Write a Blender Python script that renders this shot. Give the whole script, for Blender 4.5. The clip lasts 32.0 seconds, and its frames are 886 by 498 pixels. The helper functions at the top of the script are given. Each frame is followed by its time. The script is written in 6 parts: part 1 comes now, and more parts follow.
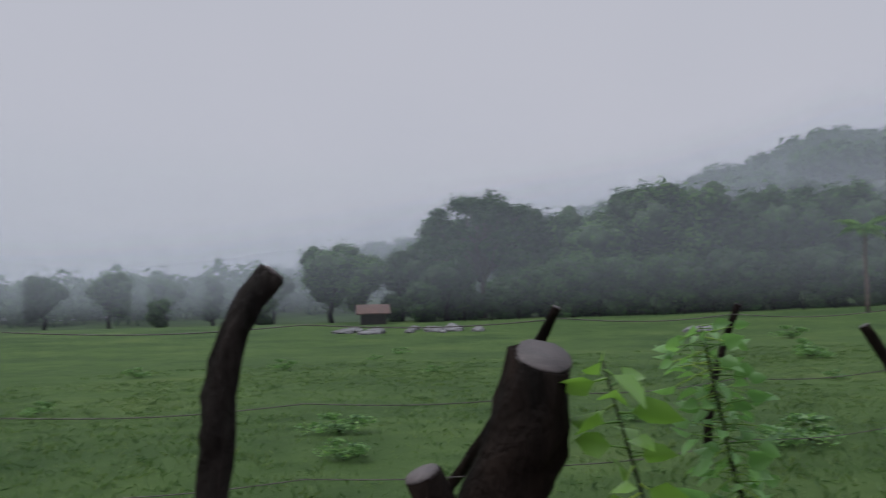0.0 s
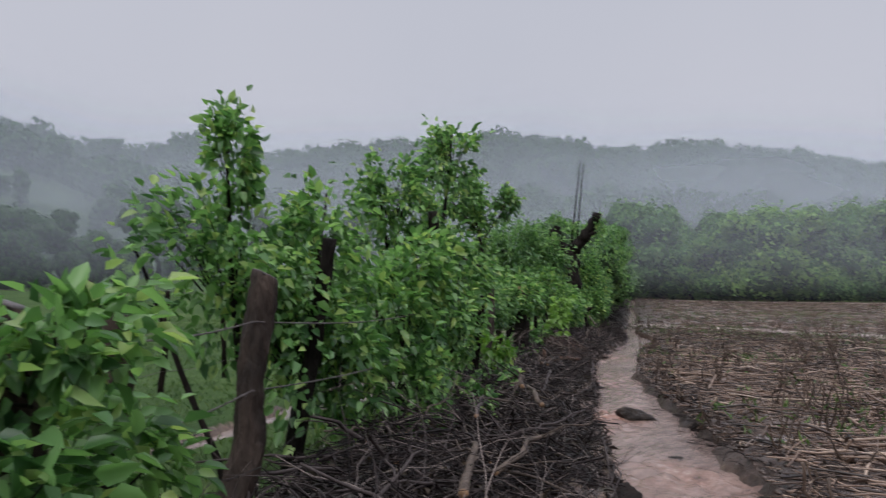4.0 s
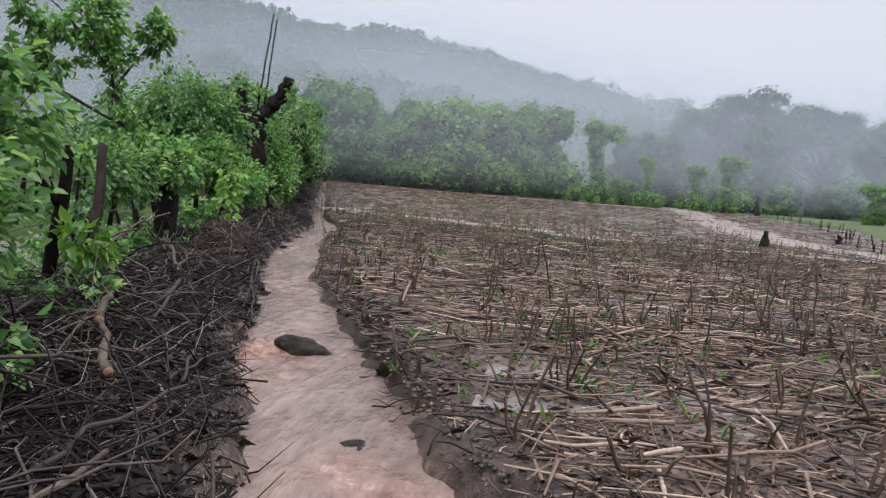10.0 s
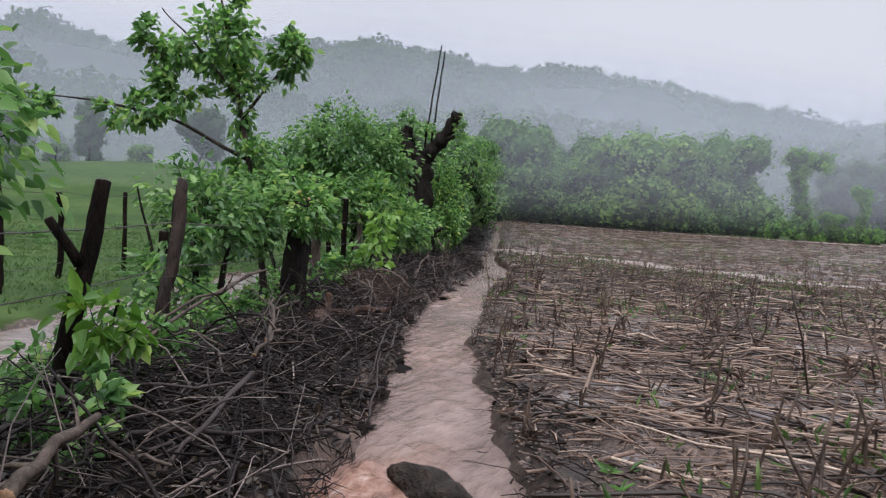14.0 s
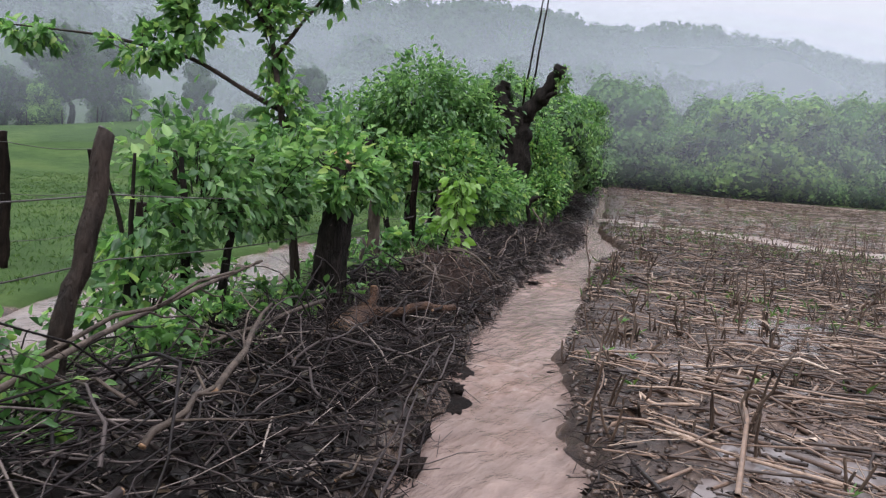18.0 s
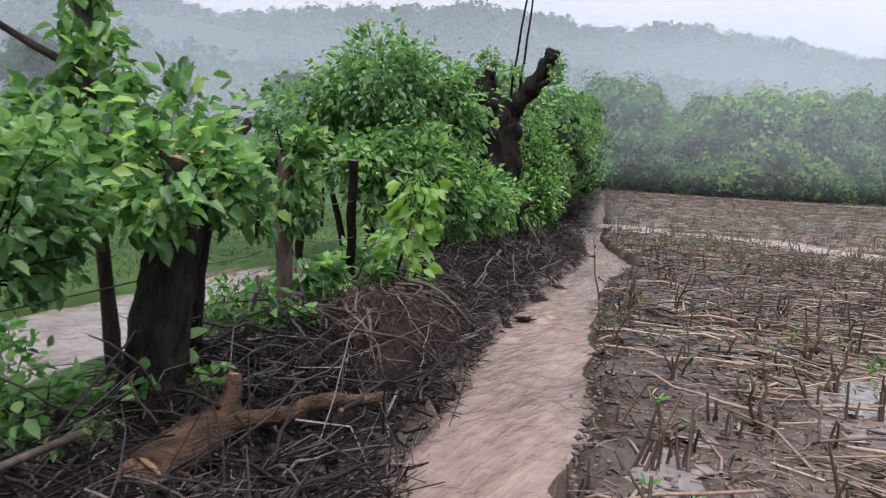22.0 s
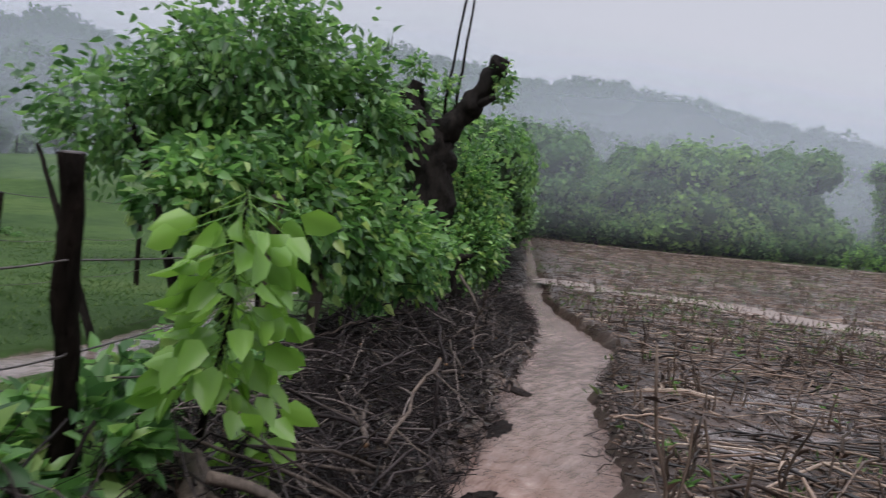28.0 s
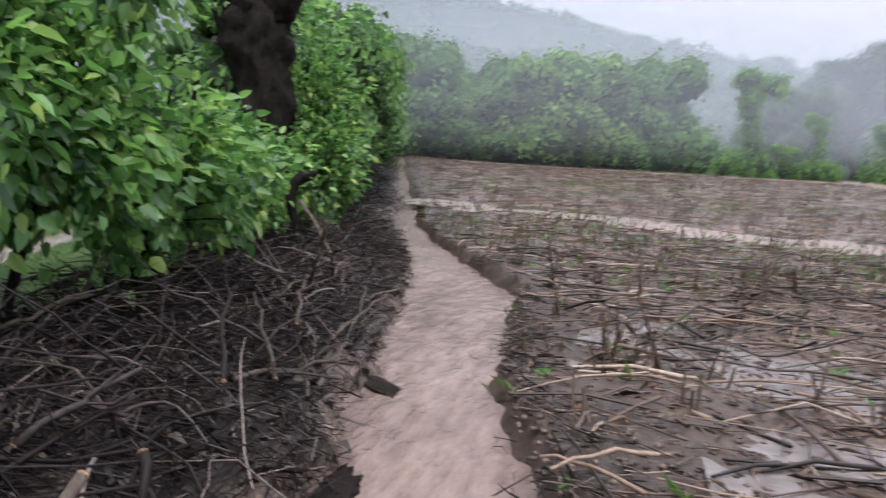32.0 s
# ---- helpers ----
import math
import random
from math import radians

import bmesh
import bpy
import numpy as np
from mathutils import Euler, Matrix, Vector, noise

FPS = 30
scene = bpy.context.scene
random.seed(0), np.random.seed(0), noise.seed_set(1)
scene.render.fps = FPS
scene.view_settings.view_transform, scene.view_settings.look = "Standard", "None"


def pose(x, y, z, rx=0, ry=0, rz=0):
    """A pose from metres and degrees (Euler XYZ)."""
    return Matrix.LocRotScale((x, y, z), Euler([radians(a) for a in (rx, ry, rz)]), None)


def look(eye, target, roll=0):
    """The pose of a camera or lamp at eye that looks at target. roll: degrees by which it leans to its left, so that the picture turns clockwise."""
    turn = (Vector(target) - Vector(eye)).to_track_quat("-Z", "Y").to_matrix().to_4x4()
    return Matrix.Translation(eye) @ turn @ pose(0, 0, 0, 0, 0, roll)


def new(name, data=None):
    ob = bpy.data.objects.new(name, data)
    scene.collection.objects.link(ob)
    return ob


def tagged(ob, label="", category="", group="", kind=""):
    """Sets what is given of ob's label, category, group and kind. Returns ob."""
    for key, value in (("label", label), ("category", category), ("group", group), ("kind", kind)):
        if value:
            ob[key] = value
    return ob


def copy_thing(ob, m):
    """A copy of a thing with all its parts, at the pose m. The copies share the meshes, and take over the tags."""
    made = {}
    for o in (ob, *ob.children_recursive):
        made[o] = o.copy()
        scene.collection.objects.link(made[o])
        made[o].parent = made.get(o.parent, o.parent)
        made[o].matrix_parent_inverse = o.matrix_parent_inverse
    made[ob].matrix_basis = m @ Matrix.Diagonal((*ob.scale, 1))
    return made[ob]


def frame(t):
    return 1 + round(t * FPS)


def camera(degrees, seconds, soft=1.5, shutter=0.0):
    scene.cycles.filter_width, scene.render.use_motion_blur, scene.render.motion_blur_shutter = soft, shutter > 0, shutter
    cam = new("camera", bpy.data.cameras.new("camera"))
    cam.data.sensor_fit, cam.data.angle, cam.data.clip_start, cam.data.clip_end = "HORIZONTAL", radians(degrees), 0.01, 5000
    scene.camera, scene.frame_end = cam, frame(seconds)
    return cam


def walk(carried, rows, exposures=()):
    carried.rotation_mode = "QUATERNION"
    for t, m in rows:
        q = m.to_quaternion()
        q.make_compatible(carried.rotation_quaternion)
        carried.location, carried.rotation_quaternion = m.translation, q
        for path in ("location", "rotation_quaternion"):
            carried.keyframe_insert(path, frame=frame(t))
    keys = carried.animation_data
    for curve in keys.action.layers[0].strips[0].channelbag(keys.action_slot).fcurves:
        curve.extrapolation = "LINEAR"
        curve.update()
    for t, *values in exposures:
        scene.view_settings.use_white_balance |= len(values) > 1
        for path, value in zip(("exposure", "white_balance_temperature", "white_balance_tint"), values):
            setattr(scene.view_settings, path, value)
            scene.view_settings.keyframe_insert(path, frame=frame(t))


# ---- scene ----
cam = camera(60.7, 32.0, soft=1.2, shutter=0.3)
PATH = [
    (0, (-0.058, -0.205, 1.636), (-0.204, 1.781, 1.822), -1.40),
    (0.5, (0.029, -0.162, 1.631), (0.316, 1.806, 1.837), -0.50),
    (1, (0.063, -0.105, 1.628), (0.695, 1.776, 1.877), -0.40),
    (1.5, (0.166, -0.115, 1.612), (1.068, 1.648, 1.896), -1.10),
    (2, (0.411, -0.124, 1.576), (1.418, 1.575, 1.894), -0.60),
    (2.5, (0.658, -0.145, 1.563), (1.830, 1.441, 1.894), 0.40),
    (3, (0.851, -0.129, 1.500), (2.236, 1.279, 1.819), 0.10),
    (3.5, (1.073, 0.040, 1.465), (2.630, 1.276, 1.691), -0.20),
    (5.5, (1.807, 0.272, 1.589), (3.760, 0.700, 1.562), 3.20),
    (6, (2.044, 0.309, 1.588), (4.022, 0.602, 1.537), 3.60),
    (6.5, (2.396, 0.286, 1.591), (4.390, 0.413, 1.501), 5.10),
    (7, (2.674, 0.379, 1.567), (4.659, 0.413, 1.327), 6.70),
    (7.5, (2.971, 0.535, 1.596), (4.959, 0.560, 1.372), 0.50),
    (8, (3.269, 0.635, 1.552), (5.256, 0.690, 1.326), 1.30),
    (8.5, (3.704, 0.721, 1.587), (5.688, 0.961, 1.508), 1.50),
    (9, (4.095, 0.838, 1.518), (6.079, 1.078, 1.446), 3.70),
    (9.5, (4.516, 1.073, 1.537), (6.503, 1.284, 1.440), 3.80),
    (10, (4.941, 1.144, 1.489), (6.916, 1.424, 1.336), 4.30),
    (10.5, (5.258, 1.123, 1.518), (7.218, 1.489, 1.356), 5.20),
    (11, (5.559, 1.218, 1.475), (7.518, 1.581, 1.299), 5.90),
    (11.5, (5.885, 1.276, 1.574), (7.839, 1.667, 1.405), 5.50),
    (12, (6.237, 1.277, 1.552), (8.183, 1.710, 1.393), 5.50),
    (12.5, (6.598, 1.259, 1.631), (8.536, 1.738, 1.517), 5.20),
    (13, (6.932, 1.373, 1.553), (8.861, 1.889, 1.442), 5.30),
    (13.5, (7.355, 1.573, 1.587), (9.243, 2.228, 1.498), 2.50),
    (14, (7.698, 1.736, 1.524), (9.556, 2.473, 1.444), 3.30),
    (14.5, (8.072, 1.868, 1.549), (9.892, 2.692, 1.447), 3.60),
    (16.5, (9.147, 2.130, 1.638), (10.927, 3.016, 1.420), 7.10),
    (17, (9.408, 2.288, 1.624), (11.176, 3.200, 1.421), 5.90),
    (17.5, (9.644, 2.421, 1.590), (11.400, 3.359, 1.393), 4.80),
    (18, (10.176, 2.524, 1.622), (11.914, 3.494, 1.428), 4.40),
    (18.5, (10.488, 2.625, 1.623), (12.214, 3.612, 1.410), 4.50),
    (19, (10.870, 2.724, 1.625), (12.613, 3.698, 1.506), 4.50),
    (19.5, (11.195, 2.875, 1.650), (12.947, 3.835, 1.558), 4.70),
    (20, (11.624, 3.027, 1.649), (13.373, 3.993, 1.566), 4.70),
    (20.5, (11.987, 3.238, 1.610), (13.710, 4.244, 1.480), 5.05),
    (21, (12.383, 3.476, 1.612), (14.108, 4.481, 1.495), 4.61),
    (21.5, (12.862, 3.669, 1.568), (14.601, 4.648, 1.435), 4.56),
    (22, (13.355, 3.733, 1.612), (15.097, 4.699, 1.435), 3.01),
    (22.5, (13.820, 3.900, 1.665), (15.579, 4.835, 1.484), 2.97),
    (23, (14.063, 4.003, 1.685), (15.810, 4.957, 1.494), 3.62),
    (23.5, (14.537, 4.128, 1.728), (16.257, 5.131, 1.532), 3.37),
    (24, (14.875, 4.353, 1.688), (16.563, 5.407, 1.489), 5.03),
    (24.5, (15.326, 4.617, 1.681), (17.014, 5.681, 1.536), 5.18),
    (25, (15.734, 4.793, 1.640), (17.427, 5.851, 1.512), 4.83),
    (25.5, (16.064, 4.939, 1.672), (17.766, 5.985, 1.567), 4.41),
    (27.5, (17.486, 5.845, 1.600), (19.231, 6.820, 1.523), 4.70),
    (28, (17.881, 6.033, 1.607), (19.722, 6.814, 1.559), 5.10),
    (28.5, (18.344, 6.060, 1.598), (20.262, 6.626, 1.579), 5.00),
    (29, (18.776, 6.187, 1.572), (20.762, 6.426, 1.573), 4.90),
    (29.5, (19.202, 6.272, 1.523), (21.186, 6.019, 1.574), 4.80),
    (30, (19.705, 6.304, 1.497), (21.634, 5.777, 1.522), 4.40),
    (30.5, (20.035, 6.385, 1.483), (21.968, 5.872, 1.487), 2.70),
    (31, (20.437, 6.625, 1.437), (22.394, 6.216, 1.380), 3.30),
    (31.5, (20.851, 6.873, 1.392), (22.846, 6.858, 1.254), 6.90),
    (32, (21.293, 6.897, 1.458), (23.227, 7.352, 1.226), 3.00),
]
EXPOSURES = [(0, -0.15), (1.5, -0.2), (3.5, -0.1), (5.5, 0.25), (7, 0.38), (9, 0.32), (10, 0.45), (14, 0.36), (17, 0.62), (18, 0.6), (20, 0.46), (21, 0.52), (22, 0.72), (24, 0.74), (25, 0.46), (25.5, 0.42), (28, 0.14), (29, 0.2), (30, 0.0), (31, 0.12), (31.6, 0.42), (32, 0.72)]
walk(cam, [(t, look(eye, target, roll)) for t, eye, target, roll in PATH], EXPOSURES)

# world, sun
SUN_EL, SUN_AZ = 68, 200
world = bpy.data.worlds.new("overcast_sky")
scene.world = world
world.use_nodes = True
wt = world.node_tree
wt.nodes.clear()
w_out = wt.nodes.new("ShaderNodeOutputWorld")
w_bg = wt.nodes.new("ShaderNodeBackground")
w_sky = wt.nodes.new("ShaderNodeTexSky")
w_sky.sky_type = 'NISHITA'
w_sky.sun_disc = False
w_sky.sun_elevation = radians(SUN_EL)
w_sky.sun_rotation = radians(90 - SUN_AZ)
w_gain = wt.nodes.new("ShaderNodeMix")
w_gain.data_type = 'RGBA'
w_gain.blend_type = 'MULTIPLY'
w_gain.inputs[0].default_value = 1.0
w_gain.inputs[7].default_value = (0.08, 0.08, 0.08, 1)
w_cloud_pos = wt.nodes.new("ShaderNodeTexCoord")
w_cloud = wt.nodes.new("ShaderNodeTexNoise")
w_cloud.inputs["Scale"].default_value = 1.6
w_cloud.inputs["Detail"].default_value = 3
w_ramp = wt.nodes.new("ShaderNodeValToRGB")
w_ramp.color_ramp.interpolation = 'EASE'
w_ramp.color_ramp.elements[0].position, w_ramp.color_ramp.elements[1].position = 0.3, 0.7
w_ramp.color_ramp.elements[0].color = (0.575, 0.592, 0.675, 1)
w_ramp.color_ramp.elements[1].color = (0.610, 0.620, 0.700, 1)
w_mix = wt.nodes.new("ShaderNodeMix")
w_mix.data_type = 'RGBA'
w_mix.inputs[0].default_value = 0.93
wt.links.new(w_sky.outputs[0], w_gain.inputs[6])
wt.links.new(w_cloud_pos.outputs["Generated"], w_cloud.inputs["Vector"])
wt.links.new(w_cloud.outputs["Fac"], w_ramp.inputs[0])
wt.links.new(w_gain.outputs[2], w_mix.inputs[6])
wt.links.new(w_ramp.outputs[0], w_mix.inputs[7])
# an overcast sky is brighter overhead than at the horizon
w_sep = wt.nodes.new("ShaderNodeSeparateXYZ")
wt.links.new(w_cloud_pos.outputs["Generated"], w_sep.inputs[0])
w_up = wt.nodes.new("ShaderNodeMapRange")
w_up.interpolation_type = 'SMOOTHSTEP'
for nm_, v_ in (("From Min", 0.40), ("From Max", 1.0), ("To Min", 0.95), ("To Max", 2.6)):
    w_up.inputs[nm_].default_value = v_
wt.links.new(w_sep.outputs["Z"], w_up.inputs["Value"])
wt.links.new(w_up.outputs[0], w_bg.inputs["Strength"])
wt.links.new(w_mix.outputs[2], w_bg.inputs["Color"])
wt.links.new(w_bg.outputs[0], w_out.inputs[0])
sun = new("sun", bpy.data.lights.new("sun", 'SUN'))
sun.data.energy, sun.data.angle, sun.data.color = 1.5, radians(45), (1.0, 0.98, 0.95)
sun.matrix_world = look((40 * math.cos(radians(SUN_AZ)), 40 * math.sin(radians(SUN_AZ)), 75), (0, 0, 0))

# ---------- materials ----------


def ramp(nt, fac, stops):
    r = nt.nodes.new("ShaderNodeValToRGB")
    el = r.color_ramp.elements
    while len(el) < len(stops):
        el.new(0.5)
    for e, (p, c) in zip(el, stops):
        e.position, e.color = p, (*c, 1)
    nt.links.new(fac, r.inputs[0])
    return r.outputs[0]


def noise_node(nt, scale, detail=4, stretch=(1, 1, 1), rough=0.55, local=True):
    tc = nt.nodes.new("ShaderNodeTexCoord")
    mp = nt.nodes.new("ShaderNodeMapping")
    mp.inputs["Scale"].default_value = stretch
    nt.links.new(tc.outputs["Object"], mp.inputs["Vector"])
    n = nt.nodes.new("ShaderNodeTexNoise")
    n.inputs["Scale"].default_value, n.inputs["Detail"].default_value, n.inputs["Roughness"].default_value = scale, detail, rough
    nt.links.new(mp.outputs[0], n.inputs["Vector"])
    return n.outputs["Fac"]


def mixc(nt, fac, a, b, mode='MIX'):
    m = nt.nodes.new("ShaderNodeMix")
    m.data_type, m.blend_type = 'RGBA', mode
    for sock, v in ((m.inputs[0], fac), (m.inputs[6], a), (m.inputs[7], b)):
        if isinstance(v, (int, float)):
            sock.default_value = v
        elif isinstance(v, tuple):
            sock.default_value = (*v, 1)
        else:
            nt.links.new(v, sock)
    return m.outputs[2]


def blank(name):
    m = bpy.data.materials.new(name)
    m.use_nodes = True
    return m, m.node_tree, m.node_tree.nodes["Principled BSDF"]


def bump(nt, b, height, strength=0.4, dist=0.02):
    n = nt.nodes.new("ShaderNodeBump")
    n.inputs["Strength"].default_value, n.inputs["Distance"].default_value = strength, dist
    nt.links.new(height, n.inputs["Height"])
    nt.links.new(n.outputs[0], b.inputs["Normal"])


def surface(name, dark, light, scale=8, fine=60, rough=0.7, rough_var=0.15, stretch=(1, 1, 1), bumps=0.5, dist=0.01, vary=0.0, island=False, spec=0.4):
    """Two scales of noise between two colours, with relief; vary: lightness by piece."""
    m, nt, b = blank(name)
    big = noise_node(nt, scale, 4, stretch)
    small = noise_node(nt, fine, 5, stretch)
    c = ramp(nt, big, [(0.3, dark), (0.7, light)])
    g = ramp(nt, small, [(0.3, (0.62, 0.62, 0.62)), (0.7, (1.15, 1.15, 1.15))])
    c = mixc(nt, 1.0, c, g, 'MULTIPLY')
    if vary:
        if island:
            src = nt.nodes.new("ShaderNodeNewGeometry").outputs["Random Per Island"]
        else:
            src = nt.nodes.new("ShaderNodeObjectInfo").outputs["Random"]
        v = ramp(nt, src, [(0.0, (1 - vary,) * 3), (1.0, (1 + vary,) * 3)])
        c = mixc(nt, 1.0, c, v, 'MULTIPLY')
    nt.links.new(c, b.inputs["Base Color"])
    rr = ramp(nt, big, [(0.3, (rough - rough_var,) * 3), (0.7, (rough + rough_var,) * 3)])
    nt.links.new(rr, b.inputs["Roughness"])
    b.inputs["Specular IOR Level"].default_value = spec
    bump(nt, b, small, bumps, dist)
    return m


def pieces(name, stops, rough=0.5, spec=0.25, grain=30):
    """Loose sticks: each its own shade, with fine grain."""
    m, nt, b = blank(name)
    c = ramp(nt, nt.nodes.new("ShaderNodeNewGeometry").outputs["Random Per Island"], stops)
    g = noise_node(nt, grain, 4)
    c = mixc(nt, 1.0, c, ramp(nt, g, [(0.3, (0.6, 0.6, 0.6)), (0.7, (1.25, 1.25, 1.25))]), 'MULTIPLY')
    nt.links.new(c, b.inputs["Base Color"])
    nt.links.new(ramp(nt, g, [(0.3, (rough - 0.15,) * 3), (0.7, (rough + 0.15,) * 3)]), b.inputs["Roughness"])
    b.inputs["Specular IOR Level"].default_value = spec
    bump(nt, b, g, 0.4, 0.004)
    return m


def leaf_material(name, stops, thin=0.42, rough=0.35, gloss=0.5, each=False):
    m, nt, b = blank(name)
    rnd = nt.nodes.new("ShaderNodeNewGeometry").outputs["Random Per Island"]
    c = ramp(nt, rnd, stops)
    big = noise_node(nt, 1.3, 2)
    c = mixc(nt, 1.0, c, ramp(nt, big, [(0.3, (0.62, 0.7, 0.66)), (0.7, (1.28, 1.22, 1.12))]), 'MULTIPLY')
    if each:
        own = nt.nodes.new("ShaderNodeObjectInfo").outputs["Random"]
        c = mixc(nt, 1.0, c, ramp(nt, own, [(0.0, (0.62, 0.68, 0.74)), (0.5, (1.0, 1.0, 1.0)), (1.0, (1.5, 1.38, 1.15))]), 'MULTIPLY')
    nt.links.new(c, b.inputs["Base Color"])
    b.inputs["Roughness"].default_value = rough
    b.inputs["Specular IOR Level"].default_value = gloss
    tr = nt.nodes.new("ShaderNodeBsdfTranslucent")
    nt.links.new(mixc(nt, 1.0, c, (1.1, 1.2, 0.8), 'MULTIPLY'), tr.inputs["Color"])
    mx = nt.nodes.new("ShaderNodeMixShader")
    mx.inputs[0].default_value = thin
    out = nt.nodes["Material Output"]
    nt.links.new(b.outputs[0], mx.inputs[1])
    nt.links.new(tr.outputs[0], mx.inputs[2])
    nt.links.new(mx.outputs[0], out.inputs[0])
    return m


def ground_material():
    m, nt, b = blank("wet_ground")
    at = nt.nodes.new("ShaderNodeAttribute")
    at.attribute_name = "grass"
    g_edge = noise_node(nt, 1.7, 5)
    add = nt.nodes.new("ShaderNodeMath")
    add.operation = 'ADD'
    sub = nt.nodes.new("ShaderNodeMath")
    sub.operation = 'MULTIPLY_ADD'
    nt.links.new(g_edge, sub.inputs[0])
    sub.inputs[1].default_value, sub.inputs[2].default_value = 0.9, -0.45
    nt.links.new(at.outputs["Fac"], add.inputs[0])
    nt.links.new(sub.outputs[0], add.inputs[1])
    mask = ramp(nt, add.outputs[0], [(0.42, (0, 0, 0)), (0.58, (1, 1, 1))])
    mud_n = noise_node(nt, 0.9, 6)
    mud_f = noise_node(nt, 14, 6, rough=0.7)
    mud = ramp(nt, mud_n, [(0.3, (0.040, 0.026, 0.021)), (0.7, (0.148, 0.098, 0.079))])
    fib = noise_node(nt, 9, 5, (4.5, 0.9, 1), 0.7)
    mud = mixc(nt, ramp(nt, fib, [(0.5, (0, 0, 0)), (0.62, (0.75, 0.75, 0.75))]), mud, (0.185, 0.128, 0.086))
    mud = mixc(nt, 1.0, mud, ramp(nt, mud_f, [(0.3, (0.35, 0.35, 0.35)), (0.7, (1.5, 1.5, 1.5))]), 'MULTIPLY')
    for turn in ((30, 5, 1), (6, 34, 1)):
        chaff = noise_node(nt, 1.0, 3, turn, 0.6)
        mud = mixc(nt, ramp(nt, chaff, [(0.60, (0, 0, 0)), (0.66, (0.8, 0.8, 0.8))]), mud, (0.27, 0.185, 0.142))
    gr_n = noise_node(nt, 0.16, 5)
    gr_m = noise_node(nt, 1.4, 5)
    gr_f = noise_node(nt, 22, 5, rough=0.75)
    gr = ramp(nt, gr_n, [(0.3, (0.034, 0.067, 0.024)), (0.55, (0.058, 0.102, 0.033)), (0.75, (0.087, 0.127, 0.043))])
    gr = mixc(nt, 1.0, gr, ramp(nt, gr_m, [(0.3, (0.7, 0.75, 0.7)), (0.7, (1.2, 1.15, 1.1))]), 'MULTIPLY')
    gr = mixc(nt, 1.0, gr, ramp(nt, gr_f, [(0.3, (0.75, 0.77, 0.75)), (0.7, (1.2, 1.17, 1.15))]), 'MULTIPLY')
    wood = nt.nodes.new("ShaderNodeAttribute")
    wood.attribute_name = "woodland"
    # grass past the low rim is greyed, painting the mist over it
    thin = nt.nodes.new("ShaderNodeAttribute")
    thin.attribute_name = "pale_haze"
    gr = mixc(nt, thin.outputs["Fac"], gr, ramp(nt, gr_m, [(0.3, (0.085, 0.105, 0.055)), (0.7, (0.125, 0.155, 0.080))]))
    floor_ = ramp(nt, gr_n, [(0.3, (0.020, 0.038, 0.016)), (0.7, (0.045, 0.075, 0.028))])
    base = mixc(nt, mask, mud, gr)
    # near-black ground with its own roughness where the belt mask is set
    belt = nt.nodes.new("ShaderNodeAttribute")
    belt.attribute_name = "dark_belt"
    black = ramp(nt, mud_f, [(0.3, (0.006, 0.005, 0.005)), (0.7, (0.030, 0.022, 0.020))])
    base = mixc(nt, belt.outputs["Fac"], base, black)
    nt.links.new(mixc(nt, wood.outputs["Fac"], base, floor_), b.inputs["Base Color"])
    wet = ramp(nt, mud_n, [(0.42, (0.1, 0.1, 0.1)), (0.64, (0.45, 0.45, 0.45))])
    nt.links.new(mixc(nt, belt.outputs["Fac"], mixc(nt, mask, wet, (0.8, 0.8, 0.8)), (0.45, 0.45, 0.45)), b.inputs["Roughness"])
    nt.links.new(mixc(nt, belt.outputs["Fac"], mixc(nt, mask, (0.5, 0.5, 0.5), (0.08, 0.08, 0.08)), (0.3, 0.3, 0.3)), b.inputs["Specular IOR Level"])
    bump(nt, b, mixc(nt, mask, mud_f, gr_f), 0.8, 0.03)
    return m


def water_material(name, silt, foam, flow=(1, 1, 1), bumps=0.5, ripple=5.0, rough=0.12, rapids=False):
    """Opaque silty water: brown body colour under a clear reflecting skin."""
    m, nt, b = blank(name)
    big = noise_node(nt, 0.9, 5, flow, 0.65)
    fine = noise_node(nt, ripple, 5, flow, 0.6)
    c = ramp(nt, big, [(0.3, silt), (0.72, foam)])
    c = mixc(nt, 1.0, c, ramp(nt, fine, [(0.3, (0.70, 0.68, 0.66)), (0.7, (1.2, 1.18, 1.16))]), 'MULTIPLY')
    if rapids:
        at = nt.nodes.new("ShaderNodeAttribute")
        at.attribute_name = "rapid"
        churn = noise_node(nt, 6.5, 6, (1, 1, 1), 0.7)
        c = mixc(nt, at.outputs["Fac"], c, ramp(nt, churn, [(0.34, (0.10, 0.045, 0.030)), (0.48, (0.27, 0.14, 0.10)), (0.6, (0.36, 0.235, 0.19)), (0.7, (0.60, 0.50, 0.46))]))
    nt.links.new(c, b.inputs["Base Color"])
    b.inputs["Roughness"].default_value = rough
    b.inputs["IOR"].default_value = 1.33
    bump(nt, b, fine, bumps, 0.05)
    return m


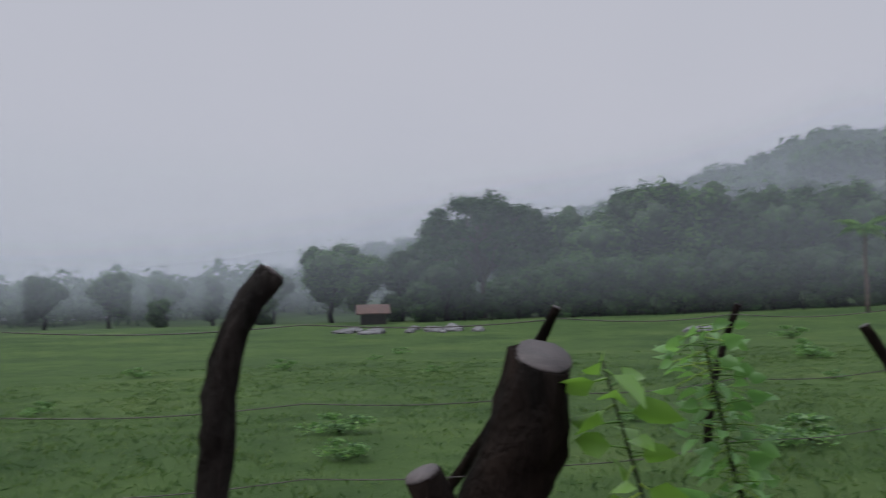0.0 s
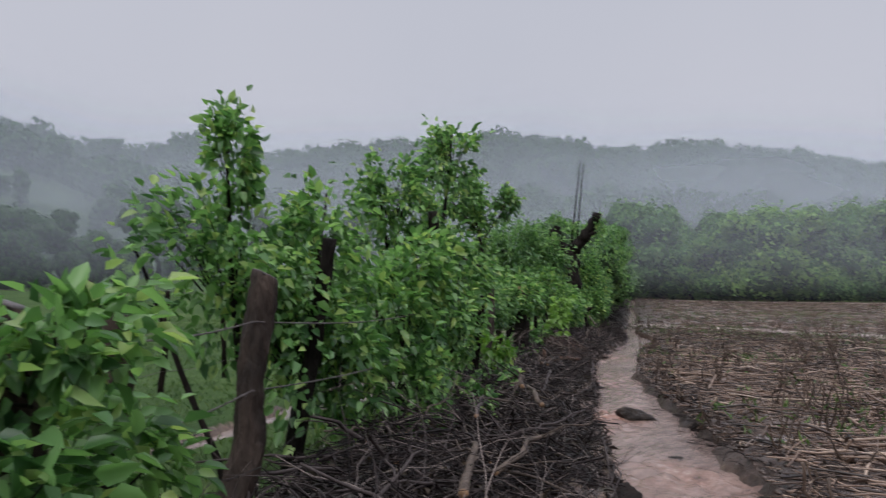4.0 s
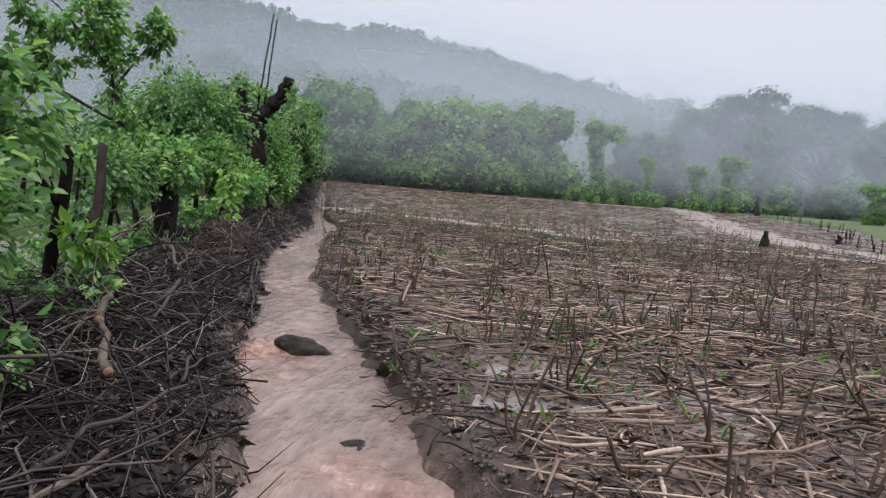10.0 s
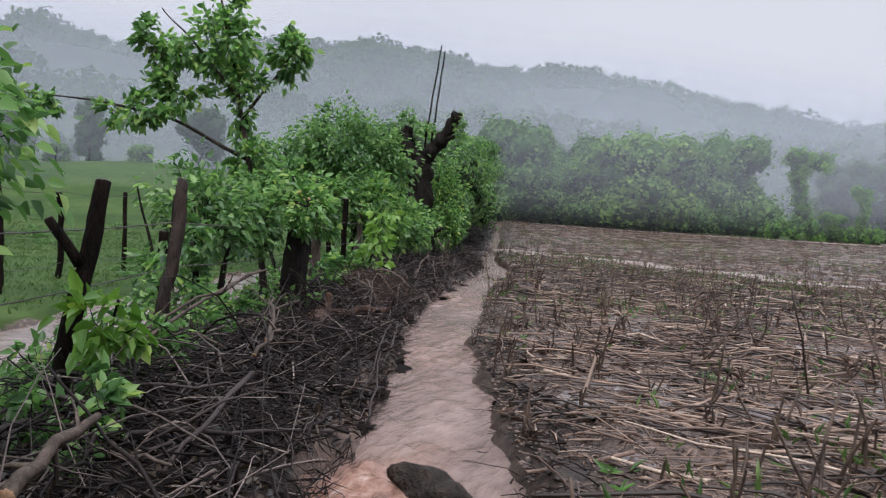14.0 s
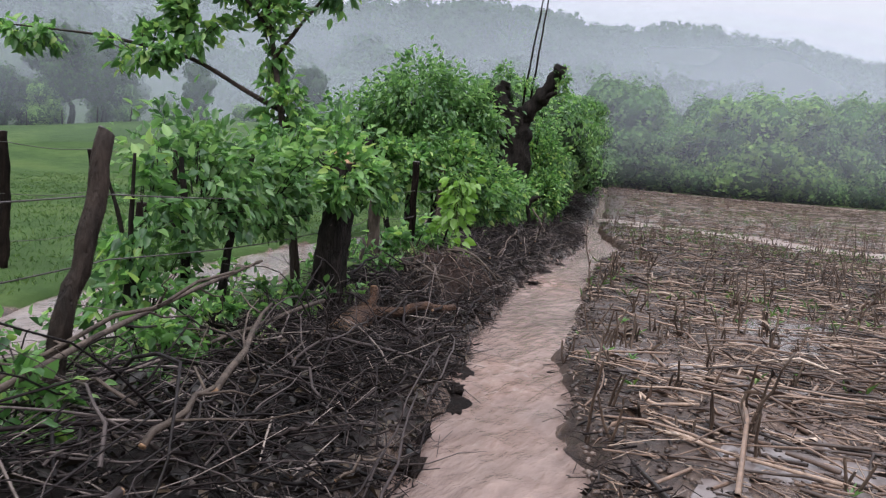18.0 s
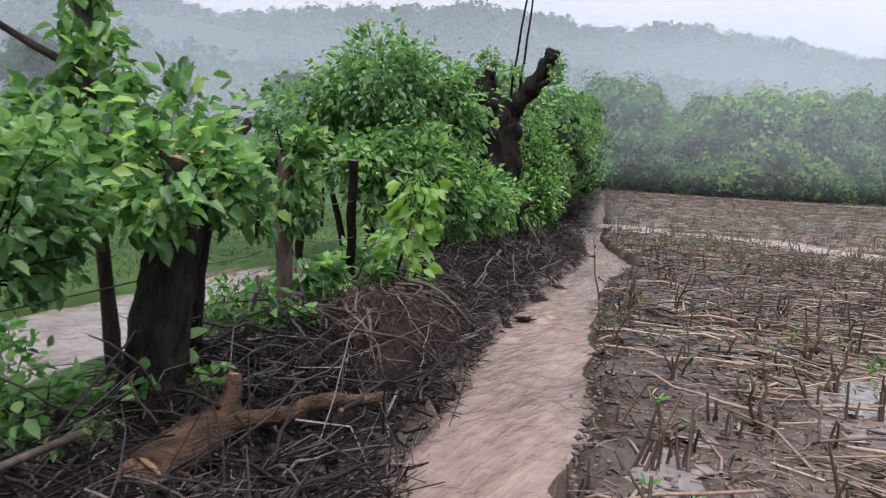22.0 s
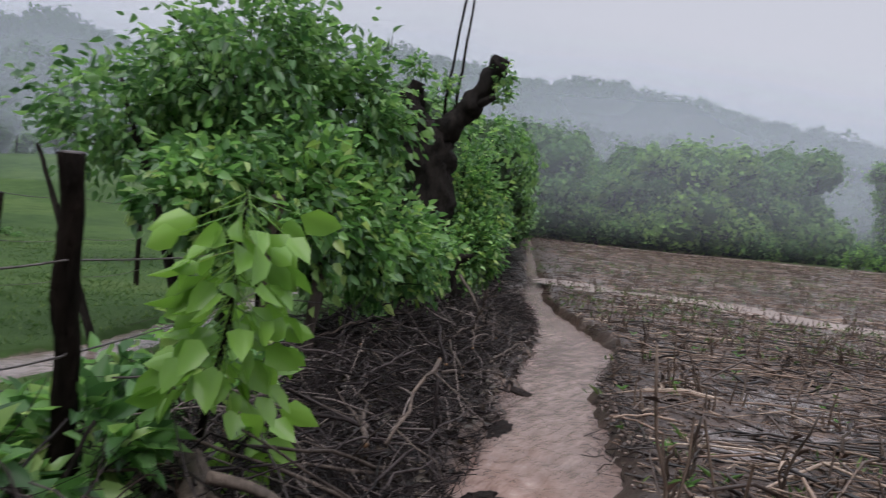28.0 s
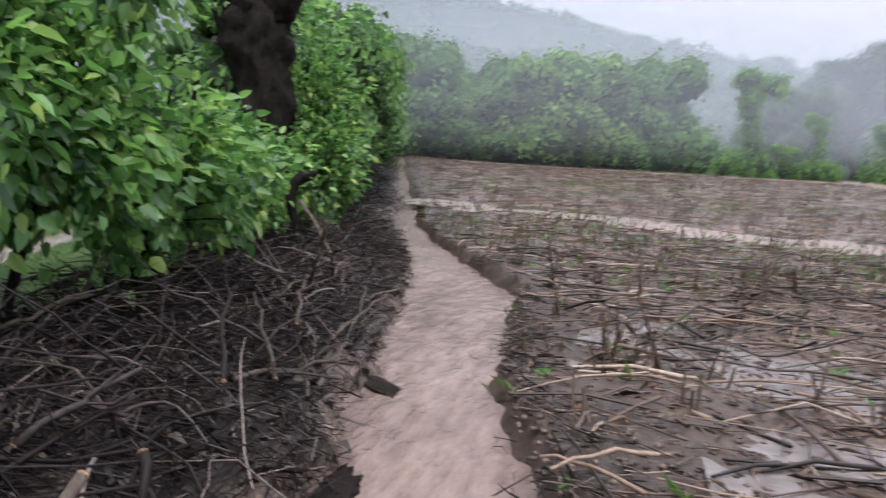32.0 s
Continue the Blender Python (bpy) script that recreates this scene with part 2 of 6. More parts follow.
def mist_material(name, amount, patch, low):
    """Thin rain mist: part of the light passes, the rest is scattered to both sides."""
    m, nt, b = blank(name)
    nt.nodes.remove(b)
    tc = nt.nodes.new("ShaderNodeTexCoord")
    sep = nt.nodes.new("ShaderNodeSeparateXYZ")
    nt.links.new(tc.outputs["Object"], sep.inputs[0])
    foot = nt.nodes.new("ShaderNodeMapRange")
    foot.interpolation_type = 'SMOOTHSTEP'
    foot.inputs["From Min"].default_value, foot.inputs["From Max"].default_value = low
    nt.links.new(sep.outputs["Z"], foot.inputs["Value"])
    head = nt.nodes.new("ShaderNodeAttribute")
    head.attribute_name = "fade"
    n = noise_node(nt, 0.012, 3, (1, 1, 2.2))
    pt = ramp(nt, n, [(0.2, (1 - patch,) * 3), (0.8, (1 + patch,) * 3)])
    pt.node.color_ramp.interpolation = 'EASE'
    f = mixc(nt, 1.0, foot.outputs[0], head.outputs["Fac"], 'MULTIPLY')
    f = mixc(nt, 1.0, f, pt, 'MULTIPLY')
    f = mixc(nt, 1.0, f, (amount,) * 3, 'MULTIPLY')
    d = nt.nodes.new("ShaderNodeBsdfDiffuse")
    t = nt.nodes.new("ShaderNodeBsdfTranslucent")
    for s in (d, t):
        s.inputs["Color"].default_value = (0.445, 0.472, 0.535, 1)
    half = nt.nodes.new("ShaderNodeAddShader")
    nt.links.new(d.outputs[0], half.inputs[0])
    nt.links.new(t.outputs[0], half.inputs[1])
    clear = nt.nodes.new("ShaderNodeBsdfTransparent")
    mx = nt.nodes.new("ShaderNodeMixShader")
    nt.links.new(f, mx.inputs[0])
    nt.links.new(clear.outputs[0], mx.inputs[1])
    nt.links.new(half.outputs[0], mx.inputs[2])
    nt.links.new(mx.outputs[0], nt.nodes["Material Output"].inputs[0])
    return m


M_GROUND = ground_material()
M_WATER = water_material("silty_stream", (0.145, 0.102, 0.090), (0.300, 0.226, 0.203), (0.6, 1.8, 1), 0.9, 5.0, 0.17, True)
M_POOL = water_material("rain_puddle", (0.15, 0.128, 0.125), (0.24, 0.208, 0.205), (1, 1, 1), 0.2, 6.0, 0.08)
M_FLOOD = water_material("silty_flood", (0.25, 0.195, 0.175), (0.36, 0.285, 0.26), (1, 1, 1), 0.3, 5.0, 0.35)
M_CHANNEL = water_material("grey_floodwater", (0.19, 0.155, 0.145), (0.30, 0.24, 0.22), (1, 1, 1), 0.25, 5.0, 0.08)
M_BARK = surface("wet_bark", (0.006, 0.0055, 0.005), (0.034, 0.028, 0.025), 9, 38, 0.7, 0.15, (1, 1, 0.25), 1.0, 0.04, 0.25, spec=0.07)
M_BARK_PALE = surface("pale_bark", (0.045, 0.034, 0.029), (0.15, 0.115, 0.094), 8, 40, 0.65, 0.12, (1, 1, 0.3), 0.8, 0.015, 0.25, spec=0.2)
M_POST = surface("weathered_post", (0.005, 0.004, 0.0035), (0.024, 0.017, 0.014), 9, 50, 0.75, 0.15, (1, 1, 0.2), 1.0, 0.04, 0.2, spec=0.05)
M_POST_BROWN = surface("brown_barked_post", (0.013, 0.0095, 0.008), (0.072, 0.051, 0.041), 7, 42, 0.6, 0.15, (1, 1, 0.22), 1.0, 0.03, 0.2, spec=0.15)
M_LOG = surface("reddish_log_bark", (0.030, 0.014, 0.010), (0.190, 0.105, 0.066), 5, 34, 0.5, 0.15, (.6, 2.2, 2.2), 1.0, 0.05, 0.1, spec=0.25)
M_CUT = surface("sawn_wood", (0.20, 0.105, 0.055), (0.42, 0.26, 0.15), 12, 80, 0.6, 0.1, (1, 1, 1), 0.4, 0.005, 0.2)
M_CUT_GREY = surface("weathered_sawn_wood", (0.022, 0.018, 0.018), (0.125, 0.105, 0.105), 10, 70, 0.5, 0.15, (1, 4, 1), 0.5, 0.006, 0.2)
M_TWIG = pieces("wet_brushwood", [(0.0, (0.005, 0.004, 0.004)), (0.55, (0.017, 0.012, 0.012)), (0.84, (0.040, 0.030, 0.029)), (0.93, (0.16, 0.128, 0.12)), (1.0, (0.32, 0.265, 0.235))], 0.5, 0.12)
M_WAND = pieces("grey_wet_wands", [(0.0, (0.008, 0.006, 0.006)), (0.45, (0.032, 0.024, 0.024)), (0.8, (0.092, 0.073, 0.069)), (1.0, (0.26, 0.21, 0.19))], 0.5, 0.18)
M_CRUMB = pieces("mud_crumbs", [(0.0, (0.022, 0.015, 0.013)), (0.6, (0.075, 0.052, 0.043)), (1.0, (0.17, 0.122, 0.10))], 0.4, 0.4)
M_ROOT = pieces("stripped_roots", [(0.0, (0.018, 0.009, 0.007)), (0.5, (0.050, 0.026, 0.020)), (0.85, (0.09, 0.052, 0.039)), (1.0, (0.25, 0.175, 0.135))], 0.5, 0.25)
M_STALK = pieces("maize_stubble", [(0.0, (0.010, 0.007, 0.006)), (0.30, (0.062, 0.039, 0.030)), (0.65, (0.200, 0.130, 0.095)), (0.91, (0.34, 0.24, 0.18)), (1.0, (0.50, 0.39, 0.31))], 0.45, 0.4)
M_STALK_WET = pieces("sodden_maize_stubble", [(0.0, (0.006, 0.004, 0.003)), (0.36, (0.026, 0.016, 0.012)), (0.70, (0.130, 0.083, 0.058)), (0.92, (0.27, 0.188, 0.135)), (1.0, (0.45, 0.345, 0.27))], 0.4, 0.45)
M_STAND = surface("standing_stalk", (0.035, 0.024, 0.019), (0.14, 0.095, 0.068), 3, 40, 0.55, 0.12, (1, 1, 1), 0.4, 0.004, 0.5)
M_ROCK = surface("wet_rock", (0.009, 0.007, 0.006), (0.055, 0.041, 0.033), 7, 34, 0.5, 0.2, (1, 1, 1), 1.0, 0.05, 0.2, spec=0.2)
M_CLOD = surface("black_mud", (0.008, 0.006, 0.005), (0.030, 0.021, 0.018), 12, 45, 0.75, 0.15, (1, 1, 1), 1.0, 0.04, 0.3, spec=0.12)
M_SOIL = surface("torn_earth", (0.010, 0.006, 0.005), (0.060, 0.036, 0.028), 9, 50, 0.7, 0.15, (1, 1, 1), 1.0, 0.05, 0.2, spec=0.15)
M_STONE = surface("pale_fieldstone", (0.09, 0.09, 0.095), (0.22, 0.22, 0.23), 3, 20, 0.7, 0.1, (1, 1, 1), 0.8, 0.03, 0.25)
M_WIRE = surface("rusty_wire", (0.05, 0.04, 0.04), (0.14, 0.12, 0.12), 20, 80, 0.4, 0.1, (1, 1, 1), 0.2, 0.001, 0.1)
M_ROOF = surface("clay_tile_roof", (0.07, 0.038, 0.030), (0.12, 0.068, 0.055), 1.2, 9, 0.7, 0.1, (1, 1, 1), 0.6, 0.03, 0.1)
M_WALL = surface("limewashed_wall", (0.38, 0.37, 0.36), (0.62, 0.61, 0.60), 0.8, 9, 0.8, 0.1, (1, 1, 1), 0.3, 0.01, 0.1)
M_DARKOPEN = surface("dark_boards", (0.02, 0.018, 0.016), (0.06, 0.05, 0.045), 2, 20, 0.7, 0.1, (1, 1, 1), 0.3, 0.01, 0.1)
M_PLASTIC = surface("soiled_plastic", (0.55, 0.52, 0.50), (0.80, 0.79, 0.78), 6, 30, 0.35, 0.1, (1, 1, 1), 0.4, 0.006, 0.05)
M_LEAF = leaf_material("shrub_leaves", [(0.0, (0.046, 0.114, 0.045)), (0.45, (0.140, 0.285, 0.102)), (0.8, (0.26, 0.46, 0.175)), (1.0, (0.43, 0.54, 0.2))], 0.5, 0.3)
M_LEAF_DARK = leaf_material("tree_leaves", [(0.0, (0.052, 0.124, 0.052)), (0.5, (0.145, 0.280, 0.115)), (1.0, (0.28, 0.44, 0.185))], 0.5, 0.28)
M_LEAF_LIME = leaf_material("young_leaves", [(0.0, (0.10, 0.23, 0.045)), (0.6, (0.21, 0.38, 0.075)), (1.0, (0.36, 0.49, 0.10))], 0.4, 0.28)
M_WOODS = leaf_material("woodland_leaves", [(0.0, (0.028, 0.072, 0.024)), (0.6, (0.046, 0.105, 0.032)), (1.0, (0.066, 0.138, 0.040))], 0.15, 0.8, 0.15, True)
M_WOODS_LIGHT = leaf_material("thicket_leaves", [(0.0, (0.095, 0.195, 0.062)), (0.6, (0.135, 0.255, 0.082)), (1.0, (0.18, 0.31, 0.10))], 0.25, 0.8, 0.15, True)
M_LOPPED = leaf_material("lopped_tree_leaves", [(0.0, (0.10, 0.235, 0.045)), (0.6, (0.16, 0.33, 0.06)), (1.0, (0.24, 0.43, 0.085))], 0.3, 0.7, 0.2)
# dark greens that paint the shade deep inside the crowns
M_CORE_LIGHT = surface("thicket_inner_shade", (0.022, 0.055, 0.016), (0.060, 0.130, 0.036), 1.5, 6, 0.85, 0.1, (1, 1, 1), 1.0, 0.2, 0.2, spec=0.1)
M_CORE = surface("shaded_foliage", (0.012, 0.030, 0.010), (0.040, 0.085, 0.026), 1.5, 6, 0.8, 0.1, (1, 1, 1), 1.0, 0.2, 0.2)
M_GRASS = leaf_material("grass_blades", [(0.0, (0.055, 0.118, 0.04)), (0.6, (0.107, 0.192, 0.062)), (1.0, (0.175, 0.24, 0.083))], 0.3, 0.5)
M_DEADLEAF = leaf_material("dead_leaves", [(0.0, (0.010, 0.008, 0.007)), (0.6, (0.028, 0.020, 0.017)), (1.0, (0.085, 0.060, 0.042))], 0.1, 0.5)

# ---------- geometry helpers ----------
RNG = np.random.default_rng(7)
TABLE = np.random.default_rng(3).random((256, 256))


def vnoise(x, y, octaves=3):
    """Smooth value noise, about -1 to 1."""
    x, y = np.asarray(x, float), np.asarray(y, float)
    total, amp, norm = 0.0, 1.0, 0.0
    for k in range(octaves):
        xi, yi = np.floor(x).astype(int), np.floor(y).astype(int)
        fx, fy = x - xi, y - yi
        fx, fy = fx * fx * (3 - 2 * fx), fy * fy * (3 - 2 * fy)
        a, b = TABLE[xi % 256, yi % 256], TABLE[(xi + 1) % 256, yi % 256]
        c, d = TABLE[xi % 256, (yi + 1) % 256], TABLE[(xi + 1) % 256, (yi + 1) % 256]
        total = total + amp * ((a * (1 - fx) + b * fx) * (1 - fy) + (c * (1 - fx) + d * fx) * fy)
        norm += amp
        x, y, amp = x * 2.03 + 17.3, y * 2.03 + 5.1, amp * 0.5
    return 2 * total / norm - 1


def smooth(a, b, v):
    k = np.clip((np.asarray(v, float) - a) / (b - a), 0, 1)
    return k * k * (3 - 2 * k)


class Geo:
    """Vertices and faces gathered for one mesh."""

    def __init__(self):
        self.v, self.f, self.n = [], [], 0

    def add(self, v, f):
        v = np.asarray(v, float).reshape(-1, 3)
        self.v.append(v)
        self.f.extend((np.asarray(f) + self.n).tolist())
        self.n += len(v)
        return self

    def mesh(self, name, material, shade=True):
        me = bpy.data.meshes.new(name)
        me.from_pydata(np.concatenate(self.v) if self.v else [], [], self.f)
        me.materials.append(material)
        if shade:
            me.polygons.foreach_set("use_smooth", np.ones(len(me.polygons), bool))
        me.update()
        return me


def part(name, geo, material, parent=None, label="", shade=True, kind=""):
    ob = new(name, geo.mesh(name, material, shade))
    if kind:
        ob["kind"] = kind
    if parent:
        ob.parent = parent
    if label:
        ob["label"] = label
    return ob


def thing(name, x, y, z, label, category, group="", kind=""):
    e = new(name)
    e.location = (x, y, z)
    e.empty_display_size = 0.2
    return tagged(e, label, category, group, kind)


def tube(geo, pts, radii, k=7, cap=True, lump=0.0):
    """A tapering round bar along points."""
    p = np.asarray(pts, float)
    n = len(p)
    radii = np.broadcast_to(np.asarray(radii, float), (n,))
    t = np.gradient(p, axis=0)
    t /= np.linalg.norm(t, axis=1)[:, None] + 1e-9
    ref = np.array([1.0, 0, 0]) if abs(t[0, 2]) > 0.8 else np.array([0, 0, 1.0])
    a = np.cross(t, ref)
    a /= np.linalg.norm(a, axis=1)[:, None] + 1e-9
    b = np.cross(t, a)
    ang = np.linspace(0, 2 * np.pi, k, endpoint=False)
    r = radii[:, None] * (1 + lump * RNG.uniform(-1, 1, (n, k)))
    v = p[:, None, :] + r[..., None] * (np.cos(ang)[None, :, None] * a[:, None, :] + np.sin(ang)[None, :, None] * b[:, None, :])
    i = np.arange(n - 1)[:, None] * k
    j = np.arange(k)[None, :]
    j2 = (j + 1) % k
    f = np.stack([i + j, i + j2, i + k + j2, i + k + j], -1).reshape(-1, 4)
    geo.add(v, f)
    if cap:
        base = geo.n - n * k
        geo.f.append([base + q for q in range(k)][::-1])
        geo.f.append([base + (n - 1) * k + q for q in range(k)])
    return geo


def bent(p0, p1, n=5, wob=0.05, sag=0.0):
    p0, p1 = np.asarray(p0, float), np.asarray(p1, float)
    k = np.linspace(0, 1, n)[:, None]
    p = p0 + (p1 - p0) * k
    w = RNG.normal(0, wob, (n, 3))
    w[0] = 0
    w *= np.sin(k * np.pi) + 0.3 * k
    p = p + w
    p[:, 2] += sag * (np.sin(k[:, 0] * np.pi))
    return p


def sticks(geo, p0, p1, r0, r1, bend=0.08, k=4):
    """Many thin bars at once, each of two bent lengths."""
    p0, p1 = np.asarray(p0, float), np.asarray(p1, float)
    n = len(p0)
    d = p1 - p0
    ln = np.linalg.norm(d, axis=1)[:, None] + 1e-9
    mid = (p0 + p1) / 2 + RNG.normal(0, 1, (n, 3)) * ln * bend
    p = np.stack([p0, mid, p1], 1)
    t = d / ln
    ref = np.where(np.abs(t[:, 2:3]) > 0.8, np.array([[1.0, 0, 0]]), np.array([[0, 0, 1.0]]))
    a = np.cross(t, ref)
    a /= np.linalg.norm(a, axis=1)[:, None] + 1e-9
    b = np.cross(t, a)
    ang = np.linspace(0, 2 * np.pi, k, endpoint=False)
    ring = np.cos(ang)[None, :, None] * a[:, None, :] + np.sin(ang)[None, :, None] * b[:, None, :]
    r = np.stack([np.broadcast_to(r0, n), (np.broadcast_to(r0, n) + np.broadcast_to(r1, n)) / 2, np.broadcast_to(r1, n)], 1)
    v = p[:, :, None, :] + r[:, :, None, None] * ring[:, None, :, :]
    s = np.arange(n)[:, None, None] * 3 * k
    i = np.arange(2)[None, :, None] * k
    j = np.arange(k)[None, None, :]
    j2 = (j + 1) % k
    f = np.stack([s + i + j, s + i + j2, s + i + k + j2, s + i + k + j], -1).reshape(-1, 4)
    return geo.add(v, f)


def wands(geo, p0, p1, r0, r1, bow, m=7, k=5):
    """Many long thin bars at once, each a bowed and slightly crooked run."""
    p0, p1 = np.asarray(p0, float), np.asarray(p1, float)
    n = len(p0)
    t = np.linspace(0, 1, m)
    p = p0[:, None] + (p1 - p0)[:, None] * t[None, :, None] + bow[:, None] * (4 * t * (1 - t))[None, :, None]
    p += RNG.normal(0, .018, (n, m, 3)) * (np.linalg.norm(p1 - p0, axis=1) * .6)[:, None, None]
    d = unit(np.gradient(p, axis=1))
    ref = np.where(np.abs(d[..., 2:3]) > 0.8, np.array([1.0, 0, 0]), np.array([0, 0, 1.0]))
    a = unit(np.cross(d, ref))
    b = np.cross(d, a)
    ang = np.linspace(0, 2 * np.pi, k, endpoint=False)
    r = r0[:, None] + (r1 - r0)[:, None] * t[None]
    v = p[:, :, None] + r[:, :, None, None] * (np.cos(ang)[:, None] * a[:, :, None] + np.sin(ang)[:, None] * b[:, :, None])
    s = np.arange(n)[:, None, None] * m * k
    i = np.arange(m - 1)[None, :, None] * k
    j = np.arange(k)[None, None, :]
    j2 = (j + 1) % k
    return geo.add(v, np.stack([s + i + j, s + i + j2, s + i + k + j2, s + i + k + j], -1).reshape(-1, 4))


def unit(v):
    return v / (np.linalg.norm(v, axis=-1, keepdims=True) + 1e-9)


def leaves(geo, pos, way, size, wide=0.5, fold=0.12, full=True, face=None):
    """Folded leaves: two halves along a midrib."""
    pos = np.asarray(pos, float)
    n = len(pos)
    way = unit(np.asarray(way, float))
    if face is None:
        face = np.array([0, 0, 1.0])
    else:
        face = unit(np.asarray(face, float)) + np.array([0, 0, 0.25])
    side = unit(np.cross(way, unit(RNG.normal(0, 0.5, (n, 3)) + face)))
    up = np.cross(side, way)
    s = np.broadcast_to(np.asarray(size, float), n)[:, None]
    w = s * wide * 0.5
    bend = -0.16 * s * up
    tip = pos + way * s + bend * 1.6
    if full:
        q = [pos, pos + way * s * 0.28 - side * w * 0.9 + up * s * fold, pos + way * s * 0.66 - side * w * 0.72 + up * s * fold * 0.6 + bend * 0.5, tip,
             pos + way * s * 0.66 + side * w * 0.72 + up * s * fold * 0.6 + bend * 0.5, pos + way * s * 0.28 + side * w * 0.9 + up * s * fold]
        o = np.arange(n)[:, None] * 6
        f = np.concatenate([o + np.array([[0, 3, 2, 1]]), o + np.array([[0, 5, 4, 3]])])
        return geo.add(np.stack(q, 1), f)
    q = [pos, pos + way * s * 0.45 - side * w + up * s * fold, tip, pos + way * s * 0.45 + side * w + up * s * fold]
    o = np.arange(n)[:, None] * 4
    f = np.concatenate([o + np.array([[0, 2, 1]]), o + np.array([[0, 3, 2]])])
    return geo.add(np.stack(q, 1), f)


def clumps(n, centre, radii, groups, tight=0.3, shell=0.75):
    """Points in clumps through an egg-shaped crown, most of them towards its outside; returns places and outward ways."""
    centre, radii = np.asarray(centre, float), np.asarray(radii, float)
    g = unit(RNG.normal(0, 1, (groups, 3))) * (shell + (1 - shell) * RNG.random((groups, 1)) ** 0.6) * RNG.uniform(0.55, 1.08, (groups, 1))
    pick = RNG.integers(0, groups, n)
    p = g[pick] + RNG.normal(0, tight, (n, 3)) * RNG.uniform(0.5, 1.1, (groups, 1))[pick]
    out = unit(p + RNG.normal(0, 0.5, (n, 3)))
    out[:, 2] -= 0.25
    return centre + p * radii, out


# ---------- the lie of the land ----------
ST_X = np.array([-40, -6, 0, 4, 6.5, 9, 11.5, 13.8, 17.5, 21.8, 24.7, 27, 28.5, 30.5, 33, 38.5, 41, 45, 52, 62, 78, 100])
ST_L = np.array([-13, -1.9, 0.2, 1.35, 2.05, 2.8, 4.0, 4.7, 6.2, 7.6, 8.32, 8.8, 9.08, 9.6, 10.25, 12.35, 13.15, 14.0, 16.25, 19.2, 24.2, 31.0])
ST_R = np.array([-15, -3.4, -1.2, -0.1, 0.62, 1.45, 2.6, 3.55, 5.1, 6.3, 7.2, 7.75, 7.9, 8.05, 9.2, 11.55, 12.3, 13.3, 15.65, 18.7, 23.7, 30.5])
IN_X = np.array([5, 8, 10, 13.4, 15.5, 18, 20, 22.2, 24.5, 28, 34, 60])
IN_Y = np.array([6.0, 6.95, 7.5, 8.75, 9.5, 10.45, 11.4, 12.4, 12.8, 14.1, 16.4, 26])
IN_W = np.array([0.03, 0.25, 0.4, 0.65, 0.8, 0.95, 0.62, 0.42, 0.32, 0.28, 0.25, 0.2])
AZ = np.array([-180, -90, -60, -45, -37, -25, -15, -8, 1, 10, 17, 20, 24, 30, 40, 45, 50, 57, 62, 68, 75, 81, 95, 104, 115, 125, 150, 180])
EL = np.array([2.0, 3.0, 3.2, 3.5, 4.0, 4.6, 5.4, 6.9, 8.8, 10.5, 10.8, 11.0, 12.3, 11.8, 11.0, 10.3, 11.1, 9.8, 11.2, 11.9, 9.8, 8.3, 6.2, 4.2, 2.4, 1.6, 1.5, 1.5])
FENCE_A = (1.65, 0.352)
RIDGE = 430.0


def stream_at(x, y):
    """How far across the stream a place lies: -1 at its field bank, 1 at its fence bank."""
    l, r = np.interp(x, ST_X, ST_L), np.interp(x, ST_X, ST_R)
    w = (l - r) / 2
    return (y - (l + r) / 2) / w + 0.36 * vnoise(x * 1.5, y * 1.5, 3) + 0.16 * vnoise(x * 5, y * 5, 3), w


def far_rise(x, y):
    x, y = np.asarray(x, float), np.asarray(y, float)
    r = np.hypot(x - 10, y - 3)
    h = 1.5 * smooth(35, 92, r)
    h = h + 4.0 * np.exp(-((x - 70) ** 2 + (y - 58) ** 2) / (2 * 16.0 ** 2))
    az = np.degrees(np.arctan2(y - 3, x - 10))
    el = np.interp(az, AZ, EL) - 1.45
    h = h + np.tan(np.radians(np.maximum(el, 0.6))) * RIDGE * smooth(105, RIDGE, r) ** 1.25 * (1 - 0.5 * smooth(RIDGE, 1400, r))
    h = h + 20 * np.exp(-((x - 90) ** 2 + (y - 185) ** 2) / (2 * 42.0 ** 2))
    return h + 2.0 * smooth(110, 200, r) * vnoise(x / 40, y / 40, 3)


FLOODS = (([(46.9, 13.3), (44.5, 10.8), (44.5, 8.4), (43.1, 6.5), (40.9, 5.2), (39.9, 3.8), (40.1, 2.2), (38.4, 1.1), (37.1, .2), (36.6, -1.3), (35.9, -2.8), (35.3, -4.5), (35, -8), (36, -13)], 0.85),
          ([(96, -13), (76, -12), (62, -11.3), (55, -11.5), (50.6, -12), (46.7, -12.6), (44, -13.3), (42, -13.6), (36, -13.6)], 1.35),
          ([(92, 30), (91, 16), (89.5, 4), (89, -6), (87, -11)], 1.3))


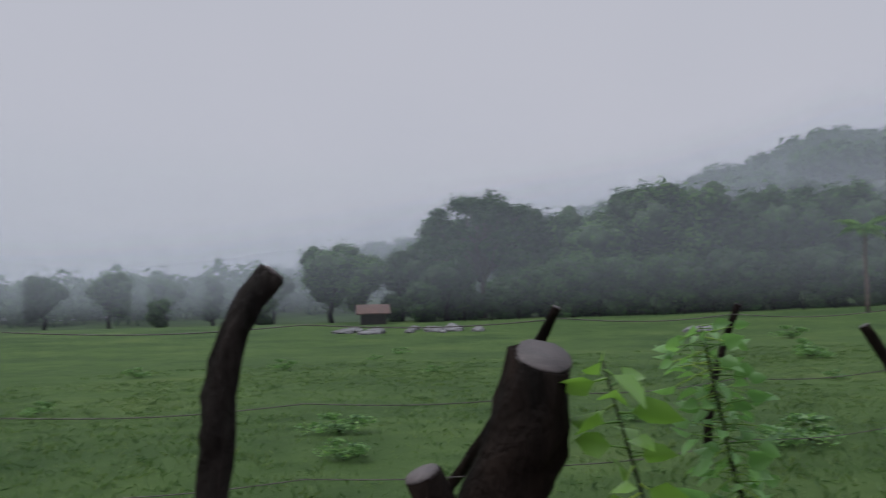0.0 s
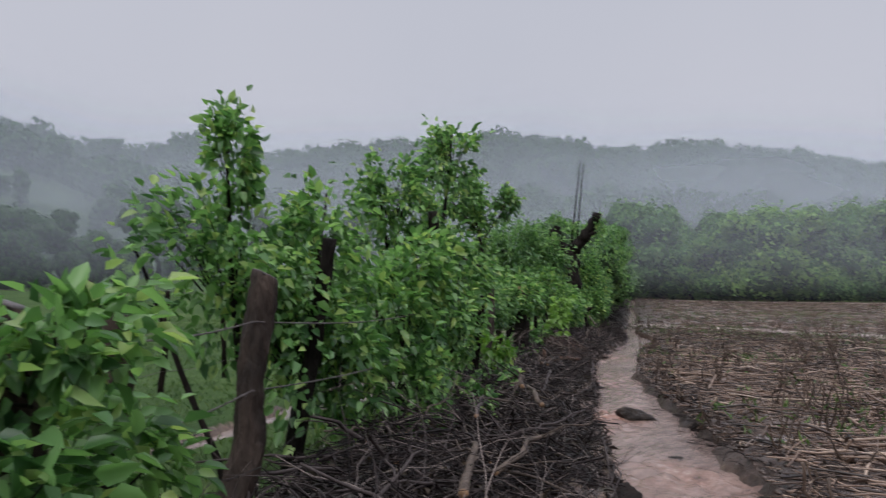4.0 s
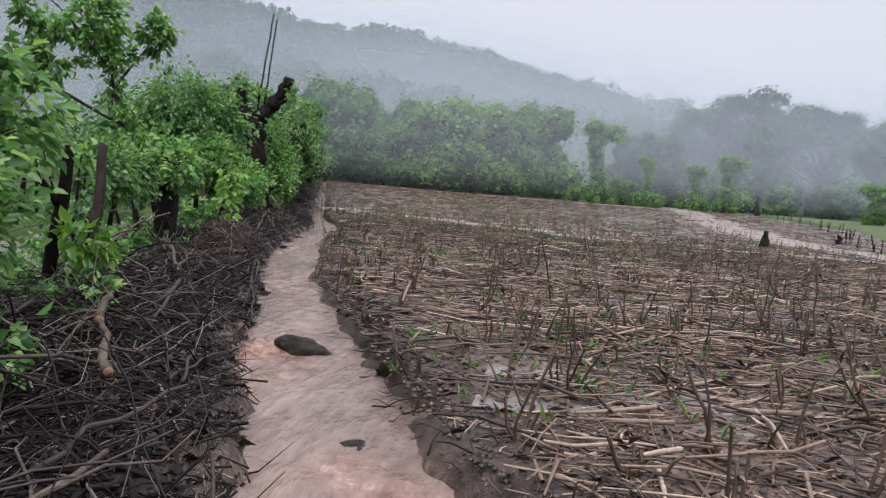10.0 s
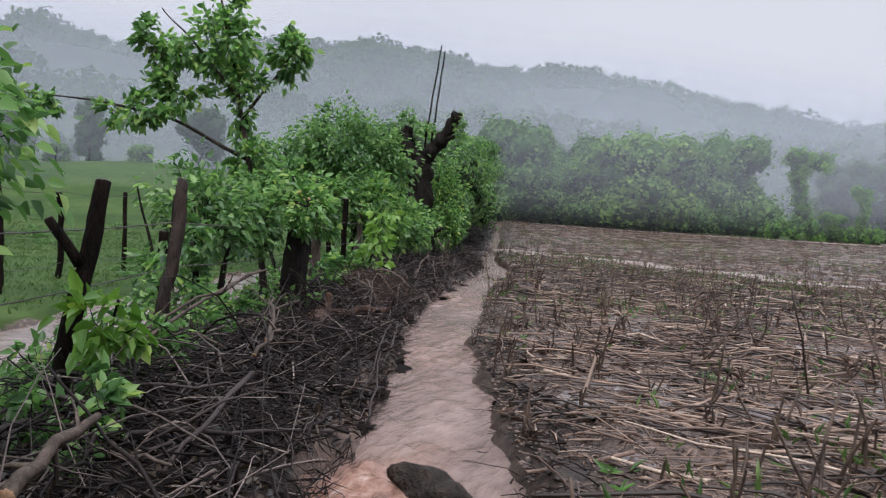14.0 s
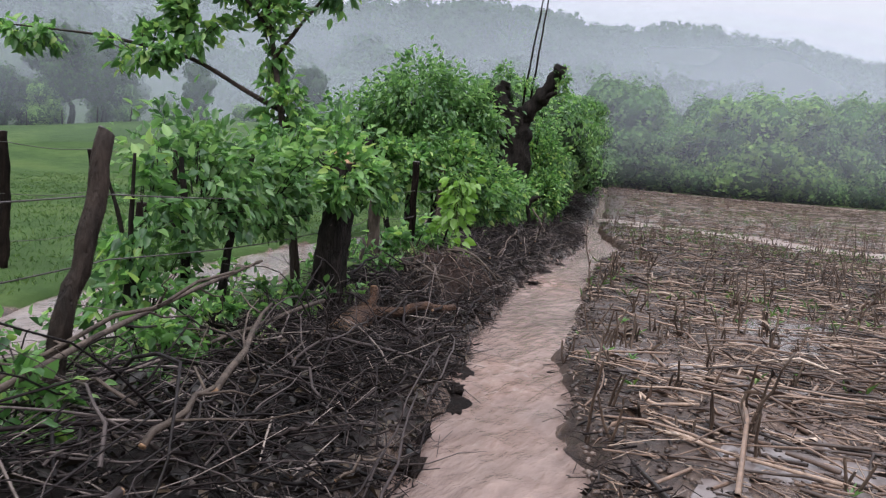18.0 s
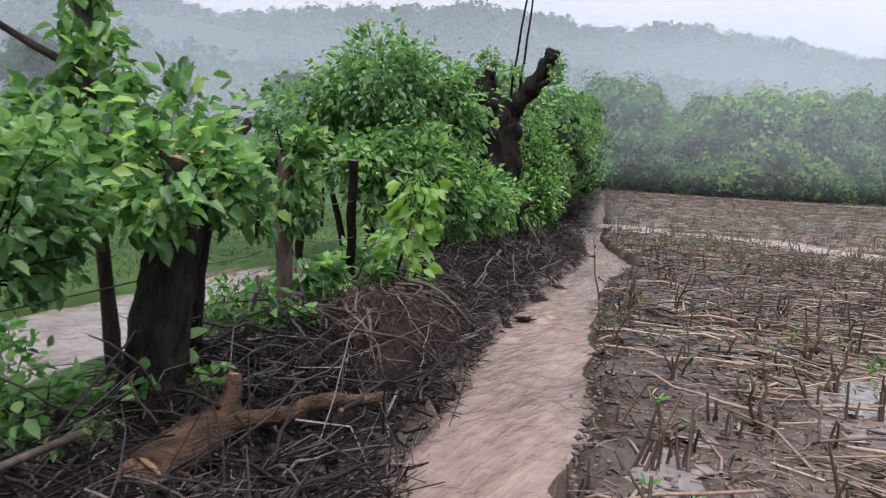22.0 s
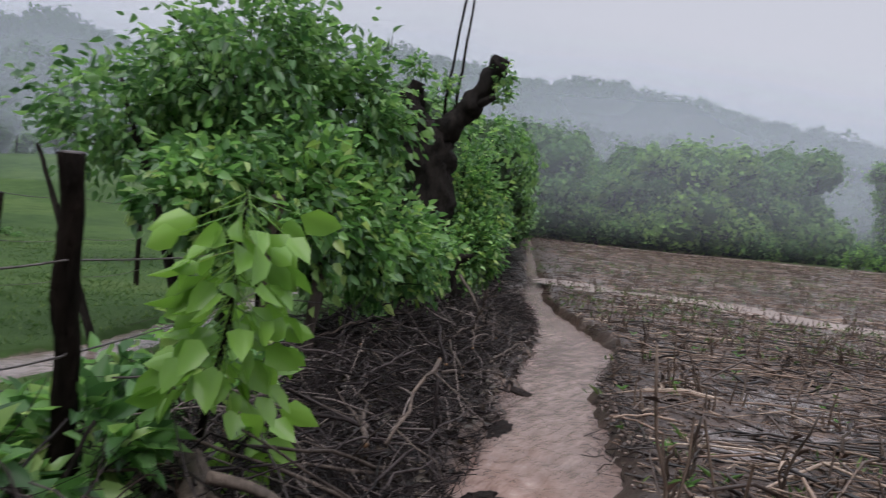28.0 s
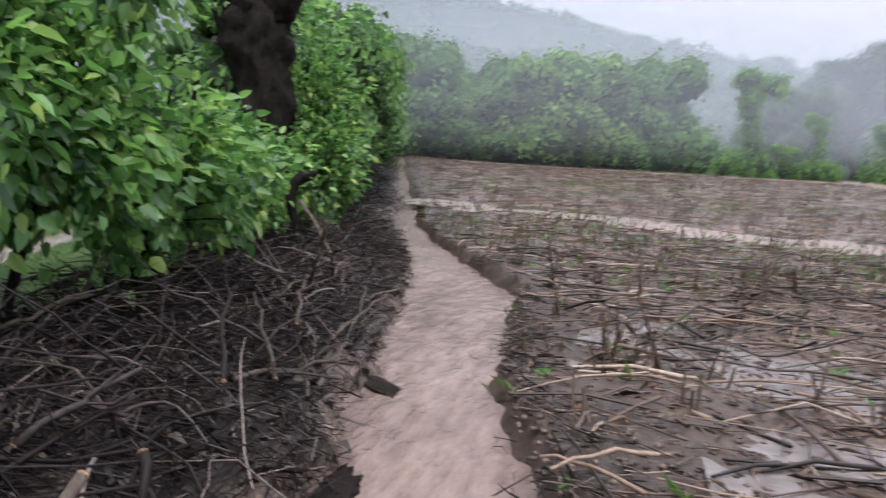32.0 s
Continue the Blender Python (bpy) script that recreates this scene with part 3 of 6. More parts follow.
def flood_at(x, y):
    """1 in the middle of the flooded strips of the field, 0 beyond them."""
    x, y = np.asarray(x, float), np.asarray(y, float)
    m = np.zeros(x.shape)
    if x.size == 0 or x.max() < 30:
        return m
    rag = 1.15 * vnoise(x * 0.6, y * 0.6, 4)
    for pts, wd in FLOODS:
        for (ax, ay), (bx, by) in zip(pts[:-1], pts[1:]):
            k = np.clip(((x - ax) * (bx - ax) + (y - ay) * (by - ay)) / ((bx - ax) ** 2 + (by - ay) ** 2), 0, 1)
            m = np.maximum(m, 1 - smooth(0.5, 1.3, np.hypot(x - ax - k * (bx - ax), y - ay - k * (by - ay)) / wd + rag))
    return m


def ground_z(x, y):
    x, y = np.asarray(x, float), np.asarray(y, float)
    h = far_rise(x, y)
    near = 1 - smooth(60, 110, np.hypot(x - 10, y - 3))
    d, w = stream_at(x, y)
    bed = 1 - smooth(0.66, 1.34, np.abs(d))
    yf = FENCE_A[0] + FENCE_A[1] * x
    field = 1 - smooth(-1.2, -0.4, y - yf)
    h = h + near * field * (1 - bed) * (0.07 * vnoise(x * 1.1, y * 0.6, 3) + 0.05 * vnoise(x * 4, y * 2.6, 4))
    h = h - 0.17 * field * flood_at(x, y)
    h = h + near * 0.13 * np.exp(-((y - yf + 0.2) / 0.6) ** 2) * (1 + 0.5 * vnoise(x * 0.9, y * 0.9, 2)) * (1 - bed)
    i_d = np.abs(y - np.interp(x, IN_X, IN_Y)) / np.interp(x, IN_X, IN_W) + 0.45 * vnoise(x * 0.9, y * 0.9 + 40, 3)
    h = h - 0.26 * near * (1 - smooth(0.8, 1.3, i_d)) * smooth(5, 9, x)
    h = h + near * (1 - field) * 0.05 * vnoise(x * 0.5, y * 0.5, 3)
    return h - 0.40 * bed * near


def axis(lo, hi, step, reach, grow=1.13):
    mid = list(np.arange(lo, hi + step, step))
    s, v = step, mid[-1]
    while v < reach:
        s *= grow
        v += s
        mid.append(v)
    s, v, low = step, mid[0], []
    while v > -reach:
        s *= grow
        v -= s
        low.append(v)
    return np.array(low[::-1] + mid)


def sheet(xs, ys, zf):
    X, Y = np.meshgrid(xs, ys, indexing="ij")
    Z = zf(X, Y)
    nx, ny = X.shape
    i = np.arange(nx - 1)[:, None] * ny
    j = np.arange(ny - 1)[None, :]
    f = np.stack([i + j, i + ny + j, i + ny + j + 1, i + j + 1], -1).reshape(-1, 4)
    return np.stack([X, Y, Z], -1).reshape(-1, 3), f


gv, gf = sheet(axis(2, 38, 0.09, 1500, 1.05), axis(-8, 12, 0.09, 1500, 1.05), ground_z)
ground = part("ground", Geo().add(gv, gf), M_GROUND)
tagged(ground, "wet brown mud field and green pasture rising to misty hills", "ground", kind="structure")
gx, gy = gv[:, 0], gv[:, 1]
grass = smooth(-0.2, 1.6, gy - (FENCE_A[0] + FENCE_A[1] * gx))
inn = np.abs(gy - np.interp(gx, IN_X, IN_Y)) - np.interp(gx, IN_X, IN_W)
grass = grass * np.where((gx > 6) & (gx < 40), smooth(-0.15, 0.25, inn) * np.where(gy < np.interp(gx, IN_X, IN_Y), 0.8, 1.0), 1)
# the far rim of the field, beyond which it is green again
rim = np.interp(gy, [-60, -24, -19, -7, 7, 26, 40], [30, 50, 87, 92, 94, 92, 95])
grass = np.maximum(grass, smooth(-1, 2, gx - rim))
low_rim = np.interp(gx, [20, 36, 40, 46, 52, 60, 70, 95], [-15, -15, -15.5, -17, -18.5, -20.5, -22, -22])
grass = np.maximum(grass, smooth(-.3, 1.0, low_rim - gy) * (gx > 20))
# mask of the mist tone painted into the low-side grass
at = ground.data.attributes.new("pale_haze", 'FLOAT', 'POINT')
at.data.foreach_set("value", (smooth(-.3, 1.0, low_rim - gy) * (gx > 20)).astype(np.float32))
at = ground.data.attributes.new("grass", 'FLOAT', 'POINT')
at.data.foreach_set("value", grass.astype(np.float32))
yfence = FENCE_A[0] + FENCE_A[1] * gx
# darker ground from the stream to the fence, and along the field bank
belt = smooth(-0.05, 0.35, gy - np.interp(gx, ST_X, ST_L) + 0.25 * vnoise(gx * 2, gy * 2, 2)) * (1 - smooth(0.2, 1.1, gy - yfence)) * (1 - smooth(70, 90, gx))
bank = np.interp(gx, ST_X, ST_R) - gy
belt = np.maximum(belt, 0.6 * smooth(-0.3, 0, bank) * (1 - smooth(0.2, np.interp(gx, [18, 25], [1.6, 3.6]), bank + 0.6 * vnoise(gx * 1.2, gy * 1.2, 3))))
at = ground.data.attributes.new("dark_belt", 'FLOAT', 'POINT')
at.data.foreach_set("value", belt.astype(np.float32))
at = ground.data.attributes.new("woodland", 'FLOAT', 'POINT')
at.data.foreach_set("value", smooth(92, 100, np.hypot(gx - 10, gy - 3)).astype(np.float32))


# flowing water
def water_strip(name, xs, mid, half, level, material, label, across=15, rough=0.02):
    k = np.linspace(-1, 1, across)
    X = np.repeat(xs[:, None], across, 1)
    Y = mid[:, None] + half[:, None] * k[None, :]
    slope = np.gradient(mid, xs)[:, None]
    X = X - slope * (Y - mid[:, None]) * 0.8
    chop = np.exp(-((X - 7.3) / 0.5) ** 2) + 0.9 * np.exp(-((X - 8.8) / 0.55) ** 2) + 1.2 * np.exp(-((X - 12.1) / 0.8) ** 2 - ((Y - 3.95) / 0.35) ** 2) + 0.7 * np.exp(-((X - 11.0) / 0.7) ** 2 - ((Y - 3.5) / 0.4) ** 2) + 0.35 * np.exp(-((X - 16.5) / 2.0) ** 2) + 0.3 * np.exp(-((X - 23) / 1.5) ** 2)
    Z = far_rise(X, Y) + level + 1.25 * rough * (0.6 * vnoise(X * 1.6, Y * 3.5, 3) + (0.5 + 3.2 * chop) * vnoise(X * 4.5, Y * 5.5, 3))
    i = np.arange(len(xs) - 1)[:, None] * across
    j = np.arange(across - 1)[None, :]
    f = np.stack([i + j, i + across + j, i + across + j + 1, i + j + 1], -1).reshape(-1, 4)
    ob = part(name, Geo().add(np.stack([X, Y, Z], -1), f), material)
    rapid = ob.data.attributes.new("rapid", 'FLOAT', 'POINT')
    rapid.data.foreach_set("value", (1.35 * chop * (0.6 + 0.9 * vnoise(X * 1.6, Y * 2.2, 3)) * (1 - 0.4 * np.abs(k)[None, :])).clip(0, 1).ravel().astype(np.float32))
    return tagged(ob, label, "water", kind="structure")


sx = np.concatenate([np.arange(-30, 3, 0.8), np.arange(3, 34, 0.09), np.arange(34, 100, 0.5)])
sl, sr = np.interp(sx, ST_X, ST_L), np.interp(sx, ST_X, ST_R)
water_strip("stream_water", sx, (sl + sr) / 2, (sl - sr) / 2 * np.where(sx > 36, 1.0, 1.3), -0.20, M_WATER, "fast shallow stream of muddy pinkish-brown floodwater", 29)
ix = np.arange(5.2, 45, 0.25)
water_strip("channel_water", ix, np.interp(ix, IN_X, IN_Y), np.interp(ix, IN_X, IN_W) * 1.4, -0.09, M_CHANNEL, "grey-brown floodwater channel behind the live fence", 11, 0.012)
pv, pf = sheet(np.arange(3, 60, 0.8), np.arange(-20, 20, 0.8), lambda x, y: far_rise(x, y) - 0.012)
keep = (pv[:, 1] < np.interp(pv[:, 0], ST_X, ST_R) - 0.1)
pf = pf[keep[pf].all(1)]
tagged(part("field_puddles", Geo().add(pv, pf), M_POOL), "shallow puddles of rainwater standing on the mud field", "water", kind="structure")
# flooded strips across the field and along its far rim
pv, pf = sheet(np.arange(30, 99, 0.45), np.arange(-20, 32, 0.45), lambda x, y: far_rise(x, y) - 0.007)
keep = (flood_at(pv[:, 0], pv[:, 1]) > 0.02) & (pv[:, 1] < np.interp(pv[:, 0], ST_X, ST_R))
pf = pf[keep[pf].any(1)]
tagged(part("field_floodwater", Geo().add(pv, pf), M_FLOOD), "pale strips of floodwater lying across the stubble field", "water", kind="structure")

# rain mist hanging in front of the woods and between the hills
for rad, amount, patch, low, over in ((60, 0.08, 0.3, (0.3, 4), 0), (78, 0.14, 0.35, (1.5, 7), 0), (104, 0.16, 0.3, (1, 7), 0), (122, 0.125, 0.35, (0, 8), 6.0), (170, 0.20, 0.35, (0, 10), 5.0), (260, 0.23, 0.35, (0, 12), 4.5), (390, 0.25, 0.3, (0, 20), 4.0)):
    a = np.linspace(0, 2 * np.pi, 145)
    deg_ = (np.degrees(a) + 180) % 360 - 180
    crest = rad * np.tan(np.radians(np.interp(deg_, AZ, EL) + over)) + 1.5 if over else np.full(145, 15.0 + 0.12 * rad)
    k = np.linspace(0, 1, 13)
    V = np.stack([np.repeat((12 + rad * np.cos(a))[:, None], 13, 1), np.repeat((4 + rad * np.sin(a))[:, None], 13, 1), -2 + (crest[:, None] + 2) * k], -1)
    i = np.arange(144)[:, None] * 13
    j = np.arange(12)[None, :]
    f = np.stack([i + j, i + 13 + j, i + 14 + j, i + j + 1], -1).reshape(-1, 4)
    veil = part("mist_veil", Geo().add(V, f), mist_material("rain_mist", amount, patch, low))
    fade = veil.data.attributes.new("fade", 'FLOAT', 'POINT')
    fade.data.foreach_set("value", np.repeat((1 - smooth(0.66 if over else 0.4, 1, k))[None, :], 145, 0).ravel().astype(np.float32))
    tagged(veil, "thin grey veil of drifting rain mist", "mist", kind="structure")


def gz(x, y):
    return float(ground_z(np.array([x]), np.array([y]))[0])


def farz(x, y):
    return float(far_rise(np.array([x]), np.array([y]))[0])


# ---------- woodland trees: a few models, each copied ----------
def ball(level):
    bm = bmesh.new()
    bmesh.ops.create_icosphere(bm, subdivisions=level, radius=1)
    v = np.array([w.co[:] for w in bm.verts])
    f = [[w.index for w in fc.verts] for fc in bm.faces]
    bm.free()
    return v, f


BALL = ball(3)


def tree_model(height, spread, kind, mat, bark, n, leaf, lobes, label, x, y):
    """A tree at the origin: tapered trunk, limbs, crown of many leaf sprays."""
    e = thing("tree", 0, 0, 0, label, "tree", "woodland trees")
    trunk = Geo()
    lean = RNG.normal(0, 0.04 * height, 2)
    fork = {"broad": 0.34, "umbrella": 0.33, "shrub": 0.15, "tall": 0.4}[kind] * height
    tube(trunk, bent((0, 0, -0.4), (lean[0], lean[1], fork), 5, 0.03 * height), np.linspace(0.034, 0.022, 5) * height, 8, lump=0.1)
    crown = Geo()
    core = Geo()
    limbs = Geo()
    for q in range(lobes):
        az = 2 * np.pi * (q + RNG.random()) / lobes
        if kind == "umbrella":
            u = RNG.uniform(0.05, 0.95) ** 0.7
            c = np.array([np.cos(az) * spread * u, np.sin(az) * spread * u, height * (0.92 - 0.36 * u * u) * RNG.uniform(0.74, 1.0)])
            r = np.array([spread * 0.17, spread * 0.17, height * 0.05]) * RNG.uniform(0.7, 1.25)
        elif kind == "shrub":
            c = np.array([np.cos(az) * spread * RNG.uniform(0.1, 0.75), np.sin(az) * spread * RNG.uniform(0.1, 0.75), height * RNG.uniform(0.1, 0.82)])
            r = np.array([spread * 0.42, spread * 0.42, height * 0.19]) * RNG.uniform(0.55, 1.3)
        elif kind == "tall":
            c = np.array([np.cos(az) * spread * RNG.uniform(0.0, 0.6), np.sin(az) * spread * RNG.uniform(0.0, 0.6), height * RNG.uniform(0.16, 0.9)])
            r = np.array([spread * 0.45, spread * 0.45, height * 0.13]) * RNG.uniform(0.7, 1.25)
        else:
            c = np.array([np.cos(az) * spread * RNG.uniform(0.15, 0.75), np.sin(az) * spread * RNG.uniform(0.15, 0.75), height * RNG.uniform(0.26, 0.88)])
            r = np.array([spread * 0.42, spread * 0.42, height * 0.16]) * RNG.uniform(0.75, 1.25)
        tube(limbs, bent((lean[0], lean[1], fork * RNG.uniform(0.75, 1.0)), c, 5, 0.03 * height), np.linspace(*((0.009, 0.003) if kind == "umbrella" else (0.017, 0.004)), 5) * height, 5)
        # solid lump in each lobe, coloured dark for the shade behind the leaves
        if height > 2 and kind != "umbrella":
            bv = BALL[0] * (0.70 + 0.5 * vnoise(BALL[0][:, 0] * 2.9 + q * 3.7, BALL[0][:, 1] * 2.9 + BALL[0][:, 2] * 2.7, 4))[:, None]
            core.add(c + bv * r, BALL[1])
        p, w = clumps(int(n * 1.25) // lobes, c, r, 16, 0.36 if kind == "umbrella" else 0.26, 0.6)
        out = (p - c) / r
        leaves(crown, p, np.cross(out, RNG.normal(0, 1, p.shape)), leaf * RNG.uniform(0.6, 1.4, len(p)), 0.75, 0.15, False, out)
    part("branchwork", limbs, bark, part("trunk", trunk, bark, e))
    part("crown", crown, mat, e)
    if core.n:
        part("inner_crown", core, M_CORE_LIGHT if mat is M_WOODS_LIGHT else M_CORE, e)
    e.location = (x, y, farz(x, y))
    return e


T_BROAD = tree_model(14, 5.5, "broad", M_WOODS, M_BARK, 6500, 0.45, 22, "dark green broad-crowned tree in the woodland edge", 30, 92)
T_TALL = tree_model(13, 3.6, "tall", M_WOODS, M_BARK, 5000, 0.42, 17, "tall dark green tree in the rain-misted wood", 2, 98)
T_UMB = tree_model(16, 8.5, "umbrella", M_WOODS, M_BARK_PALE, 9500, 0.36, 46, "wide flat-topped tree with airy layered crown", 60, -60)
T_THICK = tree_model(8, 3.8, "shrub", M_WOODS_LIGHT, M_BARK, 7000, 0.32, 15, "bushy green tree in the thicket along the field", 104, 4)
T_EDGE = tree_model(8, 4.2, "shrub", M_WOODS, M_BARK, 5200, 0.4, 16, "dark bushy undergrowth at the foot of the wood", 26, 90)
T_HEDGE = tree_model(6.5, 2.4, "tall", M_LEAF_DARK, M_BARK, 5200, 0.24, 14, "leafy green hedgerow tree beside the stream", 94, 33)
T_BUSH = tree_model(0.9, 0.9, "shrub", M_LEAF_DARK, M_BARK, 500, 0.1, 7, "low leafy weed bush growing in the pasture", 30, 40)


def plant(model, x, y, s=1.0, sz=1.0, label="", category="", sink=0.0):
    ob = copy_thing(model, Matrix.LocRotScale((x, y, (gz(x, y) if abs(x) < 60 and abs(y) < 60 else farz(x, y)) - sink), Euler((0, 0, RNG.uniform(0, 6.28))), (s, s, s * sz)))
    if label:
        tagged(ob, label, category)
    return ob


def polar(az, r):
    return 10 + r * math.cos(radians(az)), 3 + r * math.sin(radians(az))


# wood on the pasture's far side
for az, r, s, m in ((99, 98, .95, T_BROAD), (95, 92, .95, T_TALL), (97.5, 94, 1.0, T_UMB), (92.3, 95, 1.0, T_BROAD), (93.5, 88, .8, T_EDGE), (90.6, 87, .85, T_EDGE), (89, 90, .9, T_BROAD), (86, 94, 1.02, T_BROAD), (83, 90, 1.0, T_BROAD), (80, 95, 1.06, T_BROAD),
                    (77, 90, 1.0, T_BROAD), (74, 92, .98, T_TALL), (71.5, 90, .92, T_BROAD), (69, 88, .78, T_BROAD), (67.5, 94, .8, T_TALL), (64, 92, .62, T_BROAD), (61.5, 95, .6, T_TALL),
                    (101, 84, .5, T_BROAD), (104, 90, .6, T_BROAD), (107, 88, .62, T_BROAD), (109, 95, .72, T_BROAD), (112, 120, .62, T_BROAD), (116, 125, .55, T_TALL), (119, 130, .6, T_BROAD), (123, 120, .55, T_BROAD), (127, 118, .5, T_BROAD), (131, 115, .5, T_BROAD), (136, 120, .6, T_BROAD),
                    (97, 84, .55, T_EDGE), (91, 84, .7, T_EDGE), (84, 83, .75, T_EDGE), (79, 84, .8, T_EDGE), (73, 84, .75, T_EDGE), (66, 85, .7, T_EDGE), (60, 88, .65, T_EDGE), (57.5, 90, .6, T_EDGE), (103, 82, .5, T_EDGE), (114, 100, .5, T_EDGE), (121, 100, .45, T_EDGE)):
    plant(m, *polar(az, r), s * RNG.uniform(.98, 1.22))
for q in range(34):
    az = 105 - q * 1.36
    plant(T_EDGE, *polar(az + RNG.uniform(-.5, .5), RNG.uniform(83, 88)), RNG.uniform(.55, .95) * (.7 if az > 97 or az < 64 else 1))
for az, r, s, m in ((55.5, 84, .72, T_BROAD), (53.5, 86, .66, T_BROAD), (57, 82, .5, T_THICK), (52, 85, .5, T_THICK), (47.5, 92, .62, T_TALL), (44, 96, .5, T_THICK), (49.5, 95, .45, T_THICK), (40, 88, .55, T_BROAD)):
    plant(m, *polar(az, r), s)
# second ranks, up the slopes
for q in range(90):
    az = RNG.uniform(48, 104)
    plant((T_BROAD, T_TALL, T_EDGE)[q % 3], *polar(az, RNG.uniform(105, 175)), RNG.uniform(.55, .85) * (0.75 if az < 64 else 1))
# thicket closing the field's far end
for q in range(46):
    y = RNG.uniform(-1, 31)
    plant(T_THICK, float(np.interp(y, [-1, 7, 31], [101, 98.5, 97.5])) + RNG.uniform(0, 18), y, RNG.choice([.5, .7, .9, 1.15, 1.4]) * RNG.uniform(.9, 1.1) * (1 + .008 * (y + 8)), RNG.uniform(.7, 1.1))
for q in range(50):
    az = RNG.uniform(-22, 40)
    plant((T_THICK, T_THICK, T_TALL)[q % 3], *polar(az, RNG.uniform(110, 175)), RNG.uniform(.75, 1.15))
for x, y, k_ in ((101, 27, .62), (105, 22, .7), (103, 15.5, .55), (108, 9, .66), (104, 3.5, .5), (110, 18, .75), (98.5, 31, .7)):
    plant(T_TALL if k_ < .6 else T_BROAD, x, y, k_, RNG.uniform(.9, 1.1))
# hedge past the pollard
for x, dy, s in ((35.5, .3, .82), (37.5, -.6, .8), (40, -.6, .9), (43, -1.2, .92), (46.5, -1.0, 1.0), (50.5, -1.3, 1.05), (55, -1.5, 1.05), (60, -1.6, 1.1), (66, -1.8, 1.15), (73, -2, 1.2), (81, -2.5, 1.2), (88, -3, 1.2), (39, 1.2, .9), (48, 1.5, 1.0), (58, 1.5, 1.1), (70, 1.2, 1.2)):
    plant(T_HEDGE, x, FENCE_A[0] + FENCE_A[1] * x + dy, s)
# trees beyond the field's low side
for az, r, s, m, sz in ((-12.0, 140, 1.28, T_UMB, .98), (-15.2, 136, 1.4, T_UMB, 1.0), (-18.8, 138, 1.3, T_UMB, .95), (-8.5, 116, .85, T_BROAD, 1), (-23, 128, 1.05, T_BROAD, 1.05), (-26, 126, 1.1, T_BROAD, 1.08), (-29, 110, .75, T_BROAD, 1.0), (-9.5, 122, .62, T_THICK, .9), (-13, 121, .75, T_THICK, .85), (-17, 122, .7, T_THICK, .85), (-20.5, 118, .7, T_THICK, .85), (-24, 112, .72, T_THICK, .9),
                        (-39, 92, 1.1, T_UMB, 1.0), (-36.2, 96, .9, T_UMB, 1.0), (-44, 84, .9, T_BROAD, 1), (-33, 78, .75, T_THICK, .95), (-31.3, 80, .68, T_THICK, .9), (-35, 77, .7, T_THICK, .9), (-38, 76, .62, T_THICK, .85), (-41, 76, .7, T_THICK, .9), (-48, 80, .8, T_BROAD, 1), (-53, 80, .8, T_BROAD, 1), (-60, 80, .8, T_UMB, 1), (-68, 84, .8, T_BROAD, 1), (-28.5, 97, .6, T_THICK, .9)):
    plant(m, *polar(az, r), s, sz)

# hill forest: crowns by the thousand, one mass
hill = Geo()
az = np.concatenate([RNG.uniform(-40, 128, 4300), RNG.uniform(-180, 180, 250)])
rr = np.concatenate([170 + 275 * RNG.random(4300) ** 0.6, RNG.uniform(200, 440, 250)])
hx, hy = 10 + rr * np.cos(np.radians(az)), 3 + rr * np.sin(np.radians(az))
hz = far_rise(hx, hy)
hs = RNG.uniform(3.0, 6.0, len(hx)) * np.where(RNG.random(len(hx)) < 0.12, 1.35, 1)
per = 120
c = unit(RNG.normal(0, 1, (len(hx), per, 3))) * RNG.uniform(0.55, 1.05, (len(hx), per, 1))
pts = np.stack([hx, hy, hz + hs * 1.25], -1)[:, None, :] + c * (hs[:, None, None] * np.array([1, 1, 0.85]))
leaves(hill, pts.reshape(-1, 3), np.cross(c, RNG.normal(0, 1, c.shape)).reshape(-1, 3), np.repeat(hs, per) * RNG.uniform(0.2, 0.42, len(hx) * per), 0.95, 0.15, False, c.reshape(-1, 3))
sticks(hill, np.stack([hx, hy, hz - 1], -1), np.stack([hx, hy, hz + hs * 1.5], -1), 0.35, 0.15, 0.02)
tagged(part("hill_forest", hill, M_WOODS, shade=False), "dense dark forest covering the misty hills", "forest", kind="stuff")

# ---------- live fence and its shrubs ----------


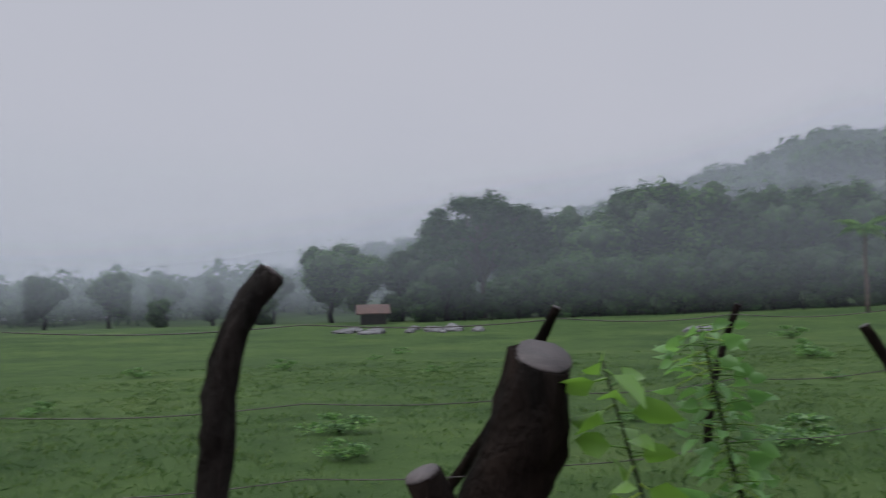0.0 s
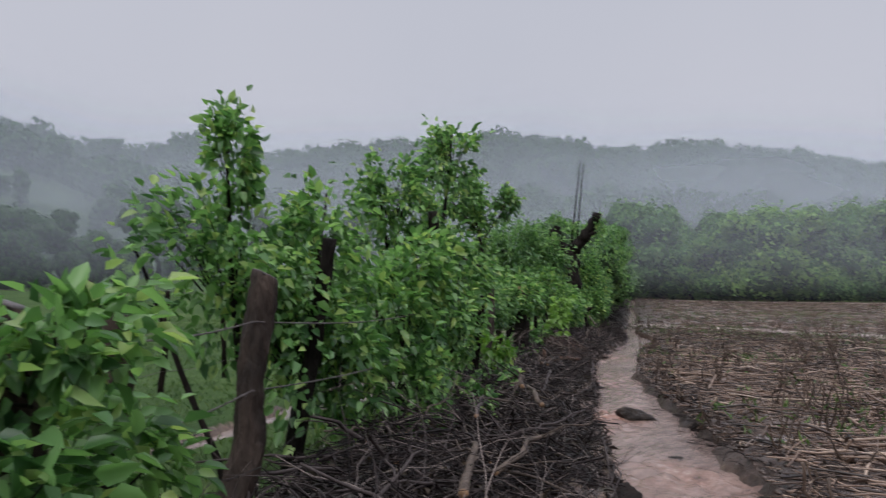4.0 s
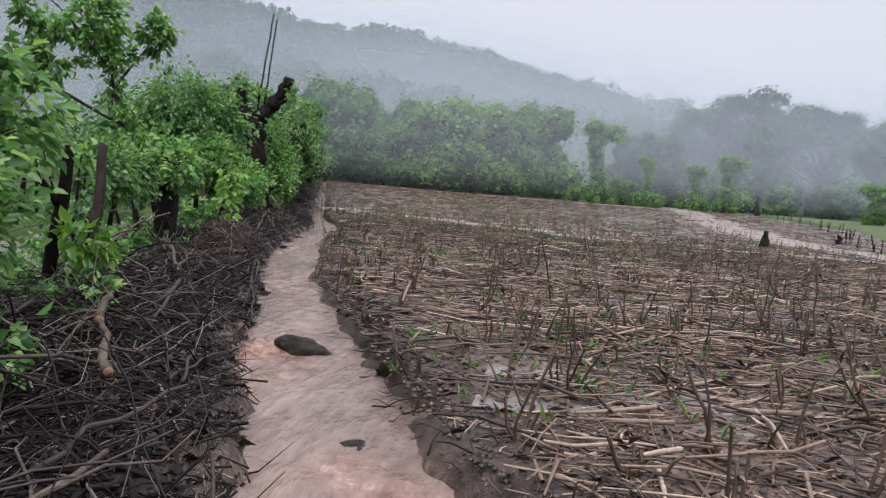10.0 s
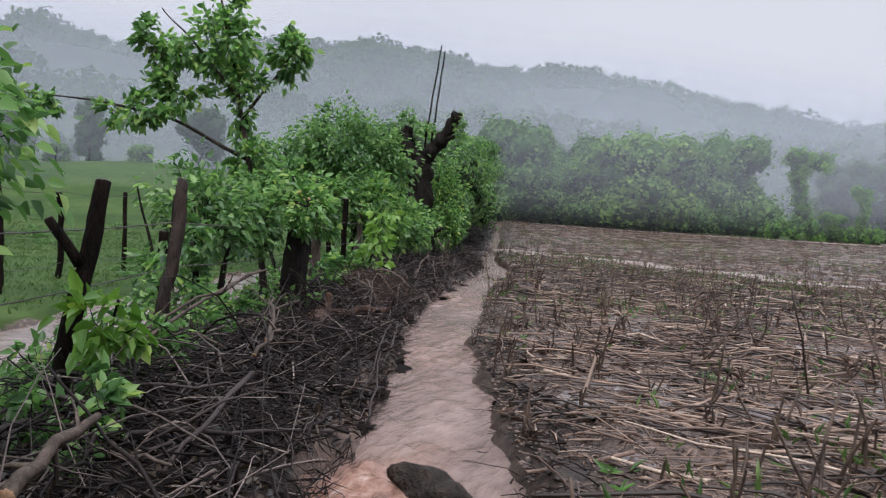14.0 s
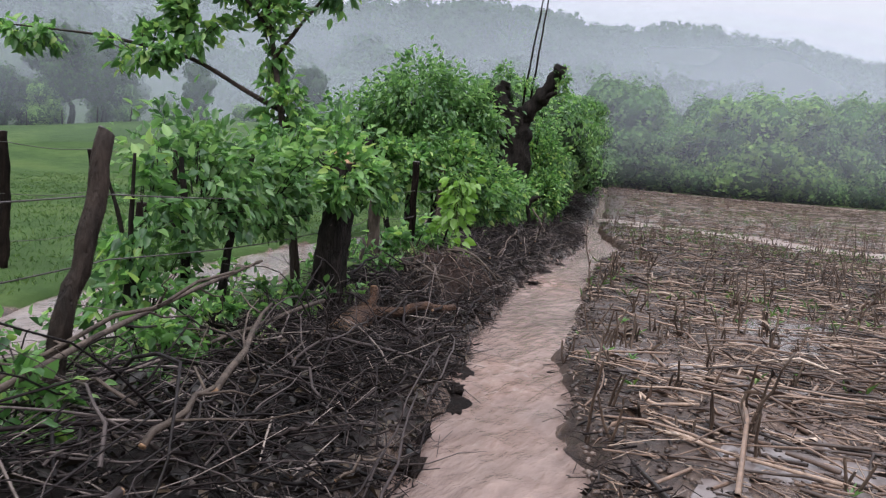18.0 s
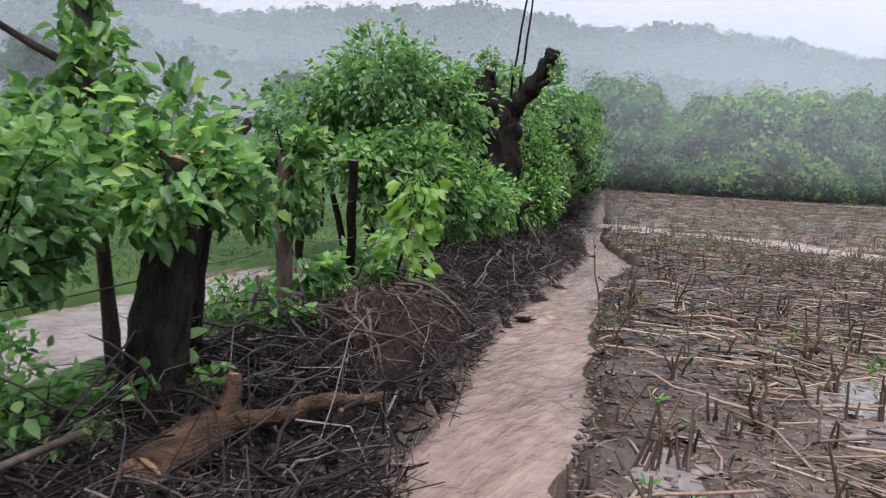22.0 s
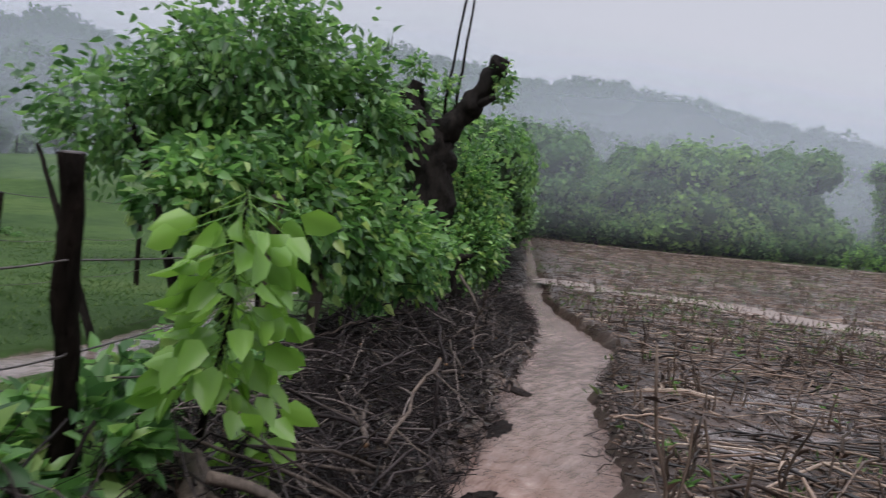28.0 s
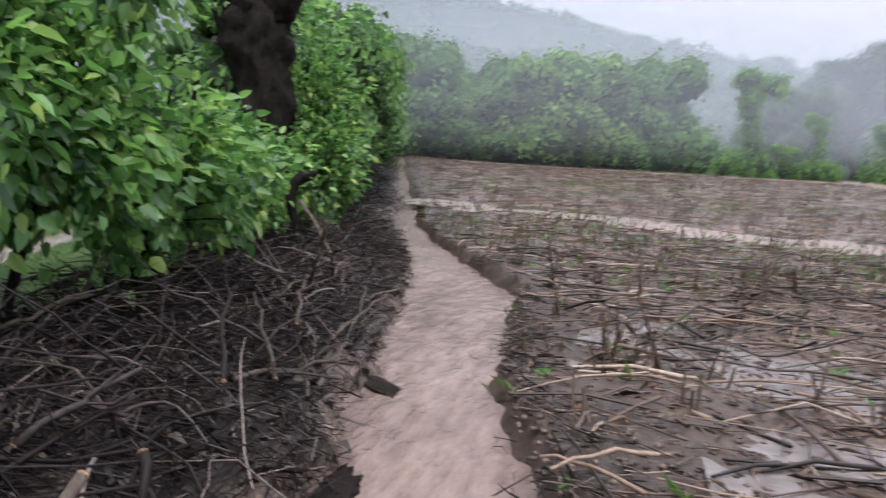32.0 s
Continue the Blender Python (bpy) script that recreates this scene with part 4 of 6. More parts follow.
def shrub(name, x, y, stems, blobs, n, leaf, mat, label, category="shrub", wide=0.62, bark=M_BARK, group="live fence shrubs"):
    """stems: lists of points and radii from the ground; blobs: (centre, radii, share) of foliage."""
    z0 = gz(x, y)
    e = thing(name, x, y, z0, label, category, group)
    off = np.array([x, y, z0])
    for pts, r0, r1 in stems:
        g = Geo()
        p = np.array(pts, float)
        k = np.linspace(0, 1, 19)
        u = np.linspace(0, 1, len(p))
        q = np.stack([np.interp(k, u, p[:, a]) for a in range(3)], -1) + RNG.normal(0, 0.014, (19, 3))
        for _ in range(4):
            q[1:-1] = (q[:-2] + 2 * q[1:-1] + q[2:]) / 4
        if pts[0][2] < .15:
            q[0, 2] = z0 - 0.1
        tube(g, q - off, np.linspace(r0, r1, 19) * RNG.uniform(.9, 1.1, 19), 9, lump=0.07)
        part("stem", g, bark, e)
    twig = Geo()
    crown = Geo()
    for c, r, share in blobs:
        c, r = np.array(c, float), np.array(r, float)
        m = int(n * share)
        p, w = clumps(m, c, r, max(10, m // 45), 0.2, 0.5)
        leaves(crown, p - off, w, leaf * RNG.uniform(0.55, 1.25, m), wide, face=RNG.normal(0, .6, (m, 3)) + [0, 0, 1.0])
        t = max(8, m // 30)
        tp = p[RNG.integers(0, m, t)]
        sticks(twig, np.repeat(c[None] - np.array([[0, 0, r[2] * 0.6]]), t, 0) * 0.6 + tp * 0.4 - off, tp - off, 0.008, 0.003, 0.06)
    part("twig_mass", twig, bark, e, kind="stuff")
    part("foliage", crown, mat, e)
    return e


def shoot(name, pts, r0, n, leaf, mat, label, spread=0.1, start=0.35, category="shrub", droop=0.1):
    """A single leafy wand: leaves alternate along its upper length."""
    p = np.array(pts, float)
    x, y, z0 = p[0]
    e = thing(name, x, y, z0, label, category, "leafy shoots")
    k = np.linspace(0, 1, 9)
    u = np.linspace(0, 1, len(p))
    q = np.stack([np.interp(k, u, p[:, a]) for a in range(3)], -1) - p[0]
    part("stem", tube(Geo(), q, np.linspace(r0, r0 * 0.35, 9), 6), M_BARK, e)
    at = np.linspace(start, 1, n)
    c = np.stack([np.interp(at, k, q[:, a]) for a in range(3)], -1)
    a = np.arange(n) * 2.4
    way = np.stack([np.cos(a), np.sin(a), RNG.uniform(-0.4, 0.4, n) - droop], -1)
    g = Geo()
    base = c + way * spread * RNG.uniform(0.3, 1, (n, 1))
    sticks(g, c, base, 0.004, 0.002, 0.02)
    part("leaf_stem", g, M_LEAF_LIME, e, kind="stuff")
    for i in range(n):
        lg = Geo()
        leaves(lg, base[i:i + 1], way[i:i + 1], leaf * RNG.uniform(0.7, 1.15), 0.72, 0.1, face=RNG.normal(0, 1, (1, 3)))
        part("leaf", lg, mat, e)
    return e


def post(name, foot, head, r0, r1, label, group="", cut=None, knee=None, n=9, bark=M_POST, side=None, wob=0.012, slant=(0, 0), rugged=0.24, bulge=None, path=None):
    """A rough wooden post with a sawn head."""
    foot, head = np.array(foot, float), np.array(head, float)
    e = thing(name, foot[0], foot[1], foot[2], label, "post", group)
    k = np.linspace(0, 1, n)[:, None]
    n = (44 if r0 > .09 else max(n, 22)) if n > 4 else n
    k = np.linspace(0, 1, n)[:, None]
    p = (head - foot) * k
    if path is not None:
        pa = np.array([tuple(foot)] + list(path) + [tuple(head)], float) - foot
        cut_ = np.concatenate([[0], np.cumsum(np.linalg.norm(np.diff(pa, axis=0), axis=1))])
        p = np.stack([np.interp(k[:, 0] * cut_[-1], cut_, pa[:, q_]) for q_ in range(3)], -1)
    if knee is not None:
        p = p + np.array(knee) * np.sin(k * np.pi)
    ph = RNG.uniform(0, 50, 2)
    p[1:-1] += np.stack([vnoise(k[1:-1, 0] * 4 + ph[0], ph[0], 3), vnoise(k[1:-1, 0] * 4 + ph[1], ph[1], 3), 0 * k[1:-1, 0]], -1) * wob * 2.4 * (smooth(0, .1, k[1:-1]) * (1 - smooth(.75, .97, k[1:-1])))
    p[0, 2] -= 0.3
    r = np.linspace(r0, r1, n) * (1 + 0.16 * vnoise(k[:, 0] * 7 + ph[0], ph[1], 3))
    if bulge is not None:
        r = r * np.interp(k[:, 0], np.linspace(0, 1, len(bulge)), bulge)
    nk = (30 if r0 > .09 else 18) if n > 4 else 8
    body = tube(Geo(), p, r, nk, lump=0.03)
    v = body.v[-1].reshape(n, nk, 3)
    ang = np.linspace(0, 2 * np.pi, nk, endpoint=False)[None, :]
    hgt = np.linalg.norm(head - foot) * k / (4 * r0 + .1)
    v += (v - p[:, None, :]) * (0.5 * rugged * vnoise(np.cos(ang) * 5 + hgt * 6 + ph[1], np.sin(ang) * 5 + hgt * 3 + ph[0], 3))[..., None]
    v += (v - p[:, None, :]) * (rugged * vnoise(np.cos(ang) * 1.6 + hgt * 2.2 + ph[0], np.sin(ang) * 1.6 + hgt * 1.3 + ph[1], 4))[..., None]
    lean_ = ((v[..., :2] - p[:, None, :2]) @ np.array(slant, float)) * smooth(.72, 1, k)
    v[..., 2] -= lean_
    part("body", body, bark, e)
    top = Geo()
    d = unit(p[-1] - p[-2])
    tube(top, [p[-1] - d * 0.006, p[-1] + d * 0.007], [r[-1] * 0.95, r[-1] * 0.9], 14, lump=.05)
    top.v[-1][:, 2] -= (top.v[-1][:, :2] - p[-1, :2]) @ np.array(slant, float)
    part("cut_top", top, cut or M_CUT_GREY, e)
    if side is not None:
        s = Geo()
        a, b, ra, rb = side
        tube(s, bent(np.array(a) - foot, np.array(b) - foot, 4, 0.008), np.linspace(ra, rb, 4), 9, lump=0.08)
        stub = part("side_stub", s, bark, e)
        s = Geo()
        d = unit(np.array(b, float) - np.array(a, float))
        q = np.array(b) - foot
        tube(s, [q - d * 0.004, q + d * 0.008], [rb * 0.92, rb * 0.88], 12)
        part("cut_face", s, M_CUT_GREY, stub)
    return e


G_A = "live fence posts"
post("fence_post", (-0.95, 1.86, -0.05), (-0.71, 1.94, 1.78), .056, .036, "dark wet branch post kinked near its sawn top", G_A, path=[(-.87, 1.87, 1.16), (-.845, 1.88, 1.45), (-.82, 1.89, 1.6), (-.78, 1.91, 1.69)], n=40, wob=.012, bark=M_BARK, rugged=.55, bulge=(1, 1, .95, .95, .9, 1, 1.15, .95, 1))
post("stump_post", (-0.46, 1.94, -.05), (0.055, 1.88, 1.53), .082, .082, "thick leaning trunk post with weathered sawn top", G_A, side=((-0.12, 1.86, .85), (-0.27, 1.77, 1.24), .06, .052), slant=(-.1, -.42), wob=.03, rugged=.3, bark=M_POST, bulge=(.95, .82, .78, .74, .78, .92, 1.22, 1.36, 1.12))
post("round_stump", (2.75, 2.75, 0), (2.67, 2.67, 1.46), .07, .085, "round-headed grey cut trunk sprouting in the live fence", G_A, bark=M_POST_BROWN, bulge=(1.1, .9, .8, .9, 1.3, 1.2, .8), slant=(.3, -.2))
post("cut_stub", (3.45, 3.2, 0), (3.41, 3.13, 1.45), .06, .06, "brown cut trunk sprouting among leaves in the live fence", G_A, bark=M_POST_BROWN, bulge=(1.2, .9, .8, .9, 1.2, 1.0), slant=(.4, -.3))
post("cut_stub", (1.75, 2.35, 0), (2.1, 2.4, 1.12), .05, .045, "grey slanting cut stub among green leaves", G_A, bark=M_POST_BROWN, slant=(.4, -.3))
post("fence_post", (4.38, 3.45, 0), (4.72, 3.55, 1.63), .095, .085, "brown barkless fence post leaning beside leafy shrubs", G_A, bark=M_POST_BROWN, n=12, wob=.02, slant=(.2, -.3))
post("fence_post", (12.42, 6.05, -.05), (12.94, 6.26, 1.72), .058, .05, "dark leaning fence post in a pile of brushwood", G_A, bark=M_POST_BROWN, wob=.03, slant=(.3, -.3))
post("fence_post", (11.05, 5.58, -.05), (11.49, 5.66, 1.64), .062, .05, "dark forked fence post beside the floodwater", G_A, side=((11.3, 5.63, 1.1), (11.2, 5.8, 1.38), .036, .03))
post("fence_post", (14.35, 7.75, 0), (14.45, 7.8, 1.2), .05, .05, "thin mossy fence post behind brushwood", G_A)
post("fence_post", (20.3, 8.78, 0), (20.13, 8.66, 1.79), .056, .052, "straight black fence post with flat sawn top", G_A, cut=M_CUT_GREY)
post("fence_post", (18.88, 8.5, 0), (18.72, 8.4, 1.8), .085, .07, "mossy trunk post with a leafy sprouting head", G_A, bark=M_BARK_PALE)
post("fence_post", (23.9, 10.42, 0), (23.97, 10.38, 1.8), .07, .065, "grey weathered fence post against leaves", G_A, bark=M_BARK_PALE)
post("fence_post", (24.5, 10.3, 0), (24.65, 10.2, 1.75), .07, .06, "grey split fence post against leaves", G_A, bark=M_BARK_PALE)
post("fence_post", (20.5, 9.7, 0), (20.6, 9.75, 1.6), .05, .045, "slim dark fence post behind the shrubs", G_A)

G_B = "pasture fence posts"
for fx_, fy_, hx_, hy_, hz_, kn, r in ((-0.65, 7.1, 0.45, 6.7, 1.72, (.06, 0, 0), .055), (2.1, 8.25, 2.56, 8.4, 1.72, (-.1, 0, 0), .045), (4.5, 8.85, 4.09, 8.84, 1.45, (.13, 0, 0), .075), (5.75, 9.1, 5.45, 9.25, 1.78, (.14, 0, 0), .07), (7.2, 9.55, 7.6, 9.65, 1.72, (-.1, 0, 0), .05),
                                       (9.4, 10.4, 9.5, 10.4, 1.6, (.04, 0, 0), .05), (11.5, 11.2, 11.3, 11.2, 1.6, (.05, 0, 0), .05), (13.7, 12.0, 13.8, 12.0, 1.6, (-.05, 0, 0), .05), (15.9, 12.3, 16.0, 12.5, 1.75, (.06, 0, 0), .075), (18.0, 13.4, 17.95, 13.4, 1.6, (.05, 0, 0), .06),
                                       (20.2, 14.0, 20.15, 14.0, 1.7, (0, 0, 0), .05), (22.4, 14.5, 22.5, 14.5, 1.75, (0.04, 0, 0), .07), (24.8, 15.8, 24.7, 15.8, 1.6, (0, 0, 0), .05), (27.0, 16.4, 26.9, 16.4, 1.6, (0, 0, 0), .06), (29.2, 17.3, 29.2, 17.3, 1.5, (0, 0, 0), .05), (32, 18.4, 32, 18.4, 1.5, (0, 0, 0), .05)):
    post("fence_post", (fx_, fy_, gz(fx_, fy_)), (hx_, hy_, hz_), r, r * .8, "dark crooked branch post in the pasture fence", G_B, knee=kn)
post("sapling_pole", (2.02, 2.24, 0), (2.19, 2.49, 1.81), .009, .005, "thin upright sapling pole with knobbly bark", G_B)
# posts along the pasture's far edge and the field's low side
for q in range(26):
    x, y = polar(100 - q * 2.1, 80)
    post("fence_post", (x, y, farz(x, y)), (x + RNG.normal(0, .08), y, farz(x, y) + RNG.uniform(1.1, 1.6)), .07, .06, "small grey fence post at the far pasture edge", "far fence posts", n=4)
for q in range(30):
    x = 93 - q * 1.9
    y = float(np.interp(x, [36, 40, 46, 52, 60, 70, 95], [-13.5, -13.8, -15, -16.2, -18.5, -20.3, -20.6])) + RNG.normal(0, .2)
    post("fence_post", (x, y, farz(x, y)), (x + RNG.normal(0, .1), y + RNG.normal(0, .1), farz(x, y) + RNG.uniform(.45, .8)), .036, .03, "dark fence post along the low side of the field", "field fence posts", n=4)


def wire(name, pts, label, barbs=True):
    """A strand of barbed wire hung from post to post."""
    e = thing(name, *pts[0], label, "wire", "barbed wire strands")
    o = np.array(pts[0], float)
    allp = []
    for a, b in zip(pts[:-1], pts[1:]):
        k = np.linspace(0, 1, 9)[:-1, None]
        s = np.array(a, float) + (np.array(b, float) - np.array(a, float)) * k
        s[:, 2] -= 0.05 * np.sin(k[:, 0] * np.pi)
        allp.append(s)
    allp.append(np.array(pts[-1:], float))
    p = np.concatenate(allp) - o
    strand = part("strand", tube(Geo(), p, 0.005, 5), M_WIRE, e)
    if barbs:
        d = np.concatenate([[0], np.cumsum(np.linalg.norm(np.diff(p, axis=0), axis=1))])
        s = np.arange(0.1, d[-1], 0.13)
        c = np.stack([np.interp(s, d, p[:, a]) for a in range(3)], -1)
        w = RNG.normal(0, 1, c.shape)
        w = unit(w) * 0.018
        part("barb", sticks(Geo(), c - w, c + w, 0.0022, 0.0018, 0.0), M_WIRE, strand, kind="stuff")
    return e


B_LINE = [(-4, 5.6), (-1.75, 6.3), (0.5, 6.8), (2.4, 8.1), (4.3, 8.85), (5.72, 9.12), (7.3, 9.58), (9.4, 10.4), (11.4, 11.2), (13.7, 12), (15.95, 12.4), (18, 13.4), (20.2, 14), (22.45, 14.5), (24.8, 15.8), (27, 16.4), (29.2, 17.3)]
for hgt in (0.32, 0.95, 1.62):
    wire("barbed_wire", [(x, y - 0.06, hgt) for x, y in B_LINE], "dark barbed wire strand along the pasture fence")
A_LINE = [(-0.85, 1.95), (0.0, 1.72), (2.63, 2.6), (4.5, 3.42), (8, 4.5), (13.2, 6.55), (17.1, 7.72), (19.45, 8.95), (20.12, 8.65), (23.95, 10.35), (32.8, 12.7)]
for hgt in (0.95, 1.35):
    wire("barbed_wire", [(x, y, hgt) for x, y in A_LINE[2:]], "rusty barbed wire strand along the live fence")

# shrubs in order along the fence
shrub("leafy_shrub", 2.5, 2.75, [([(2.5, 2.75, 0), (2.4, 2.7, .7), (2.1, 2.8, 1.3)], .035, .012), ([(2.5, 2.75, 0), (2.8, 2.8, .8), (3.0, 2.9, 1.3)], .03, .01)],
      [((2.3, 2.6, .8), (.62, .5, .6), .42), ((2.9, 2.85, .85), (.55, .45, .55), .3), ((2.75, 2.55, 1.3), (.32, .3, .28), .16), ((1.85, 2.35, .95), (.35, .3, .3), .12)], 2300, .105, M_LEAF, "low bright green leafy shrub sprouting from a cut stump")
shrub("leafy_shrub", 6.1, 4.6, [([(6.1, 4.6, 0), (6.15, 4.4, 1), (6.22, 4.27, 2.0)], .09, .06), ([(5.9, 4.8, 0), (5.8, 5.0, 1.6), (5.8, 5.1, 3.05)], .04, .012), ([(6.3, 4.7, 0), (6.6, 4.8, 1.4), (6.9, 4.9, 2.5)], .04, .012), ([(5.7, 4.9, 0), (5.3, 5.1, 1.1), (5.0, 5.2, 1.9)], .03, .01)],
      [((5.75, 4.95, 1.75), (.8, .65, .75), .3), ((6.4, 4.55, 1.2), (.75, .6, 1.0), .3), ((5.8, 5.05, 2.65), (.3, .3, .5), .1), ((6.7, 4.85, 2.2), (.5, .45, .5), .12), ((6.9, 4.6, .8), (.6, .5, .7), .18)], 4785, .115, M_LEAF, "tall bright green shrub resprouting from a split cut trunk")
shrub("leafy_tree", 9.9, 5.5, [([(9.7, 5.35, 0), (9.6, 5.3, 1.5), (9.35, 5.2, 2.6)], .09, .06), ([(9.9, 5.5, 0), (10.0, 5.55, 1.8), (10.3, 5.5, 3.8)], .06, .014), ([(9.8, 5.6, 0), (9.4, 5.9, 1.8), (9.2, 6.0, 3.2)], .04, .012)],
      [((9.75, 5.5, 1.9), (.9, .7, .8), .3), ((10.25, 5.5, 3.45), (.55, .5, .5), .14), ((9.3, 5.8, 2.7), (.7, .6, .7), .2), ((9.2, 5.0, 1.1), (.8, .5, .7), .2)], 5600, .11, M_LEAF, "leafy green live-fence tree with thin upright shoots", "tree")
shrub("leafy_shrub", 11.2, 5.4, [([(11.2, 5.4, 0), (11.2, 5.35, .5), (11.3, 5.3, .9)], .025, .01)], [((11.2, 5.3, .8), (.24, .24, .24), 1.0)], 120, .14, M_LEAF_LIME, "yellow-green young leaves on a low shoot over brushwood")
shrub("leafy_shrub", 14.7, 7.45, [([(14.7, 7.5, 0), (14.65, 7.5, .9), (14.6, 7.55, 1.6)], .06, .02), ([(15.0, 7.5, 0), (15.1, 7.45, .9), (15.3, 7.4, 1.7)], .05, .02), ([(14.4, 7.6, 0), (14.2, 7.7, .9), (14.0, 7.8, 1.7)], .03, .01)],
      [((14.75, 7.5, 1.45), (.75, .6, .55), .5), ((15.4, 7.45, 1.35), (.55, .5, .55), .3), ((14.4, 7.6, .6), (.6, .5, .5), .2)], 2900, .1, M_LEAF_DARK, "dense dark green shrub over thin stems in the live fence")
shrub("pollard", 16.5, 7.45, [([(16.95, 7.6, 0), (17.0, 7.64, .9), (17.2, 7.7, 1.6), (17.55, 7.72, 2.0)], .06, .036)],
      [((16.95, 7.7, 1.75), (.5, .45, .5), .4), ((16.1, 7.75, 1.75), (.5, .45, .55), .35), ((16.5, 7.3, .3), (.45, .4, .3), .15), ((16.25, 7.08, 1.5), (.42, .32, .36), .25), ((16.8, 7.25, 1.45), (.4, .3, .4), .2)], 1700, .12, M_LEAF, "leafy sprouts and thin stems round a sawn trunk", "tree", bark=M_BARK)
post("sawn_tree", (16.34, 7.33, -.05), (16.6, 7.36, 1.73), .2, .13, "thick furrowed trunk with a fresh orange sawn top", "live fence posts", cut=M_CUT, n=14, bark=M_BARK, wob=.02, slant=(-.5, -.42))
shrub("slender_tree", 16.55, 7.85, [([(16.55, 7.85, 0), (16.5, 7.95, 1.2), (16.68, 8.38, 2.3), (16.7, 8.6, 3.2), (16.65, 8.95, 4.6)], .055, .015), ([(16.68, 8.38, 2.2), (16.3, 9.4, 2.75), (15.9, 10.6, 2.95), (15.5, 11.6, 3.0)], .03, .008), ([(16.7, 8.5, 2.8), (17.1, 8.2, 3.5), (17.4, 8.0, 4.1)], .025, .008), ([(16.7, 8.6, 3.1), (16.3, 9.0, 3.7), (16.0, 9.4, 4.2)], .02, .008)],
      [((16.65, 8.85, 3.9), (.5, .5, .7), .3), ((17.3, 8.05, 3.8), (.4, .4, .4), .17), ((16.1, 9.4, 3.7), (.5, .55, .4), .18), ((16.1, 9.9, 2.8), (.35, .7, .25), .14), ((15.6, 11.2, 2.9), (.35, .5, .25), .09), ((16.7, 8.3, 2.3), (.35, .35, .4), .12), ((16.68, 8.5, 3.1), (.3, .3, .6), .16), ((16.3, 9.3, 3.1), (.3, .5, .35), .12)], 2900, .13, M_LEAF, "slender tree with sparse leaves and a long side branch", "tree", bark=M_POST_BROWN)
shrub("leafy_shrub", 18.7, 8.42, [([(18.72, 8.42, 1.2), (18.68, 8.42, 1.8), (18.65, 8.45, 2.05)], .02, .008)], [((18.75, 8.4, 1.75), (.38, .36, .3), .7), ((18.85, 8.35, 1.3), (.25, .25, .35), .3)], 696, .13, M_LEAF, "leafy sprouts crowning a mossy trunk post")
shrub("leafy_shrub", 20.0, 8.6, [([(20.0, 8.6, 0), (20.1, 8.6, .4), (20.2, 8.5, .7)], .02, .008), ([(19.7, 8.8, 0), (19.6, 8.8, .4), (19.5, 8.8, .7)], .02, .008)],
      [((19.7, 8.75, .45), (.5, .4, .28), .45), ((20.35, 8.7, .5), (.45, .4, .3), .35), ((21.3, 9.2, .7), (.6, .4, .4), .2)], 1150, .16, M_LEAF, "low broad-leaved sprouts over brushwood and roots")
shrub("round_tree", 25.2, 11.9, [([(25.2, 11.9, 0), (25.2, 11.9, 1.5), (25.3, 12.1, 3.2)], .12, .03), ([(24.8, 12.1, 0), (24.5, 12.4, 1.6), (24.2, 12.8, 3.0)], .08, .02), ([(25.6, 11.7, 0), (25.9, 11.4, 1.6), (26.2, 11.0, 3.2)], .08, .02), ([(24.2, 12.9, 0), (24.0, 13.3, 1.3), (23.9, 13.6, 2.2)], .05, .02)],
      [((25.3, 11.9, 3.3), (1.5, 1.5, 1.05), .42), ((25.0, 13.2, 2.6), (1.3, 1.3, .95), .2), ((26.2, 10.9, 2.9), (.95, .9, .85), .18), ((24.6, 11.3, 2.0), (1.3, .9, .8), .2)], 11000, .15, M_LEAF_DARK, "dense rounded dark green tree in the live fence", "tree", wide=.6)
shrub("leafy_shrub", 24.3, 10.6, [([(24.3, 10.7, 0), (24.2, 10.7, .8), (24.1, 10.7, 1.9)], .05, .015), ([(25.4, 10.9, 0), (25.5, 10.7, .9), (25.6, 10.4, 2.1)], .05, .015), ([(24.9, 10.6, 0), (24.9, 10.5, .8), (24.9, 10.4, 1.9)], .04, .015)],
      [((23.7, 10.9, 1.7), (.9, .6, .7), .25), ((24.7, 10.5, 1.75), (.9, .65, .85), .35), ((25.7, 10.5, 1.5), (.8, .6, .95), .4)], 4600, .155, M_LEAF, "bright green shrub mass between weathered posts")
shrub("leafy_shrub", 27.8, 11.2, [([(27.8, 11.2, 0), (27.9, 11.1, 1), (28.0, 11.0, 2.2)], .06, .02), ([(26.9, 10.9, 0), (26.8, 10.7, .9), (26.8, 10.5, 1.9)], .05, .015)],
      [((27.2, 10.9, 1.25), (.9, .75, .75), .5), ((28.6, 11.5, 1.2), (1.0, .8, .75), .5)], 4200, .15, M_LEAF, "green shrub mass leaning over dark brushwood")
shrub("leafy_shrub", 30.5, 12.0, [([(30.5, 12.2, 0), (30.4, 12.1, 1), (30.3, 12.0, 2.3)], .06, .02)], [((30.4, 12.1, 1.1), (1.2, .9, .8), .6), ((31.6, 12.2, .9), (.9, .7, .7), .4)], 5220, .13, M_LEAF, "green shrub mass below the old pollard")
shrub("leafy_shrub", 34.2, 12.6, [([(34.2, 12.9, 0), (34.2, 12.8, 1.4), (34.3, 12.6, 3.2)], .06, .02)], [((34.2, 12.6, 2.2), (1.1, 1.0, 1.7), .7), ((33.6, 12.0, 1.2), (.9, .7, .9), .3)], 6090, .14, M_LEAF, "tall pale green shrub beside the old pollard")

